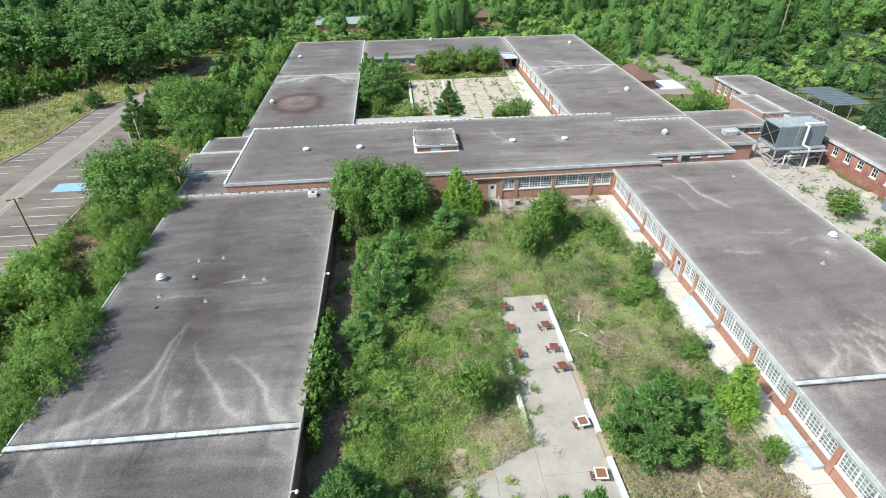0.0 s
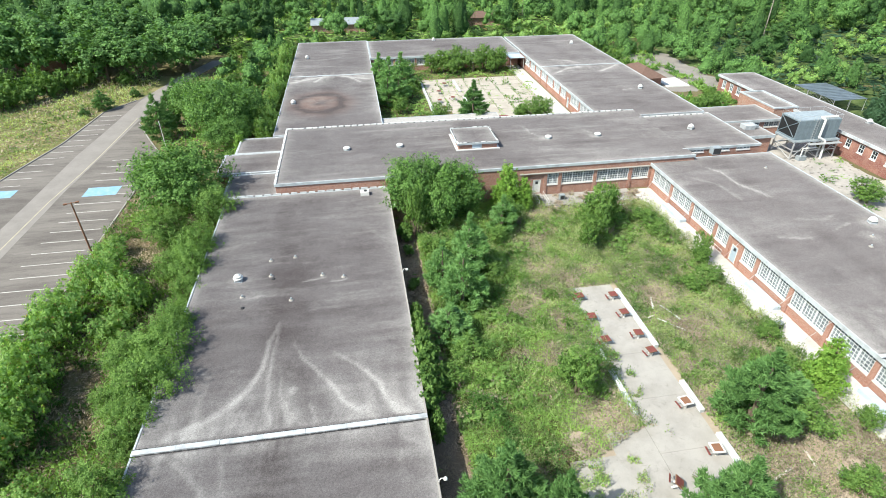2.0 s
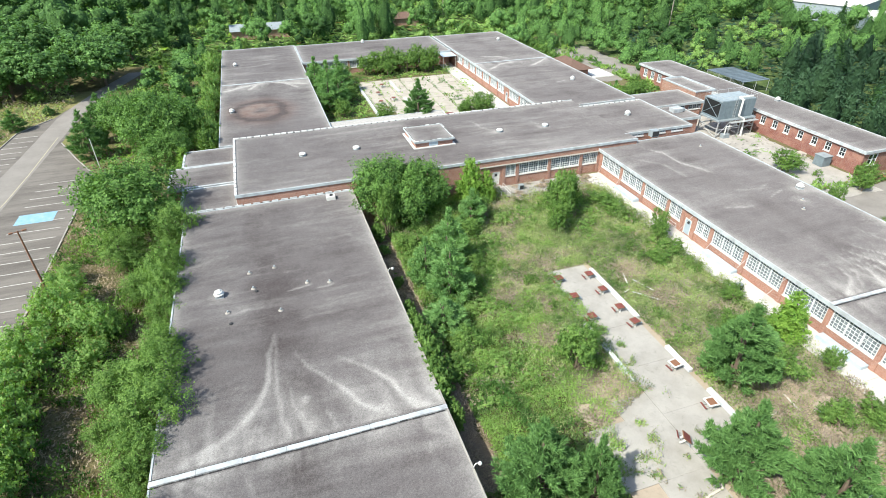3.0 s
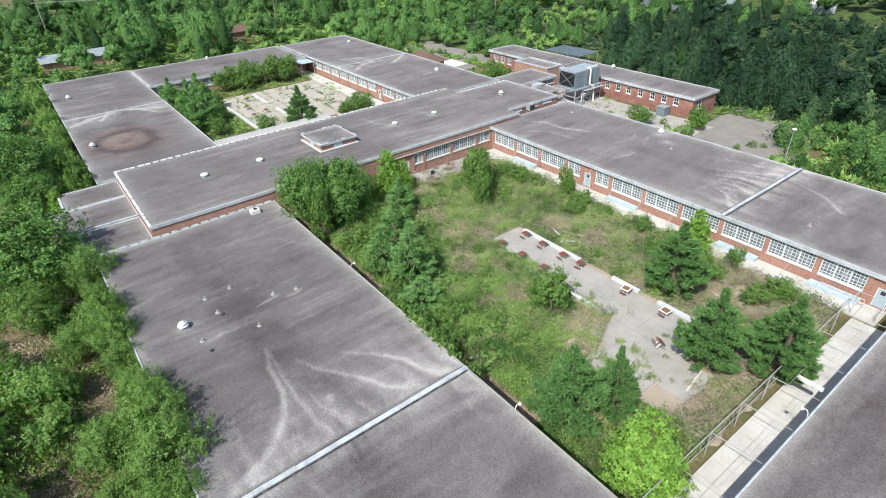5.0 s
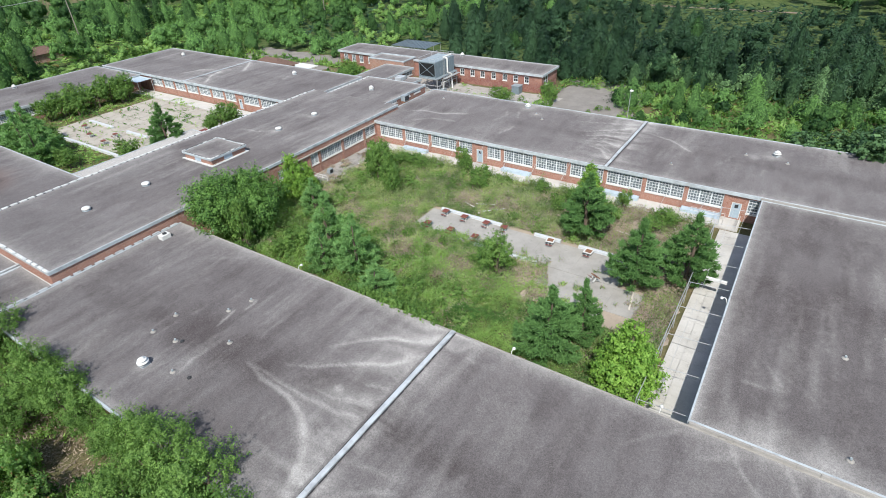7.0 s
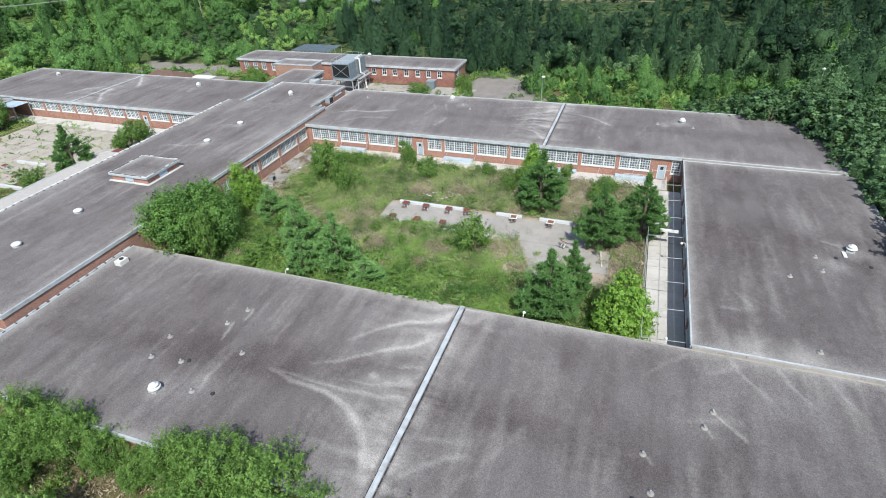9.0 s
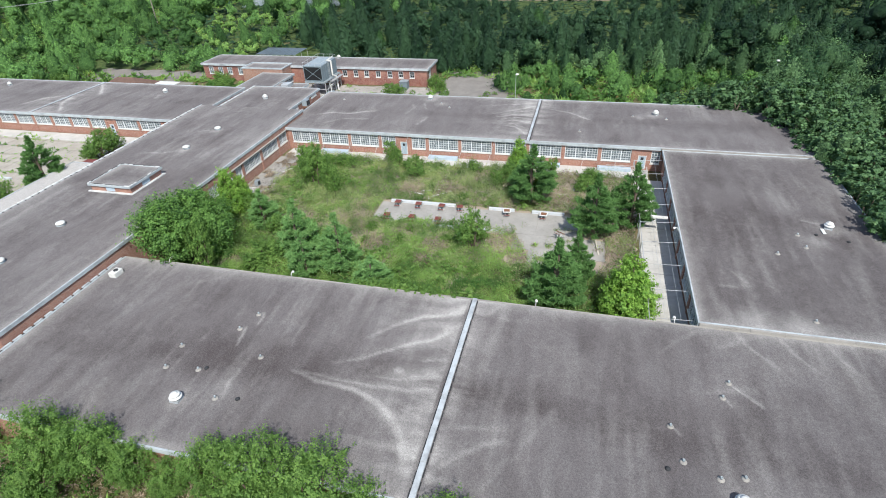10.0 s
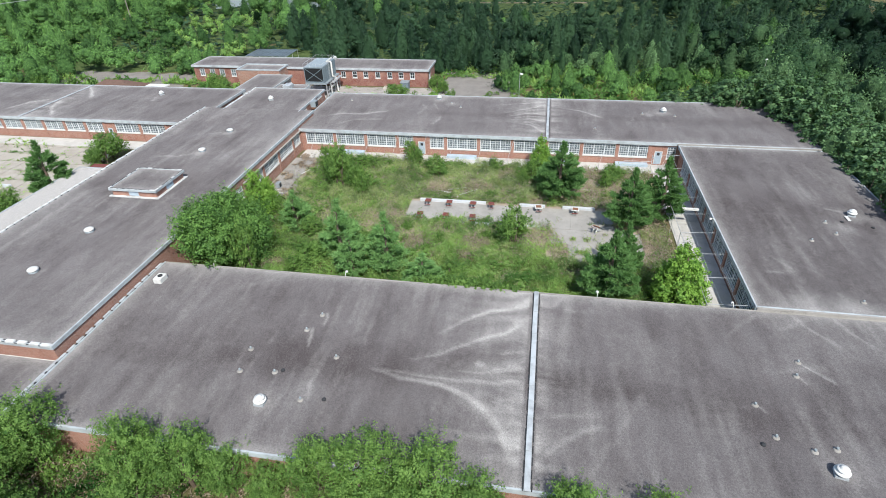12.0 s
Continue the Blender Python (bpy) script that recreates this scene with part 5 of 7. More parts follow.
rng = random.Random(11)
DEBRIS = [(17.6, 42.6, 2.2, 70), (18.8, 40.8, 2.8, 110), (16.3, 40.4, 0.9, 20), (17.9, 38.9, 3.2, -50), (17.5, 20.8, 2.2, 20), (20.6, 21.5, 2.0, 80), (22.8, 19.6, 2.4, -30),
          (7.2, 16.4, 3.2, 8), (24.5, 16.0, 1.9, 20), (26.0, 30.2, 1.6, 60), (27.9, 60.5, 2.5, 30), (26.4, 63.5, 2.2, 70), (24.8, 65.2, 2.8, 10), (22.0, 66.2, 1.9, -30), (28.6, 63.9, 2.0, 140)]
for x, y, ln, a in DEBRIS:
    b = part("plank", boxes((-ln / 2, ln / 2, -0.09, 0.09, 0, 0.06), bevel=0.012), DEAD_WOOD if rng.random() < 0.4 else WHITE)
    b.matrix_basis = pose(x, y, 0.22, rng.uniform(-4, 4), rng.uniform(-3, 3), a)
    tagged(b, "loose bleached plank lying in the weeds", "plank", "scattered planks")
rub = np.random.RandomState(4)
vs, fs = [], []
for k in range(520):
    if k < 400:
        c = np.array([rub.uniform(14, 29.5), rub.uniform(64.8, 69.6), 0.10])
    else:
        c = np.array([rub.uniform(57, 69), rub.uniform(62, 77), 0.06])
    s = rub.uniform(0.04, 0.15)
    p = rub.uniform(-1, 1, (8, 3)) * 0.25 + np.array([(a, b, c2) for a in (-1, 1) for b in (-1, 1) for c2 in (0, 0.7)])
    vs.append(c + p * s)
    fs.append(np.array([(0, 1, 3, 2), (4, 6, 7, 5), (0, 4, 5, 1), (2, 3, 7, 6), (0, 2, 6, 4), (1, 5, 7, 3)]) + 8 * k)
tagged(part("rubble", from_arrays("rubble", np.concatenate(vs), np.concatenate(fs)), CONCRETE_OLD), "scattered broken concrete rubble", "rubble", kind="stuff")

# poles


def light_pole(x, y, h, turn, lean=0, material=GALVANISED):
    p = thing("street_lamp", (0, 0, 0), "tall rusty lamp pole with cross arms", "street lamp", "lamp poles")
    part("pole", tube(bmesh.new(), (0, 0, 0), (0, 0, h), 0.13, 0.08, 10), RUST, p)
    part("arm", pipe([(-0.6, 0, h - 0.1), (0.6, 0, h - 0.1)], 0.04), RUST, p)
    for s in (-1, 1):
        part("lamp_head", boxes((s * 0.62 - 0.2, s * 0.62 + 0.2, -0.12, 0.12, h - 0.17, h - 0.01), bevel=0.03), RUST, p)
    p.matrix_basis = pose(x, y, 0, 0, lean, turn)
    return p


light_pole(-46.9, 61.4, 8.7, 20)
bare = thing("sign_post", (-47.6, 98.2, 0), "slim pale bare metal post at the car park edge", "post")
part("post", tube(bmesh.new(), (-47.6, 98.2, 0), (-47.6, 98.2, 5.6), 0.07, 0.06, 8), WHITE, bare)
part("cap", tube(bmesh.new(), (-47.6, 98.2, 5.6), (-47.6, 98.2, 5.66), 0.085, 0.05, 8), GALVANISED, bare)


def shepherd_lamp(x, y, h):
    p = thing("street_lamp", (0, 0, 0), "slim pole with a round white lamp head", "street lamp", "yard lamps")
    part("pole", pipe([(0, 0, 0), (0, 0, h - 0.4), (0.3, 0, h), (0.9, 0, h)], 0.06), STEEL, p)
    part("lamp_head", lathe([(0.05, 0), (0.34, -0.1), (0.38, -0.28), (0.2, -0.36)], 12, (1.0, 0, h + 0.1)), WHITE, p)
    p.matrix_basis = pose(x, y, 0, 0, 0, 200)
    return p


sl = shepherd_lamp(62.6, 34.0, 5.9)
copy_thing(sl, pose(77.8, -18.6, 0, 0, 0, 160))
POLES = ((118.0, 165.0), (52.0, 214.0), (-20.0, 222.0))
for k, (x, y) in enumerate(POLES):
    u = thing("utility_pole", (x, y, 0), "wooden utility pole standing among the trees", "utility pole", "utility poles")
    part("pole", tube(bmesh.new(), (x, y, 0), (x, y, 17), 0.18, 0.13, 10), OLD_POLE, u)
    part("crossarm", boxes((x - 1.4, x + 1.4, y - 0.07, y + 0.07, 15.6, 15.8)), OLD_POLE, u)
    if k + 1 < len(POLES):
        xb, yb = POLES[k + 1]
        for s in (-1.2, 1.2):
            part("wire", pipe([(x + s + (xb - x) * f, y + (yb - y) * f, 15.85 - 5.2 * f * (1 - f)) for f in (0, 0.2, 0.4, 0.6, 0.8, 1.0)], 0.035, 5), STEEL, u)

# ---- plants ----


def tri_leaves(c, n, size, rs, up=0.3, slim=1.0, loose=0.62):
    """Loose leaf triangles of about 'size' round the centres c with outward normals n."""
    N = len(c)
    d = n / (np.linalg.norm(n, axis=1, keepdims=True) + 1e-9) + rs.normal(0, loose, (N, 3))
    d[:, 2] += up
    d /= np.linalg.norm(d, axis=1, keepdims=True) + 1e-9
    u = np.cross(d, rs.normal(0, 1, (N, 3)))
    u /= np.linalg.norm(u, axis=1, keepdims=True) + 1e-9
    w = np.cross(d, u)
    s = (size * rs.uniform(0.6, 1.35, N))[:, None]
    v = np.stack([c + u * s * 0.62, c - u * s * 0.35 + w * s * 0.5 * slim, c - u * s * 0.35 - w * s * 0.5 * slim], 1)
    return v


def needle_tufts(H, R, tufts, per, length, rs):
    """The crown of a young pine: whorls of rising branches set with tufts of stiff needles."""
    hs, az, ln = [], [], []
    for w in range(13):
        h = (w + rs.uniform(0.1, 0.9)) / 13
        pr = (1 - h ** 1.9) ** 0.85 * (0.74 + 0.26 * min(1, h / 0.22))
        for b in range(9):
            hs.append(h + rs.uniform(-0.05, 0.05))
            az.append(rs.uniform(0, math.tau))
            ln.append(R * max(0.12, pr) * rs.uniform(0.74, 1.14))
    hs, az, ln = np.array(hs), np.array(az), np.array(ln)
    k = rs.choice(len(hs), tufts, p=ln ** 1.5 / (ln ** 1.5).sum())
    f = rs.uniform(0.08, 1.0, tufts) ** 0.45
    turn = az[k] + rs.normal(0, 0.10, tufts)
    flat = np.stack([np.cos(turn), np.sin(turn), np.zeros(tufts)], 1)
    c = flat * (ln[k] * f)[:, None]
    c[:, 2] = 0.05 * H + 0.86 * H * hs[k] + 0.20 * ln[k] * f ** 2
    top = rs.uniform(0, 1, tufts) < 0.03
    c[top] = np.stack([rs.normal(0, 0.05 * R, top.sum()), rs.normal(0, 0.05 * R, top.sum()), H * rs.uniform(0.86, 1.04, top.sum())], 1)
    c[:, 2] = np.maximum(c[:, 2], 0.1)
    axis = flat * 0.7 + np.array([0, 0, 0.65])
    axis[top] = (0, 0, 1)
    i = np.repeat(np.arange(tufts), per)
    d = axis[i] + rs.normal(0, 0.62, (len(i), 3))
    d /= np.linalg.norm(d, axis=1, keepdims=True)
    w = np.cross(d, rs.normal(0, 1, (len(i), 3)))
    w /= np.linalg.norm(w, axis=1, keepdims=True)
    L = (length * rs.uniform(0.7, 1.3, len(i)))[:, None]
    foot = c[i] + rs.normal(0, 0.06, (len(i), 3))
    v = np.stack([foot - w * L * 0.13, foot + w * L * 0.13, foot + d * L], 1)
    # tone climbs along each branch, so inner tufts are darker than the tips
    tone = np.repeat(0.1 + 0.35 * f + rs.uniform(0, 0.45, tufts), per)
    return v, tone, c


def leaf_sprays(kind, H, R, sprays, per, leaf, rs, slim):
    """A broad crown: lobes covered with short leafy shoots that reach outwards and up, with gaps between them."""
    bushy = kind == "bush"
    if kind == "cone":
        n = 34
        h = np.linspace(0.02, 0.96, n)
        a = np.arange(n) * 2.4 + rs.uniform(0, 6)
        rad = R * (1 - h) ** 0.75 * (0.72 + 0.28 * np.minimum(1, h / 0.2)) * rs.uniform(0.55, 0.86, n)
        lc = np.stack([rad * np.cos(a), rad * np.sin(a), H * (0.08 + 0.85 * h)], 1)
        lr = R * (0.10 + 0.24 * (1 - h)) * rs.uniform(0.8, 1.15, n)
    else:
        n = 20
        d = rs.normal(0, 1, (n, 3))
        d[:, 2] = rs.uniform(-1.15, 1.25, n) if bushy else np.abs(d[:, 2]) - 0.5
        d /= np.linalg.norm(d, axis=1, keepdims=True)
        low = 0.0 if bushy else 0.10
        lc = d * rs.uniform(0.40, 0.74, (n, 1)) * np.array([R, R, H * (0.48 - low * 0.4)]) + np.array([0, 0, H * (0.46 + low * 0.5)])
        lr = R * rs.uniform(0.24, 0.44, n)
    k = rs.choice(n, sprays, p=lr ** 2 / (lr ** 2).sum())
    o = rs.normal(0, 1, (sprays, 3))
    o[:, 2] += 0.25
    o /= np.linalg.norm(o, axis=1, keepdims=True)
    tall = np.array([1, 1, 1.0 if kind == "cone" else max(1.0, 0.7 * H / (2 * R))])
    foot = lc[k] + o * (lr[k] * rs.uniform(0.35, 0.92, sprays) ** 0.6)[:, None] * tall
    reach = o + np.array([0, 0, 0.55 if bushy else 0.3]) + rs.normal(0, 0.25, (sprays, 3))
    reach /= np.linalg.norm(reach, axis=1, keepdims=True)
    span = (0.17 if bushy else 0.12) * R * rs.uniform(0.5, 1.6, sprays)
    i = np.repeat(np.arange(sprays), per)
    u = rs.uniform(0, 1, len(i))
    p = foot[i] + reach[i] * (span[i] * u * 1.5)[:, None] + rs.normal(0, 1, (len(i), 3)) * (0.055 * R * (1.15 - 0.7 * u))[:, None]
    p[:, 2] = np.maximum(p[:, 2], 0.08)
    out = o[i] + 0.4 * reach[i]
    v = tri_leaves(p, out, leaf, rs, 0.35, slim, 0.5)
    tone = np.repeat(rs.uniform(0, 0.5, n)[k] + rs.uniform(0, 0.55, sprays), per)
    return v, tone, foot


def plant(name, kind, H, R, clumps, per, leaf, material, label, category, seed, group="", slim=1.0):
    """A tree or shrub: tapered trunk with limbs, and a crown of loose leaves."""
    rs = np.random.RandomState(seed)
    t = thing(name, (0, 0, 0), label, category, group)
    if kind == "pine":
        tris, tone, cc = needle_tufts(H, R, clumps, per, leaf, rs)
    else:
        tris, tone, cc = leaf_sprays(kind, H, R, clumps, per, leaf, rs, slim)
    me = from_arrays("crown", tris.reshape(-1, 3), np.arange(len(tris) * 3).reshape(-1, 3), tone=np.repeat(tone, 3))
    bm = bmesh.new()
    stems = 3 if kind == "bush" and 2 < H < 8 else 1
    for s in range(stems):
        a = s * 2.1 + seed
        foot = Vector((0.2 * (stems - 1) * math.cos(a), 0.2 * (stems - 1) * math.sin(a), -0.1))
        top = Vector((foot.x * 3, foot.y * 3, H * (0.62 if kind in ("oak", "bush") else 0.93)))
        tr = 0.022 * H + 0.03
        mid = foot.lerp(top, 0.5) + Vector((rs.uniform(-1, 1), rs.uniform(-1, 1), 0)) * 0.04 * H
        tube(bm, foot, mid, tr, tr * 0.7, 7, False)
        tube(bm, mid, top, tr * 0.7, tr * 0.25, 7, False)
        for i in rs.choice(len(cc), (4 if stems > 1 else 10) if H > 2 else 0, replace=False):
            e = Vector(cc[i])
            z0 = min(max(e.z * 0.55, 0.1 * H), top.z * 0.95)
            b = foot.lerp(top, z0 / max(top.z, 0.1))
            tube(bm, b, b.lerp(e, 0.92), tr * 0.32, tr * 0.1, 5, False)
    part("trunk" if H > 2 else "stem", bm, BARK, t)
    part("crown", me, material, t)
    return t


def place(template, spots, rs):
    """Copies of one plant: each spot is x, y, height factor, width factor."""
    first = True
    for x, y, fz, fr in spots:
        m = pose(x, y, -0.02, 0, 0, rs.uniform(0, 360)) @ Matrix.Diagonal((fr, fr, fz, 1))
        if first:
            template.matrix_basis = m
            first = False
        else:
            copy_thing(template, m)


rs = np.random.RandomState(77)
# courtyard trees
oak = plant("tree", "bush", 10.0, 4.8, 1150, 28, 0.20, LEAF_OAK, "broad dark green deciduous tree in full leaf", "tree", 1)
place(oak, [(-5.0, 65.2, 1.0, 1.08)], rs)
oak2 = plant("tree", "bush", 9.2, 4.0, 850, 28, 0.20, LEAF_OAK, "rounded dark green tree beside the hall", "tree", 2)
place(oak2, [(-0.4, 66.2, 1.0, 1.0)], rs)
gum = plant("tree", "cone", 7.8, 3.3, 600, 24, 0.20, LEAF_GUM, "bright yellow-green young sweetgum tree", "tree", 3, "sweetgums")
place(gum, [(-5.0, 13.4, 1.0, 1.05), (7.2, 67.0, 0.98, 0.75), (9.6, 66.6, 0.7, 0.5), (27.0, 28.6, 0.80, 0.62), (-33.6, 92.6, 0.6, 0.5)], rs)
pine_a = plant("tree", "pine", 8.4, 2.95, 1900, 14, 0.36, LEAF_PINE, "dense rounded young pine tree", "tree", 4, "young pines")
place(pine_a, [(10.0, 17.0, 1.0, 1.05), (13.8, 12.4, 1.0, 1.0), (-5.2, 20.6, 0.98, 1.05), (-1.6, 18.8, 0.88, 0.66), (17.8, 25.6, 1.0, 1.12), (9.6, 102.2, 1.02, 1.05)], rs)
pine_b = plant("tree", "pine", 7.0, 2.3, 900, 12, 0.40, LEAF_PINE_YOUNG, "young pine tree with an open crown among weeds", "tree", 5, "young pines")
place(pine_b, [(-3.3, 45.8, 1.08, 1.12), (-1.4, 52.0, 1.04, 1.0), (4.9, 60.6, 0.72, 0.85), (-5.0, 49.6, 0.8, 0.8), (-5.6, 41.0, 0.55, 0.9), (23.4, 28.0, 0.4, 0.75), (-5.2, 124, 1.1, 1.2), (-2.2, 128, 1.1, 1.2),
               (-6.2, 116.6, 1.0, 1.1), (-3.8, 119, 1.0, 1.1), (-7, 132, 1, 1.1)], rs)
sap = plant("tree", "bush", 6.2, 2.5, 330, 19, 0.18, LEAF_BUSH, "leafy green sapling growing among courtyard weeds", "tree", 6, "saplings")
place(sap, [(4.4, 31.6, 1.05, 0.85), (-6.6, 61.8, 1.45, 0.75), (17.6, 58.8, 1.3, 1.05), (19.6, 60.4, 1.15, 0.95), (14.8, 54.6, 0.95, 0.75), (16.6, 56.4, 0.95, 0.7), (-5.0, 56.4, 0.5, 0.8), (1.2, 50.8, 0.46, 0.8), (25.9, 45.6, 0.42, 0.8), (23.8, 29.8, 0.66, 0.55), (22.2, 31.2, 0.5, 0.6), (26.6, 35.6, 0.34, 0.6), (25.2, 60.6, 0.36, 0.9), (22.0, 18.6, 0.5, 0.7), (25.6, 17.4, 0.42, 0.8), (27.4, 49.6, 0.8, 0.65), (25.4, 57.0, 0.4, 0.95), (23.4, 44.4, 0.36, 0.7), (26.8, 48.6, 0.55, 0.55), (6.2, 62.2, 0.75, 0.85),
            (27.2, 23.6, 0.55, 0.5), (3.6, 58.0, 0.5, 0.8), (-4.4, 37.4, 0.45, 0.85), (-6.6, 34.2, 0.4, 0.7), (21.2, 102.6, 0.85, 1.1), (24.2, 102.8, 0.9, 1.2), (19.4, 103.2, 0.6, 0.7), (3.2, 104.2, 0.76, 1.1),
            (60.6, 60.4, 0.66, 1.25), (55.6, 47.8, 0.76, 0.6), (57.2, 100.0, 0.8, 1.1), (61.0, 103.2, 0.9, 1.1), (65.6, 51.0, 0.55, 0.7), (69, 53.4, 0.6, 0.8), (21.6, 24.4, 0.6, 0.9), (-3.0, 55.5, 0.6, 1.0), (10.6, 141.6, 1.1, 1.4), (14.0, 142.6, 1.2, 1.35), (17.6, 141.4, 1.0, 1.3), (20.8, 142.4, 1.2, 1.35), (24.6, 141.6, 1.15, 1.3), (7.2, 141.8, 0.95, 1.2), (12.4, 139.4, 0.8, 1.1), (22.6, 139.6, 0.8, 1.1), (-4.0, 111.6, 0.7, 0.9), (-0.6, 122.4, 0.6, 0.9), (-3.0, 134.4, 0.8, 1.0), (0.4, 138.6, 0.8, 1.0), (-6.0, 139.4, 0.9, 1.0), (1.4, 128.6, 0.5, 0.8)], rs)
vine = plant("ivy_clump", "bush", 4.0, 1.5, 260, 20, 0.18, LEAF_BUSH, "dense green creeper climbing over the roof edge", "creeper", 7, "roof-edge creepers")
place(vine, [(-9.0, 38.0, 1.04, 0.98), (-8.9, 36.6, 1.07, 1.05), (-8.9, 35.0, 1.05, 1.1), (-9.0, 33.4, 1.06, 1.0), (-9.1, 31.9, 1.03, 0.95), (-9.1, 39.5, 1.0, 0.96), (-9.3, 30.4, 0.96, 0.8), (-9.2, 41.1, 0.94, 0.76), (-9.4, 37.2, 1.03, 0.66), (-9.4, 32.6, 1.01, 0.62), (-8.9, 28.4, 0.85, 0.6), (-8.9, 43.2, 0.8, 0.6), (-8.2, 50, 0.35, 0.6), (-8.2, 57, 0.4, 0.6), (-8.4, 60.5, 0.7, 0.8)], rs)
kudzu = plant("ivy_clump", "bush", 4.6, 1.8, 260, 20, 0.19, LEAF_KUDZU, "dark creeper mound against the back wall", "creeper", 19, "back wall creepers")
place(kudzu, [(50.4, -9.0, 1.5, 1.6), (47.4, -12.4, 1.5, 1.7), (43.6, -14.2, 1.4, 1.5), (51.8, -4.6, 1.3, 1.5), (38.8, -15.0, 1.3, 1.5), (34.2, -15.2, 1.2, 1.3), (14.0, -15.6, 1.2, 1.4), (9.2, -15.8, 1.3, 1.5), (19.0, -16.2, 1.0, 1.4), (24.0, -16.0, 1.1, 1.4), (29.0, -16.4, 1.15, 1.4), (36.6, -18.4, 1.3, 1.5), (41.4, -18.6, 1.35, 1.6), (46.0, -17.8, 1.4, 1.6), (51.0, -15.4, 1.45, 1.6), (54.2, -11.0, 1.35, 1.5), (54.6, -6.0, 1.2, 1.5), (54.2, -1.0, 1.0, 1.3), (53.8, 4.0, 0.85, 1.2), (31.6, -19.6, 1.2, 1.5), (26.4, -20.0, 1.2, 1.5), (49.6, -19.6, 1.4, 1.6)], rs)
# belt west of the school
big = plant("tree", "oak", 9.6, 6.6, 760, 24, 0.28, LEAF_OAK, "large dark green tree beside the car park", "tree", 8, "car park trees")
place(big, [(-39.2, 72.8, 1.06, 1.06), (-38.2, 105.2, 0.98, 0.98), (-35.4, 108.0, 0.8, 0.75), (-44.6, 112.5, 0.9, 0.8), (-36.6, 96.8, 0.6, 0.6)], rs)
pine_c = plant("tree", "pine", 8.5, 3.0, 620, 12, 0.6, LEAF_PINE, "dark pine at the edge of the car park", "tree", 9, "car park pines")
place(pine_c, [(-49.8, 104.4, 0.98, 1.0), (-50.0, 112.2, 0.8, 0.8), (-50.6, 121.0, 0.8, 1.0), (-47.4, 48.6, 0.42, 0.6), (-67.0, 124.6, 0.5, 0.72), (-69.6, 121.0, 0.2, 0.4), (-63.2, 133.4, 0.26, 0.4)], rs)
bush = plant("shrub", "bush", 6.9, 3.0, 640, 30, 0.145, LEAF_BUSH, "wild bright green shrub against the school wall", "shrub", 10, "wall shrubs", 0.7)
place(bush, [(-33.0, 67.0, 1.08, 1.04), (-32.9, 57.8, 0.97, 0.9), (-32.9, 53.6, 0.92, 0.88), (-33.0, 50.4, 0.66, 0.66), (-32.3, 43.6, 0.89, 0.75), (-32.5, 39.6, 1.02, 1.04), (-32.7, 35.4, 1.02, 1.04), (-33.3, 31.4, 0.77, 0.88), (-33.3, 25.4, 0.92, 0.88), (-33.3, 19.6, 0.92, 0.94), (-35.4, 13.0, 0.77, 0.99), (-38.8, 65.0, 0.82, 1.04), (-36.2, 40.6, 0.72, 0.88), (-36.4, 36.0, 0.5, 0.6), (-36.0, 56.4, 0.63, 0.77), (-33.1, 47.0, 0.5, 0.6)], rs)
bush2 = plant("shrub", "bush", 4.8, 3.0, 260, 20, 0.25, LEAF_VINE, "tangled yellowish green shrub in the wild belt", "shrub", 11, "belt shrubs", 0.75)
place(bush2, [(-40.4, 51.8, 1.0, 0.95), (-43.6, 56.6, 1.0, 1.0), (-40.0, 46.4, 0.7, 0.8), (-45.0, 49.4, 1.0, 1.05), (-46.2, 43.0, 1.0, 1.15), (-46.4, 36.0, 1.0, 1.15), (-44.0, 31.6, 1.15, 0.95), (-46.0, 28.0, 1.0, 1.1), (-42.0, 24.0, 0.7, 0.9), (-45.4, 62.4, 0.6, 0.8),
              (-43.8, 53.6, 1.15, 0.9), (-44.2, 46.2, 1.2, 0.95), (-44.0, 39.6, 1.25, 0.95), (-43.4, 35.6, 1.2, 0.9), (-38.8, 50.6, 1.0, 0.7), (-39.4, 27.4, 0.6, 0.7), (-38.8, 21.0, 0.7, 0.9), (-44.4, 19.0, 0.9, 1.1), (-39.4, 14.0, 0.7, 0.9), (-34.4, 89.0, 0.6, 0.6), (-30.6, 100.6, 0.8, 0.6), (-30.2, 105.4, 1.15, 0.85), (-31.4, 110.0, 0.9, 0.9), (-30.4, 115.2, 1.2, 0.7), (-31.2, 120.8, 0.75, 0.9), (-30.0, 125.4, 1.15, 0.85), (-31.0, 133.0, 1.3, 1.0), (-30.2, 141.0, 0.9, 0.8), (-31.0, 148.0, 1.35, 1.05), (-30.4, 158.0, 1.1, 0.9), (-32.6, 103.0, 0.7, 0.8), (-46.4, 86, 0.3, 0.6), (-46.5, 92, 0.35, 0.7)], rs)
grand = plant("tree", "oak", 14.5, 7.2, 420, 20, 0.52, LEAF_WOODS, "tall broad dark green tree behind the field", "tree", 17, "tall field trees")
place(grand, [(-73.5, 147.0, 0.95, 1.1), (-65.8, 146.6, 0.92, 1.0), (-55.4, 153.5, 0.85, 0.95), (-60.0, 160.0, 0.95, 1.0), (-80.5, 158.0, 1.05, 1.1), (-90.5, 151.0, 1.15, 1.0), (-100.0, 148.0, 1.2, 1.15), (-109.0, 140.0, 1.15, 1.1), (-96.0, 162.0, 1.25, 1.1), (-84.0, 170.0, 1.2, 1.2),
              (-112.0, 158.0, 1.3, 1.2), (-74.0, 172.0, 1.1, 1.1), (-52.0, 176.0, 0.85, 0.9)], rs)
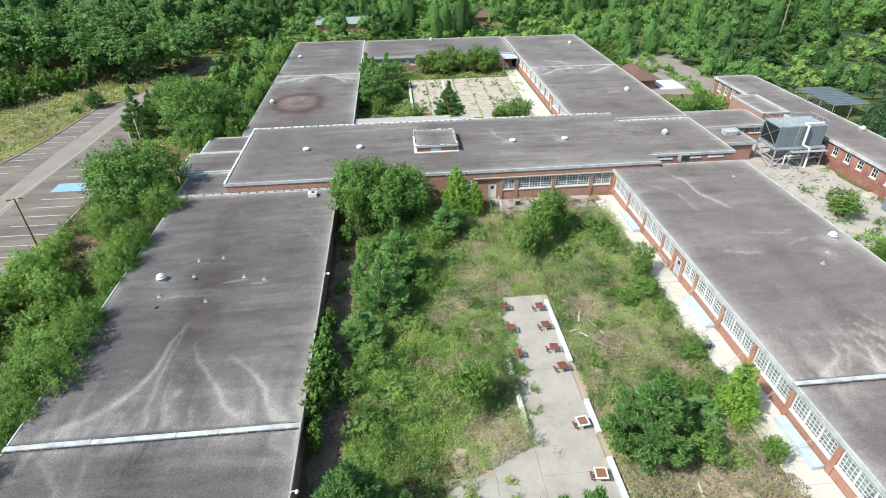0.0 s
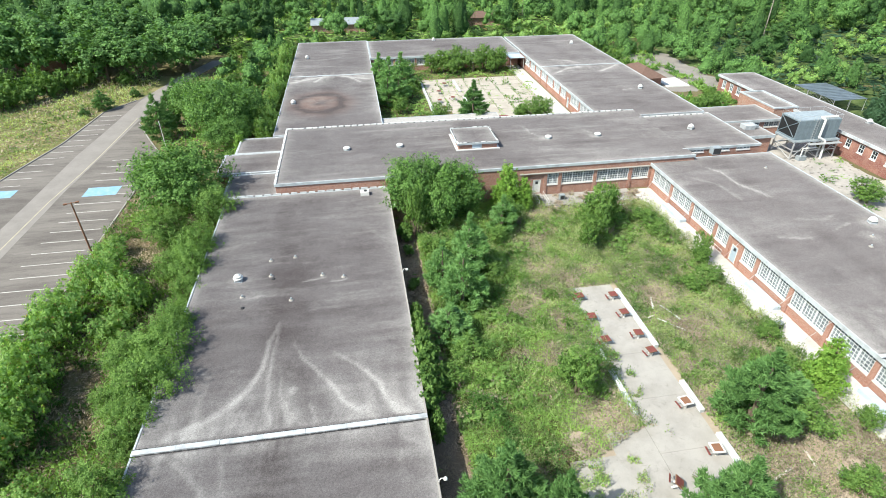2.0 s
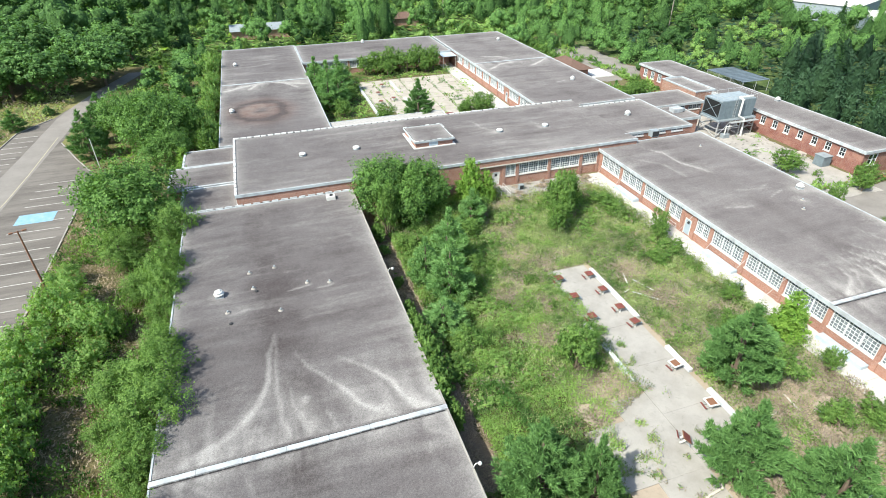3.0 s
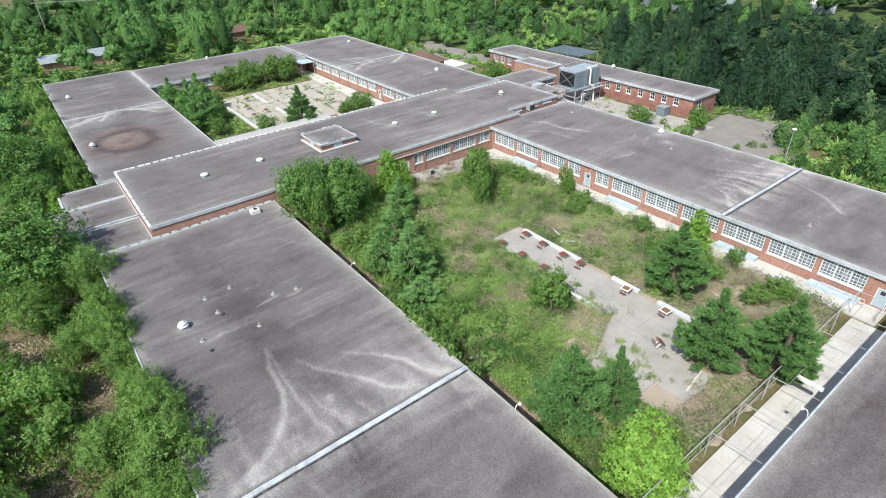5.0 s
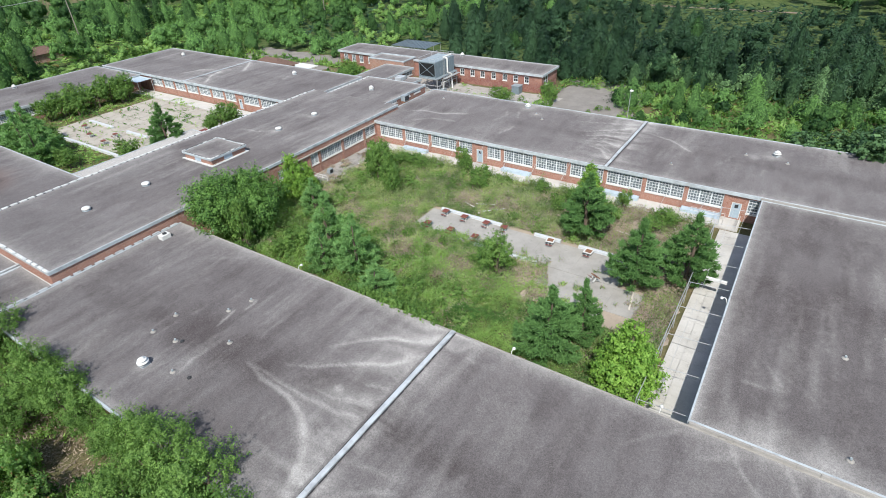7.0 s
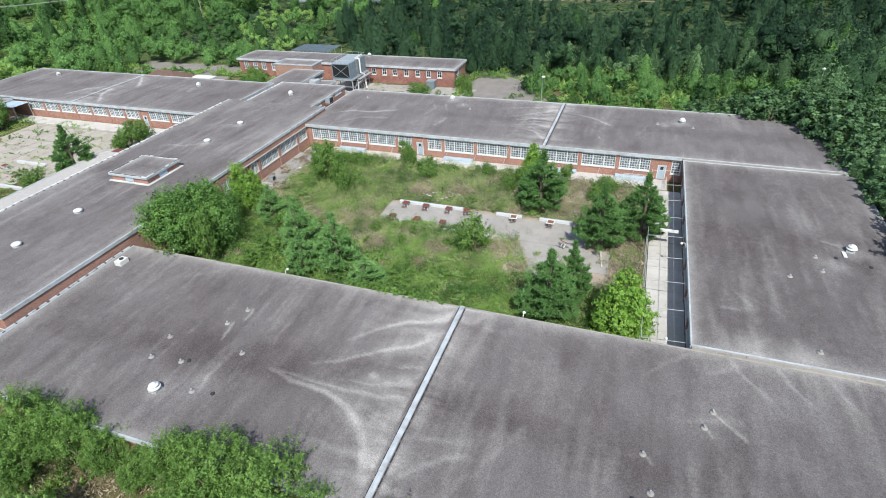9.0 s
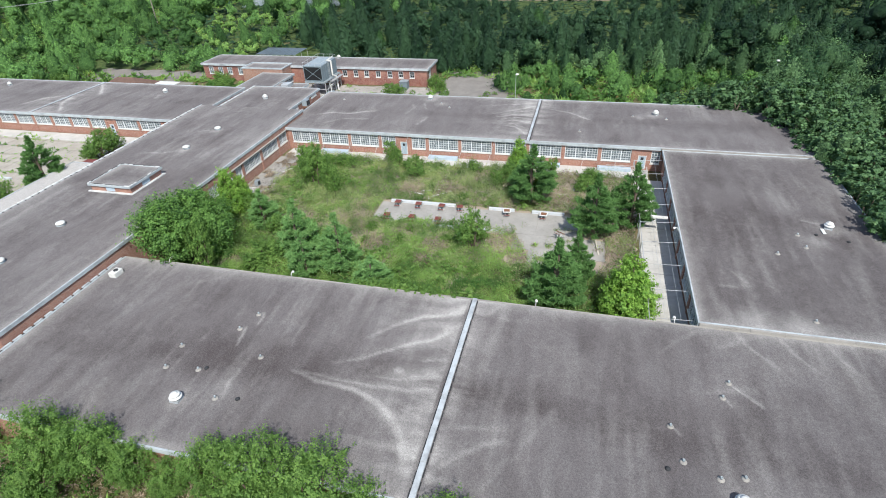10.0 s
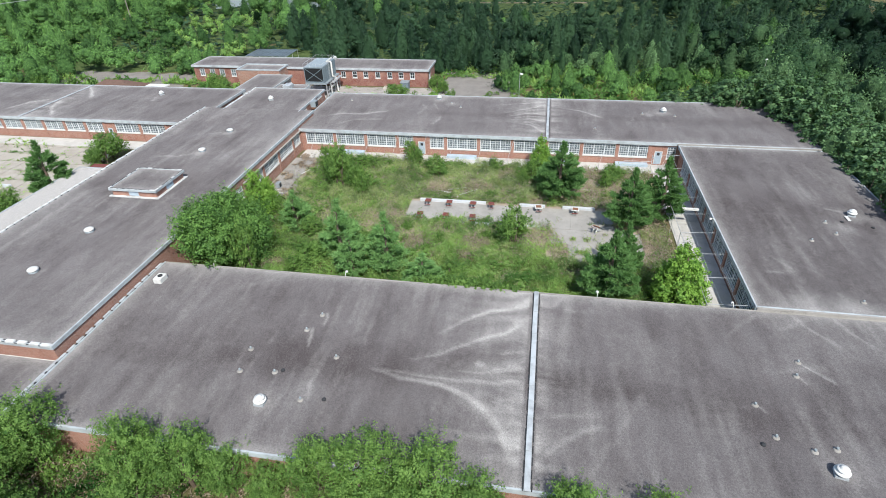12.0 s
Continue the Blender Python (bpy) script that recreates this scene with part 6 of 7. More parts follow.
thicket = plant("tree", "bush", 6.2, 3.4, 170, 18, 0.40, LEAF_BUSH, "light green thicket tree at the edge of the field", "tree", 18, "field edge thicket")
place(thicket, [(-88.5, 127.0, 0.9, 0.9), (-84.6, 132.6, 1.05, 1.0), (-92.5, 124.0, 0.8, 0.9), (-80.0, 139.0, 1.0, 0.9), (-77.6, 145.6, 0.75, 0.8), (-98.0, 128.0, 1.0, 1.1), (-90.0, 136.0, 1.2, 1.0), (-103.0, 122.0, 1.0, 1.0), (-97.0, 138.0, 1.2, 1.1), (-68.0, 143.8, 0.6, 0.7), (-86.8, 129.6, 1.0, 0.9), (-82.2, 136.0, 1.05, 0.9), (-78.2, 142.2, 0.95, 0.9), (-94.6, 127.6, 1.05, 1.0), (-85.6, 139.6, 1.2, 1.0)], rs)
woodlot = plant("tree", "bush", 8.5, 3.4, 110, 18, 0.42, LEAF_BUSH, "leafy roadside tree at the edge of the woods", "tree", 12, "wood edge trees")
edge = [(-29.6 + rs.uniform(-0.7, 0.4), 96 + 2.5 * k + rs.uniform(-0.8, 0.8), rs.uniform(0.5, 0.8), rs.uniform(0.6, 0.85)) for k in range(30)]
edge += [(rs.uniform(-46, -35), rs.uniform(114, 172), rs.uniform(0.5, 0.85), rs.uniform(0.8, 1.2)) for k in range(20)]
edge += [(rs.uniform(-29, 50), rs.uniform(168, 178), rs.uniform(0.4, 0.75), rs.uniform(0.6, 0.9)) for k in range(20)]
edge += [(54.2 + rs.uniform(0, 3), 131 + 4 * k, rs.uniform(0.5, 0.85), rs.uniform(0.7, 1.0)) for k in range(9)]
place(woodlot, edge, rs)


weed = plant("weed_clump", "bush", 1.5, 1.2, 60, 14, 0.13, LEAF_VINE, "low weedy green clump in the courtyard", "weeds", 14, "weed clumps")
spots = []
while len(spots) < 36:
    x, y = rs.uniform(-4.8, 27, 1)[0], rs.uniform(30, 67, 1)[0]
    if not (3 < x < 15.6 and 15 < y < 47.5) and fractal(np.array([x / 7]), np.array([y / 7]), 19)[0] > 0.46:
        spots.append((x, y, rs.uniform(0.6, 1.5), rs.uniform(0.6, 1.5)))
spots += [(rs.uniform(-6.4, 1.0), rs.uniform(27, 63), rs.uniform(0.7, 1.15), rs.uniform(0.9, 1.5)) for k in range(14)]
while len(spots) < 74:
    x, y = rs.uniform(6, 27, 1)[0], rs.uniform(14, 66, 1)[0]
    if not (6 < x < 15.6 and 15 < y < 47.5):
        spots.append((x, y, rs.uniform(0.5, 1.1), rs.uniform(0.5, 1.1)))
place(weed, spots, rs)
tuft = plant("weed_clump", "bush", 1.3, 1.1, 60, 14, 0.13, LEAF_BUSH, "bright green leafy weed clump", "weeds", 15, "weed clumps")
spots = [(rs.uniform(-4.8, 8), rs.uniform(28, 62), rs.uniform(0.6, 1.4), rs.uniform(0.7, 1.5)) for k in range(22)]
spots += [(rs.uniform(52.5, 68), rs.uniform(33, 58), rs.uniform(0.6, 1.3), rs.uniform(0.7, 1.4)) for k in range(14)]
spots += [(rs.uniform(15.8, 27.4), rs.uniform(29, 65), rs.uniform(0.6, 1.3), rs.uniform(0.5, 1.1)) for k in range(20)]
spots += [(rs.uniform(25.8, 28.2), rs.uniform(13, 66), rs.uniform(0.5, 1.2), rs.uniform(0.4, 0.9)) for k in range(26)]
spots += [(rs.uniform(-6.0, 8.2), rs.uniform(28, 63), rs.uniform(0.7, 1.6), rs.uniform(0.6, 1.2)) for k in range(26)]
place(tuft, spots, rs)


straw = plant("grass_tuft", "bush", 1.1, 0.9, 60, 16, 0.12, LEAF_DRY, "tuft of tall half-dry grass in the courtyard", "grass", 16, "grass tufts", 0.4)
spots = []
while len(spots) < 22:
    x, y = rs.uniform(6, 27.2, 1)[0], rs.uniform(12.5, 66, 1)[0]
    if not (3 < x < 15.4 and 15 < y < 47.2):
        spots.append((x, y, rs.uniform(0.5, 1.4), rs.uniform(0.5, 1.5)))
place(straw, spots, rs)


def meadow(name, count, inside, size, tall, material, label, category, seed, flat=0.0):
    """Weeds and grasses as loose blades: inside(x, y) gives places within a plan and a density there."""
    r = np.random.RandomState(seed)
    x, y = inside(r, count)
    n = len(x)
    clump = 0.58 * lattice(x / 1.2, y / 1.2, seed) + 0.42 * fractal(x / 4.5, y / 4.5, seed + 3, 3)
    h = tall * (0.15 + 2.5 * np.clip(clump - 0.38, 0, 1)) * (0.55 + 0.9 * lattice(x / 0.45, y / 0.45, seed + 5)) * r.uniform(0.6, 1.25, n)
    a = r.uniform(0, math.tau, n)
    lean = r.normal(0, 0.45, (n, 2)) + flat * r.normal(0, 1, (n, 2))
    w = size * r.uniform(0.5, 1.3, n)
    z0 = h * r.uniform(0.04, 0.9, n) ** 0.7
    c = np.stack([x, y, z0], 1)
    side = np.stack([np.cos(a), np.sin(a), r.normal(0, 0.25, n)], 1) * w[:, None] * 0.5
    tip = c + np.stack([lean[:, 0] * size * 1.3, lean[:, 1] * size * 1.3, np.minimum(h * 0.5, size * 1.5)], 1)
    v = np.stack([c - side, c + side, tip], 1)
    tone = np.repeat(np.clip(3.4 * (fractal(x / 2.8, y / 2.8, seed + 8, 4) - 0.5) + 1.0 * fractal(x / 0.7, y / 0.7, seed + 9, 2), -0.35, 1.25), 3)
    me = from_arrays(name, v.reshape(-1, 3), np.arange(n * 3).reshape(-1, 3), tone=tone)
    return tagged(part(name, me, material), label, category, kind="stuff")


def court_area(r, n):
    x, y = r.uniform(-9.2, 29.2, n), r.uniform(11.8, 69.3, n)
    on_slab = ((x > 9.2) & (x < 15.0) & (y > 18.5) & (y < 46.8)) | ((x > 1.6) & (x < 9.2) & (y > 15.5) & (y < 26.9 - 0.45 * (9 - x)))
    rough = fractal(x / 1.6, y / 1.6, 5)
    spill = ((rough > 0.68) & (x < 10.8)) | ((x < 8.9 + 2.6 * rough) & (y > 34.5))
    off_walk = x < 27.0 + 2.4 * fractal(x / 3, y / 3, 6)
    landing = (x > 13) & (y > 65.5)
    trench = (x < -7.2 + 0.9 * fractal(x / 2, y / 2, 9)) & (fractal(x, y, 8) > 0.25) & (y > 22)
    keep = (~on_slab | spill) & off_walk & ~landing & ~trench & (fractal(x / 3, y / 3, 66) > 0.18)
    return x[keep], y[keep]


BARE = ((7.6, 56.6, 2.6), (5.6, 46.0, 2.6), (0.2, 42.0, 1.8), (5.4, 28.9, 2.0), (12.0, 15.6, 3.0), (27.2, 21.4, 3.0), (4.3, 15.6, 2.6), (-1.6, 21.0, 1.6), (15.8, 28.5, 1.4), (11.0, 65.4, 2.4),
        (15.0, 13.0, 2.6), (12.4, 50.2, 1.6), (18.6, 43.6, 2.2), (19.4, 38.6, 2.6), (21.6, 22.4, 3.6), (24.6, 28.2, 2.4), (9.6, 48.2, 2.0), (4.6, 36.0, 2.0), (6.2, 50.6, 2.2), (3.2, 44.0, 2.0), (6.6, 41.6, 1.6), (1.0, 36.6, 1.6), (16.6, 33.0, 1.6), (25.0, 33.6, 1.6), (7.0, 29.6, 1.8), (6.2, 26.6, 2.4), (2.6, 25.2, 2.0), (-3.4, 60.0, 1.6), (10.6, 59.6, 2.0), (20.0, 16.6, 2.6))


def bare(x, y):
    """How far the weeds have died back at a place, 0 to 1."""
    f = np.zeros(len(x))
    wx, wy = x + 2.4 * (fractal(x / 2.5, y / 2.5, 57) - 0.5), y + 2.4 * (fractal(x / 2.5, y / 2.5, 58) - 0.5)
    for cx, cy, cr in BARE:
        f = np.maximum(f, np.exp(-(((wx - cx) ** 2 + (wy - cy) ** 2) / cr ** 2) ** 2))
    return f


def west_part(r, n):
    x, y = court_area(r, n)
    k = r.uniform(0, 1, len(x)) < np.clip(1.15 - (x + 9) / 26 - np.clip((26 - y) / 20, 0, 0.6), 0.08, 1) * (1 - 0.8 * bare(x, y))
    return x[k], y[k]


def east_part(r, n):
    x, y = court_area(r, n)
    k = r.uniform(0, 1, len(x)) < np.clip((x + 9) / 22 + np.clip((26 - y) / 14, 0, 0.7), 0.06, 1) * np.where((y < 29) & (x > 2), 0.5, 1.0) * (1 - 0.7 * bare(x, y))
    return x[k], y[k]


def dead_part(r, n):
    x, y = court_area(r, n)
    k = r.uniform(0, 1, len(x)) < 0.75 * bare(x, y) + np.clip(3.0 * (fractal(x / 4, y / 4, 51) - 0.52), 0, 1) + np.clip((27 - y) / 16, 0, 0.6) * (x > 3)
    return x[k], y[k]


def belt_area(r, n):
    x, y = r.uniform(-48.2, -32.2, n), r.uniform(14, 82, n)
    k = fractal(x / 4, y / 4, 15) > 0.45
    return x[k], y[k]


def east_area(r, n):
    x, y = r.uniform(51.5, 90, n), r.uniform(-16, 54, n)
    k = ~((x > 58) & (x < 78) & (y > 36) & (y < 52)) & (fractal(x / 4, y / 4, 25) > 0.3)
    return x[k], y[k]


def lot_area(r, n):
    x, y = r.uniform(52.5, 70, n), r.uniform(92, 170, n)
    k = ~((x > 52) & (x < 67) & (y > 111) & (y < 134)) & (fractal(x / 4, y / 4, 35) > 0.42)
    return x[k], y[k]


def field_area(r, n):
    x, y = r.uniform(-118, -60, n), r.uniform(60, 150, n)
    k = x < lot_edge(y) - 0.3 - 0.8 * fractal(x, y, 37)
    return x[k], y[k]


def far_court_area(r, n):
    x, y = r.uniform(-9, 30, n), r.uniform(100.6, 145, n)
    k = (x < 2.4) | (y > 136) | (fractal(x / 1.2, y / 1.2, 45) > 0.66) | (np.abs((x - 3.4) % 3.4) < 0.25)
    return x[k], y[k]


meadow("vines", 760000, west_part, 0.095, 1.5, LEAF_VINE, "thick green creepers and weeds covering the courtyard", "weeds", 21, 0.8)
meadow("dry_grass", 430000, east_part, 0.092, 1.7, LEAF_DRY, "tall half-dry grass and weeds in the courtyard", "grass", 22, 0.7)
meadow("dead_brush", 280000, dead_part, 0.085, 1.1, LEAF_DEAD, "patches of brown dead brush among the weeds", "brush", 28, 1.1)
def landing_area(r, n):
    x, y = r.uniform(13.5, 28.5, n), r.uniform(64.6, 69.8, n)
    k = fractal(x / 1.4, y / 1.4, 83) > 0.55
    return x[k], y[k]


meadow("dead_brush", 9000, landing_area, 0.16, 0.45, LEAF_DEAD, "dead twigs and litter on the broken landing", "brush", 29, 1.2)
def north_belt_area(r, n):
    x, y = r.uniform(-48.2, -29.5, n), r.uniform(82, 172, n)
    k = fractal(x / 4, y / 4, 15) > 0.42
    return x[k], y[k]


def trench_area(r, n):
    return r.uniform(-9.3, -6.4, n), r.uniform(22, 69, n)


meadow("dead_brush", 15000, trench_area, 0.11, 0.35, LEAF_DEAD, "dry leaves and twigs on the shaded strip", "brush", 33, 1.2)


def litter_area(r, n):
    return r.uniform(-48.2, -32.2, n), r.uniform(16, 82, n)


meadow("dead_brush", 34000, litter_area, 0.13, 0.7, LEAF_DEAD, "dead grass and twigs on the ground of the wild belt", "brush", 31, 1.0)
meadow("undergrowth", 14000, north_belt_area, 0.4, 1.2, LEAF_VINE, "tangled undergrowth beside the back wing", "undergrowth", 30, 0.4)
meadow("undergrowth", 62000, belt_area, 0.19, 1.5, LEAF_BUSH, "tangled undergrowth in the belt beside the school", "undergrowth", 23, 0.4)
meadow("undergrowth", 28000, east_area, 0.5, 1.3, LEAF_VINE, "tangled undergrowth behind the school", "undergrowth", 24, 0.4)
meadow("undergrowth", 26000, lot_area, 0.5, 1.2, LEAF_VINE, "tangled undergrowth round the shed", "undergrowth", 25, 0.4)
meadow("dead_brush", 16000, field_area, 0.34, 0.7, LEAF_DEAD, "dry straw among the field grass", "grass", 34, 0.6)
meadow("field_grass", 36000, field_area, 0.36, 0.9, LEAF_DRY, "short dry field grass", "grass", 26)
meadow("weeds", 9000, yard_weeds, 0.26, 0.6, LEAF_VINE, "weeds breaking through the service yard", "weeds", 32, 0.6)
meadow("weeds", 22000, far_court_area, 0.36, 0.7, LEAF_VINE, "weeds in the back courtyard", "weeds", 27, 0.3)


def unit_lump():
    """A coarse round form of 32 faces."""
    v = [(1, 0, 0), (-1, 0, 0), (0, 1, 0), (0, -1, 0), (0, 0, 1), (0, 0, -1)]
    f = [(0, 2, 4), (2, 1, 4), (1, 3, 4), (3, 0, 4), (2, 0, 5), (1, 2, 5), (3, 1, 5), (0, 3, 5)]
    mids, out = {}, []

    def mid(a, b):
        key = (min(a, b), max(a, b))
        if key not in mids:
            p = Vector(v[a]) + Vector(v[b])
            v.append(tuple(p.normalized()))
            mids[key] = len(v) - 1
        return mids[key]

    for a, b, c in f:
        ab, bc, ca = mid(a, b), mid(b, c), mid(c, a)
        out += [(a, ab, ca), (b, bc, ab), (c, ca, bc), (ab, bc, ca)]
    return np.array(v, float), np.array(out)


LUMP_V, LUMP_F = unit_lump()


def far_core(kind, H, R, lobes, r):
    """The matted inside of a distant crown: overlapping rough lumps, or a ragged cone."""
    if kind == "pine":
        nr, ns = 6, 9
        h = np.linspace(0.04, 0.97, nr)
        az = np.arange(ns) * math.tau / ns
        rad = 0.62 * R * (1 - h ** 1.7) ** 0.8 * (0.6 + 0.4 * np.minimum(1, h / 0.2))
        rr = rad[:, None] * r.uniform(0.55, 1.2, (nr, ns))
        z = (H * (0.06 + 0.9 * h))[:, None] + r.uniform(-0.05, 0.05, (nr, ns)) * H
        v = np.stack([rr * np.cos(az), rr * np.sin(az), z], -1).reshape(-1, 3)
        i = np.arange(nr * ns).reshape(nr, ns)
        a, b, c, d = i[:-1], np.roll(i[:-1], -1, 1), np.roll(i[1:], -1, 1), i[1:]
        f = np.concatenate([np.stack([a, b, c], -1).reshape(-1, 3), np.stack([a, c, d], -1).reshape(-1, 3)])
        return v, f
    lc, lr, tall = lobes
    vs, fs = [], []
    for k in range(len(lr)):
        vs.append(lc[k] + LUMP_V * (lr[k] * r.uniform(0.50, 0.92, (len(LUMP_V), 1))) * tall)
        fs.append(LUMP_F + k * len(LUMP_V))
    return np.concatenate(vs), np.concatenate(fs)


def far_crown(kind, H, R, n, r):
    """Outer leaves of a distant crown, facing outwards: lobed, conical, or draped with creeper."""
    if kind == "pine":
        h = r.uniform(0, 1, n) ** 0.85
        az = r.uniform(0, math.tau, n)
        a, b = r.uniform(0, math.tau, 2)
        ring = 1 + 0.2 * np.sin(az * 3 + h * 11 + a) + 0.16 * np.sin(h * 44 + b) + 0.1 * np.sin(az * 7 + h * 23)
        rad = R * (1 - h ** 1.7) ** 0.8 * (0.6 + 0.4 * np.minimum(1, h / 0.2)) * ring * r.uniform(0.7, 1.05, n)
        p = np.stack([rad * np.cos(az), rad * np.sin(az), H * (0.06 + 0.94 * h) - 0.1 * rad], 1)
        o = np.stack([np.cos(az), np.sin(az), 0.3 + 0.5 * h], 1)
        return p, o, 0.5 + 0.35 * np.sin(h * 44 + b) * np.sin(az * 3 + a), far_core(kind, H, R, None, r)
    m = r.randint(8, 13) if n > 160 else 4
    d = r.normal(0, 1, (m, 3))
    d[:, 2] = np.abs(d[:, 2]) * 1.1 - 0.45
    d /= np.linalg.norm(d, axis=1, keepdims=True)
    lc = d * r.uniform(0.35, 0.78, (m, 1)) * np.array([R, R, H * 0.46]) + np.array([0, 0, H * (0.44 if kind == "drape" else 0.5)])
    lr = R * r.uniform(0.28, 0.5, m)
    lc[0], lr[0] = (0, 0, H * 0.72), R * 0.42
    tall = np.array([1, 1, 1.5 if kind == "drape" else r.uniform(0.8, 1.2)])
    k = r.choice(m, n * 2, p=lr ** 2 / (lr ** 2).sum())
    o = r.normal(0, 1, (n * 2, 3))
    o[:, 2] += 0.35
    o /= np.linalg.norm(o, axis=1, keepdims=True)
    p = lc[k] + o * (lr[k] * (r.uniform(0.80, 1.10, n * 2) + 0.25 * (r.uniform(0, 1, n * 2) < 0.2)))[:, None] * tall
    q = (p[:, None, :] - lc[None]) / tall
    own = (np.linalg.norm(q, axis=2) < 0.86 * lr[None]).sum(1)
    own -= np.linalg.norm((p - lc[k]) / tall, axis=1) < 0.86 * lr[k]
    keep = np.flatnonzero((own <= 0) & (p[:, 2] > 0.1))[:n]
    return p[keep], o[keep], r.uniform(0.15, 0.85, m)[k[keep]], far_core(kind, H, R, (lc, lr, tall), r)


def woods(name, spots, label, seed, n=360, leaf=0.43, material=None, kinds=("oak", "oak", "pine")):
    """Far woodland: many crowns of loose leaves in one mesh. spots: x, y, height, radius, tone."""
    r = np.random.RandomState(seed)
    material = material or LEAF_WOODS
    vs, ts, cv, cf, ct_ = [], [], [], [], []
    base = 0
    for x, y, h, rad, tone in spots:
        kind = kinds[r.randint(len(kinds))]
        needles = kind == "pine"
        p, out, tn, (kv, kf) = far_crown(kind, h, rad, int((1.35 if needles else 1.0) * n * min(1.6, max(0.45, rad * h / 27))), r)
        tri = tri_leaves(p, out, leaf * (1.25 if needles else 1.0), r, 0.1, 0.42 if needles else 0.8, 0.6)
        at = np.array([x, y, 0])
        vs.append(tri.reshape(-1, 3) + at)
        ts.append(np.repeat(np.clip(tn * 0.5 + tone, -0.2, 1.4), 3))
        cv.append(kv + at)
        cf.append(kf + base)
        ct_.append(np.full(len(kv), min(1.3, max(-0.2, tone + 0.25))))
        base += len(kv)
    leaves = np.concatenate(vs)
    faces = np.concatenate([np.concatenate(cf), np.arange(len(leaves)).reshape(-1, 3) + base])
    me = from_arrays(name, np.concatenate(cv + [leaves]), faces, tone=np.concatenate(ct_ + ts))
    ob = part(name, me, material)
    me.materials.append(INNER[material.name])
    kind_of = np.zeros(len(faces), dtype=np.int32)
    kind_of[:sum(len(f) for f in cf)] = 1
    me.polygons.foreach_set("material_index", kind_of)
    return tagged(ob, label, "woodland", kind="stuff")


def scatter(x0, x1, y0, y1, step, hts, rads, tones, keep, seed):
    r = np.random.RandomState(seed)
    out = []
    for gx in np.arange(x0, x1, step):
        for gy in np.arange(y0, y1, step):
            x, y = gx + r.uniform(-0.5, 0.5) * step, gy + r.uniform(-0.5, 0.5) * step
            if keep(x, y):
                f = r.uniform(0.55, 1.0) if r.uniform() < 0.7 else r.uniform(1.0, 1.35)
                f *= 0.7 + 0.6 * fractal(np.array([x / 30]), np.array([y / 30]), 55)[0]
                out.append((x, y, r.uniform(*hts) * f, r.uniform(*rads) * (0.45 + 0.55 * f), r.uniform(*tones)))
    return out


CLEARINGS = [(188, 72, 11), (168, 43, 9), (187, 42, 11), (176, 56, 10), (172, 24, 9), (185, 20, 9), (196, 26, 13), (155, 28, 7), (147, 13, 6), (152, -4, 6), (113, 128, 8), (98, 150, 8), (72, 158, 6), (140, 160, 7)]


def open_ground(x, y):
    """False within the clearings and thin spots of the woods."""
    if 160 < x < 215 and 108 < y < 178 and x + y > 292:
        return False
    if any((x - a) ** 2 + (y - b) ** 2 < c * c for a, b, c in CLEARINGS):
        return False
    return x > 84 and y < 112 or fractal(np.array([x / 24]), np.array([y / 24]), 91)[0] < 0.61


north = scatter(-58, 185, 180, 244, 6.9, (7, 13), (2.3, 4.4), (-0.5, 1.3), lambda x, y: open_ground(x, y) and not (abs(x + 16) < 10 and abs(y - 199) < 8) and not (abs(x - 33) < 9 and abs(y - 203) < 7), 31)
woods("woodland", north, "dense green mixed woodland behind the school", 41)
def thin(x, y):
    return fractal(np.array([x / 24]), np.array([y / 24]), 91)[0] > 0.56


FLOOR_GREEN = Mat("woodland_floor", 0.95, 0, 0.1)
FLOOR_GREEN.colour(FLOOR_GREEN.mix(FLOOR_GREEN.span(FLOOR_GREEN.noise(0.4, 7, 0.75), 0.38, 0.62), (0.035, 0.065, 0.02), (0.115, 0.15, 0.055)))
FLOOR_GREEN.bump(FLOOR_GREEN.noise(2.0, 6, 0.75), 1.0, 0.3)
sheet("woodland_floor", 77, 250, 113, 172, 0.008, FLOOR_GREEN.m, "green overgrown woodland floor", "ground", wobble=4.0, seed=71)
sheet("woodland_floor", -165, 250, 172.2, 300, 0.008, FLOOR_GREEN.m, "green overgrown woodland floor", "ground", wobble=4.0, seed=72)
sheet("woodland_floor", 85, 250, -80, 112.8, 0.008, FLOOR_GREEN.m, "green overgrown woodland floor", "ground", wobble=4.0, seed=73)
scrub = scatter(-58, 185, 172, 242, 4.9, (1.4, 3.6), (1.6, 3.0), (0.2, 1.3), lambda x, y: thin(x, y) and not (abs(x + 16) < 10 and abs(y - 199) < 8), 52)
scrub += scatter(76, 185, 114, 172, 4.9, (1.4, 3.6), (1.6, 3.0), (0.2, 1.3), lambda x, y: thin(x, y) and not (158 < x < 212 and y < 176), 53)
woods("scrub", scrub, "light green scrub filling gaps in the woods", 54, 180, 0.36, LEAF_VINE, ("oak",))
rim = scatter(-150, 250, 245, 290, 10.5, (10, 15), (5.0, 7.0), (-0.1, 0.5), lambda x, y: True, 48)
rim += scatter(186, 250, -70, 245, 10.5, (9, 14), (5.0, 7.0), (-0.15, 0.5), open_ground, 49)
rim += scatter(-165, -60, 176, 246, 10.0, (12, 17), (5.0, 7.5), (-0.2, 0.5), lambda x, y: True, 50)
woods("woodland", rim, "tall green woods on the horizon", 47, 120, 0.75)
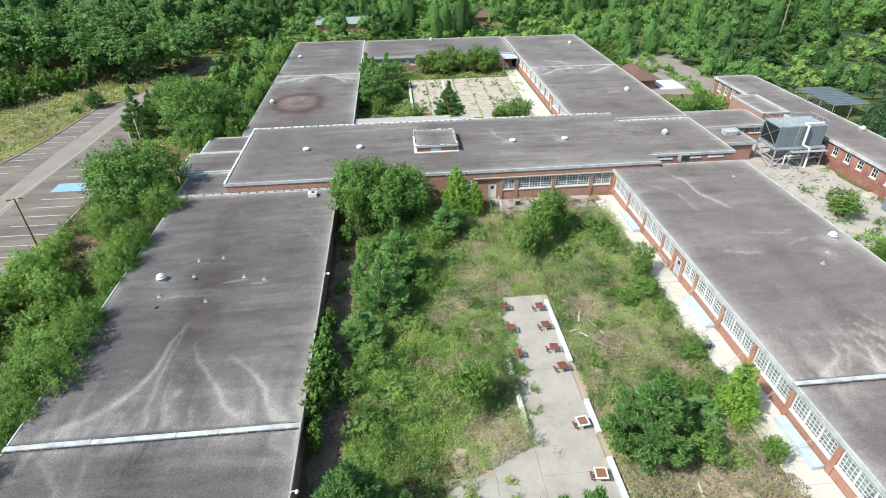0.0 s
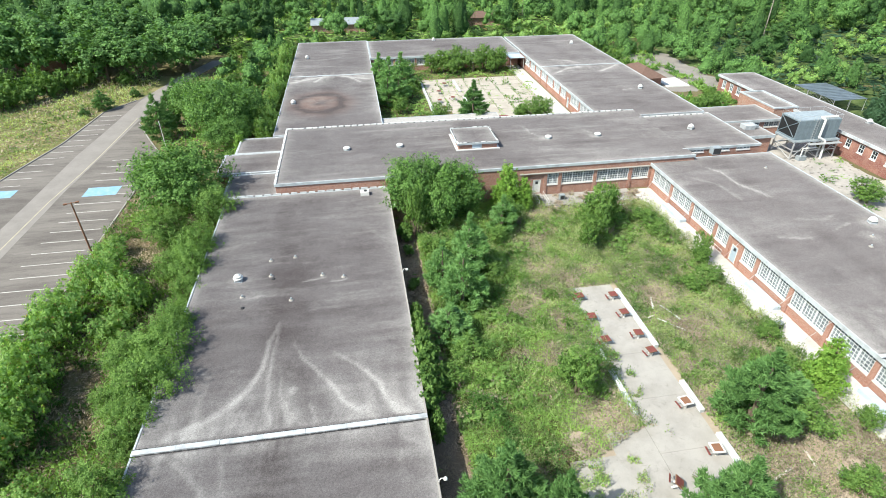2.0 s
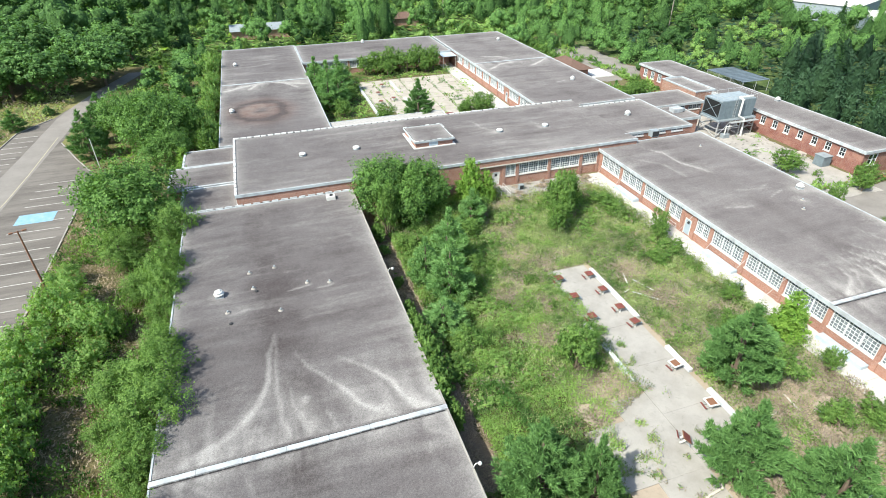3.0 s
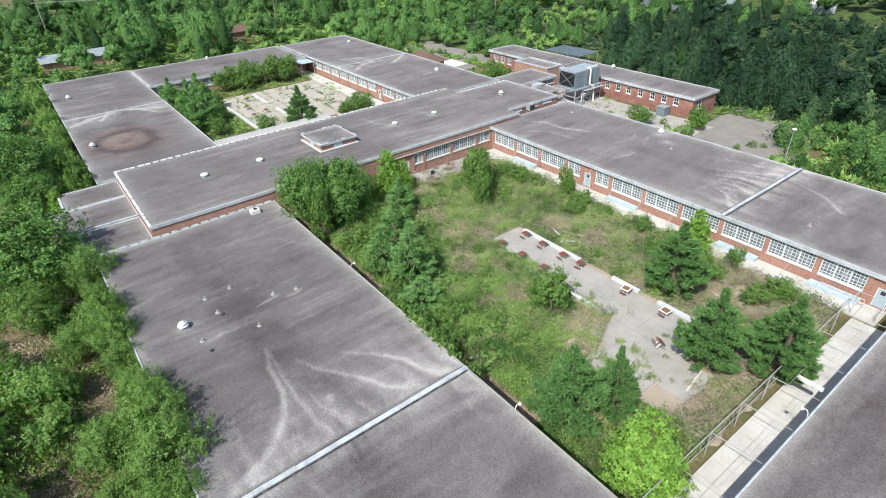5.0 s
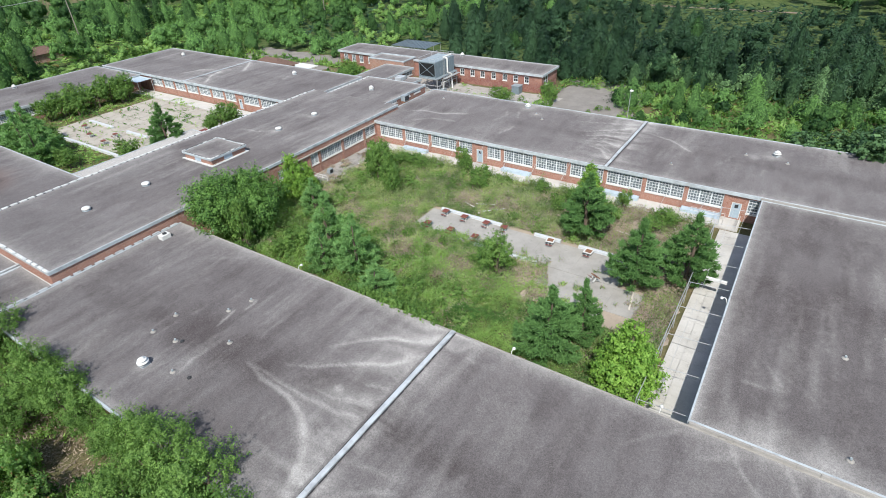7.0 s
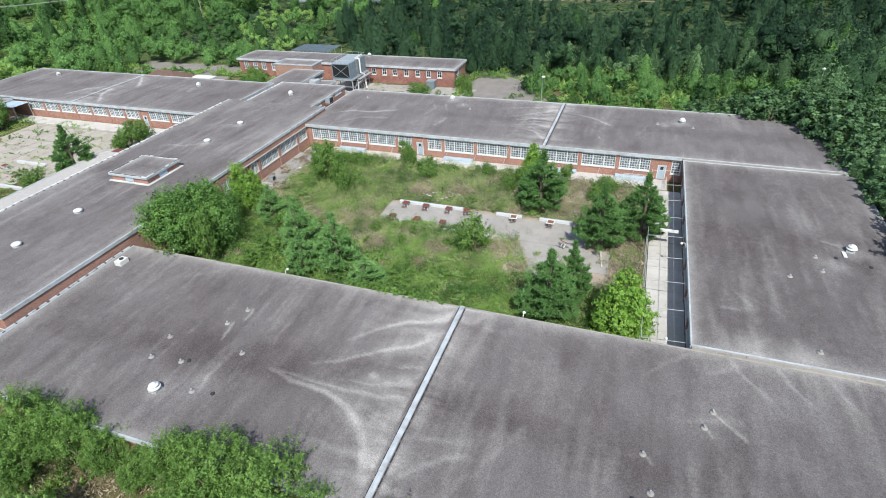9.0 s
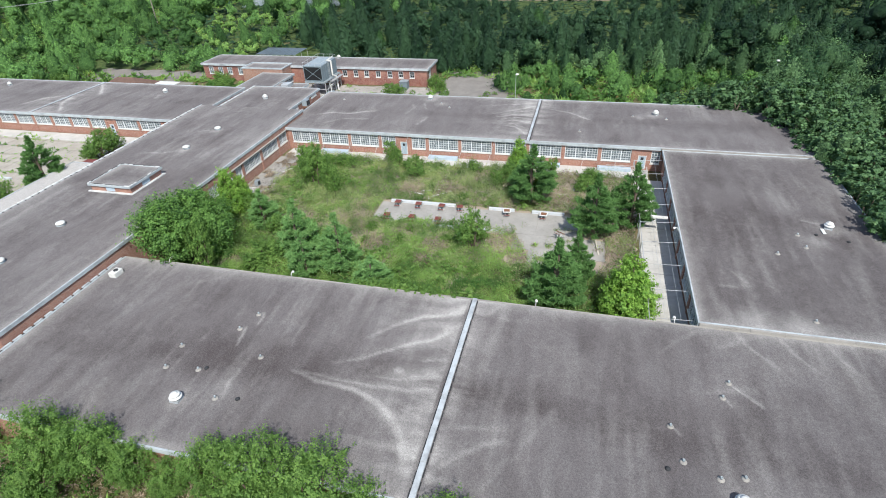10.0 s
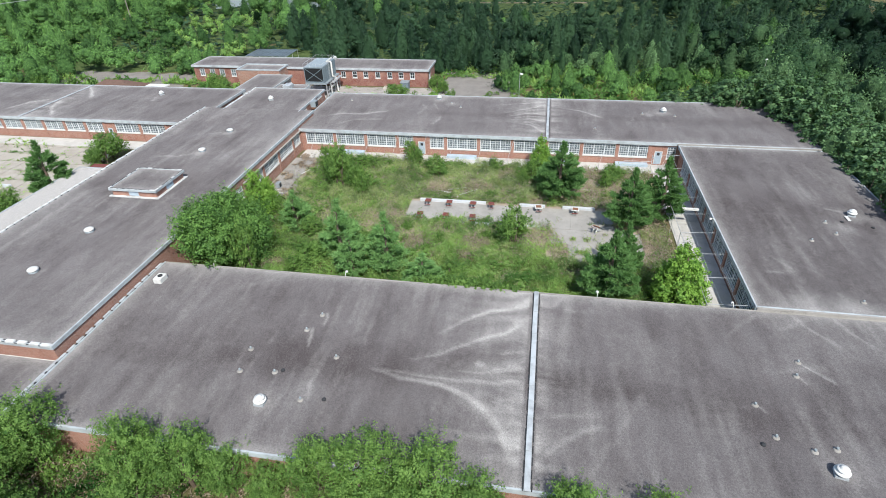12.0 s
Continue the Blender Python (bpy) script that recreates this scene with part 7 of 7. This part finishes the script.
east_w = scatter(54.5, 94, -30, 38, 4.5, (4.5, 9.5), (1.8, 3.3), (-0.5, 1.0), lambda x, y: x > 61.5 - y * 0.06 + 4 * fractal(np.array([y / 5]), np.array([0.5]), 3)[0], 34)
woods("woodland", [(x, y, h * (0.45 if x < 68 else 0.62), rad * 0.85, tone + 0.05) for x, y, h, rad, tone in east_w if x < 80], "light green young trees behind the school", 43, 760, 0.30, LEAF_WOODS, ("oak", "pine", "pine"))
woods("woodland", [w for w in east_w if w[0] >= 80], "dense dark young trees behind the school", 56, 640, 0.32, LEAF_KUDZU, ("oak", "pine", "pine"))
belt_w = scatter(-47.5, -31.0, 114, 178, 4.3, (3.5, 7.5), (1.8, 3.2), (0.0, 1.2), lambda x, y: x > -46 + (y - 114) * 0.12, 58)
woods("woodland", belt_w, "light green thicket beside the back wing", 59, 330, 0.36)
lot_w = scatter(54, 94, 116, 180, 5.2, (4, 8), (2.0, 3.8), (-0.1, 1.15), lambda x, y: not (53 < x < 75 and y < 148) and open_ground(x, y), 38)
lot_w += scatter(94, 185, 112, 180, 6.7, (6, 12), (2.2, 4.4), (-0.45, 1.25), open_ground, 40)
woods("woodland", lot_w, "light green young woodland round the shed", 46, 400, 0.40)
dark_w = scatter(82, 94, 38, 58, 4.6, (4, 8), (2.0, 3.2), (0.0, 0.6), lambda x, y: True, 39)
dark_w += scatter(86, 182, -70, 112, 6.5, (6.5, 11.5), (2.5, 4.2), (-0.5, 1.1), lambda x, y: not (84 < x < 102 and 92 < y < 115) and open_ground(x, y), 35)
dark_w = [(x, y, h * (0.5 if x > 116 and -12 < y < 92 else 1), rad * (0.75 if x > 116 and -12 < y < 92 else 1), tone) for x, y, h, rad, tone in dark_w]
tagged(part("lane", boxes((186.0, 188.4, 14, 64, -0.05, 0.045)), DIRT), "pale dirt lane through a clearing", "road", kind="structure")
mixed = random.Random(8)
# A random mix softens the north edge of the painted cloud shadow.
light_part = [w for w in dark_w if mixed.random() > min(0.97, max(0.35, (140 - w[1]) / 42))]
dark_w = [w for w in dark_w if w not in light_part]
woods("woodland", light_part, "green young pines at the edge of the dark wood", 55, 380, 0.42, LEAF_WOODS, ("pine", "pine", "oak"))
# The cloud's shade on these pines comes from the dark leaf colour.
woods("woodland", dark_w, "pine woodland east of the school, in cloud-shadow colours", 45, 340, 0.44, LEAF_SHADED_WOODS, ("pine", "pine", "pine", "oak"))
south_w = scatter(8, 104, -72, -17, 6.6, (9, 16), (4.4, 7.0), (-0.5, 0.5), lambda x, y: True, 37)
woods("woodland", [(x, y, h * 0.55, rad * 0.8, tone + 0.1) for x, y, h, rad, tone in south_w if y > -36], "creeper-covered trees crowding the south-east corner", 44, 620, 0.36, LEAF_KUDZU, ("drape",))
# Deep shade painted by dark leaf colour and a lowered tone.
woods("woodland", [(x, y, h, rad, tone - 0.3) for x, y, h, rad, tone in south_w if y <= -36], "tall trees behind the creeper mounds, coloured as in deep shade", 57, 420, 0.42, LEAF_SHADED_WOODS, ("oak", "drape"))
for x, y, c in CLEARINGS:
    sheet("clearing", x - c * 0.8, x + c * 0.8, y - c * 0.8, y + c * 0.8, 0.012 + 0.002 * (x % 7), FLOOR_GREEN.m, "rough grassy clearing among the trees", "clearing", wobble=2.5, seed=int(x))


def floor_n(r, n):
    return r.uniform(-120, 190, n), r.uniform(172, 262, n)


def floor_e(r, n):
    x, y = r.uniform(84, 195, n), r.uniform(-90, 176, n)
    k = ~((x < 99) & (y > 94) & (y < 114))
    return x[k], y[k]


meadow("undergrowth", 20000, floor_n, 1.2, 1.6, LEAF_VINE, "low green undergrowth under the woods", "undergrowth", 61, 0.9)
# Undergrowth takes the shadow-dark leaf colour too.
meadow("undergrowth", 14000, floor_e, 1.1, 1.6, LEAF_SHADED_WOODS, "low green undergrowth under the pines", "undergrowth", 62, 0.9)
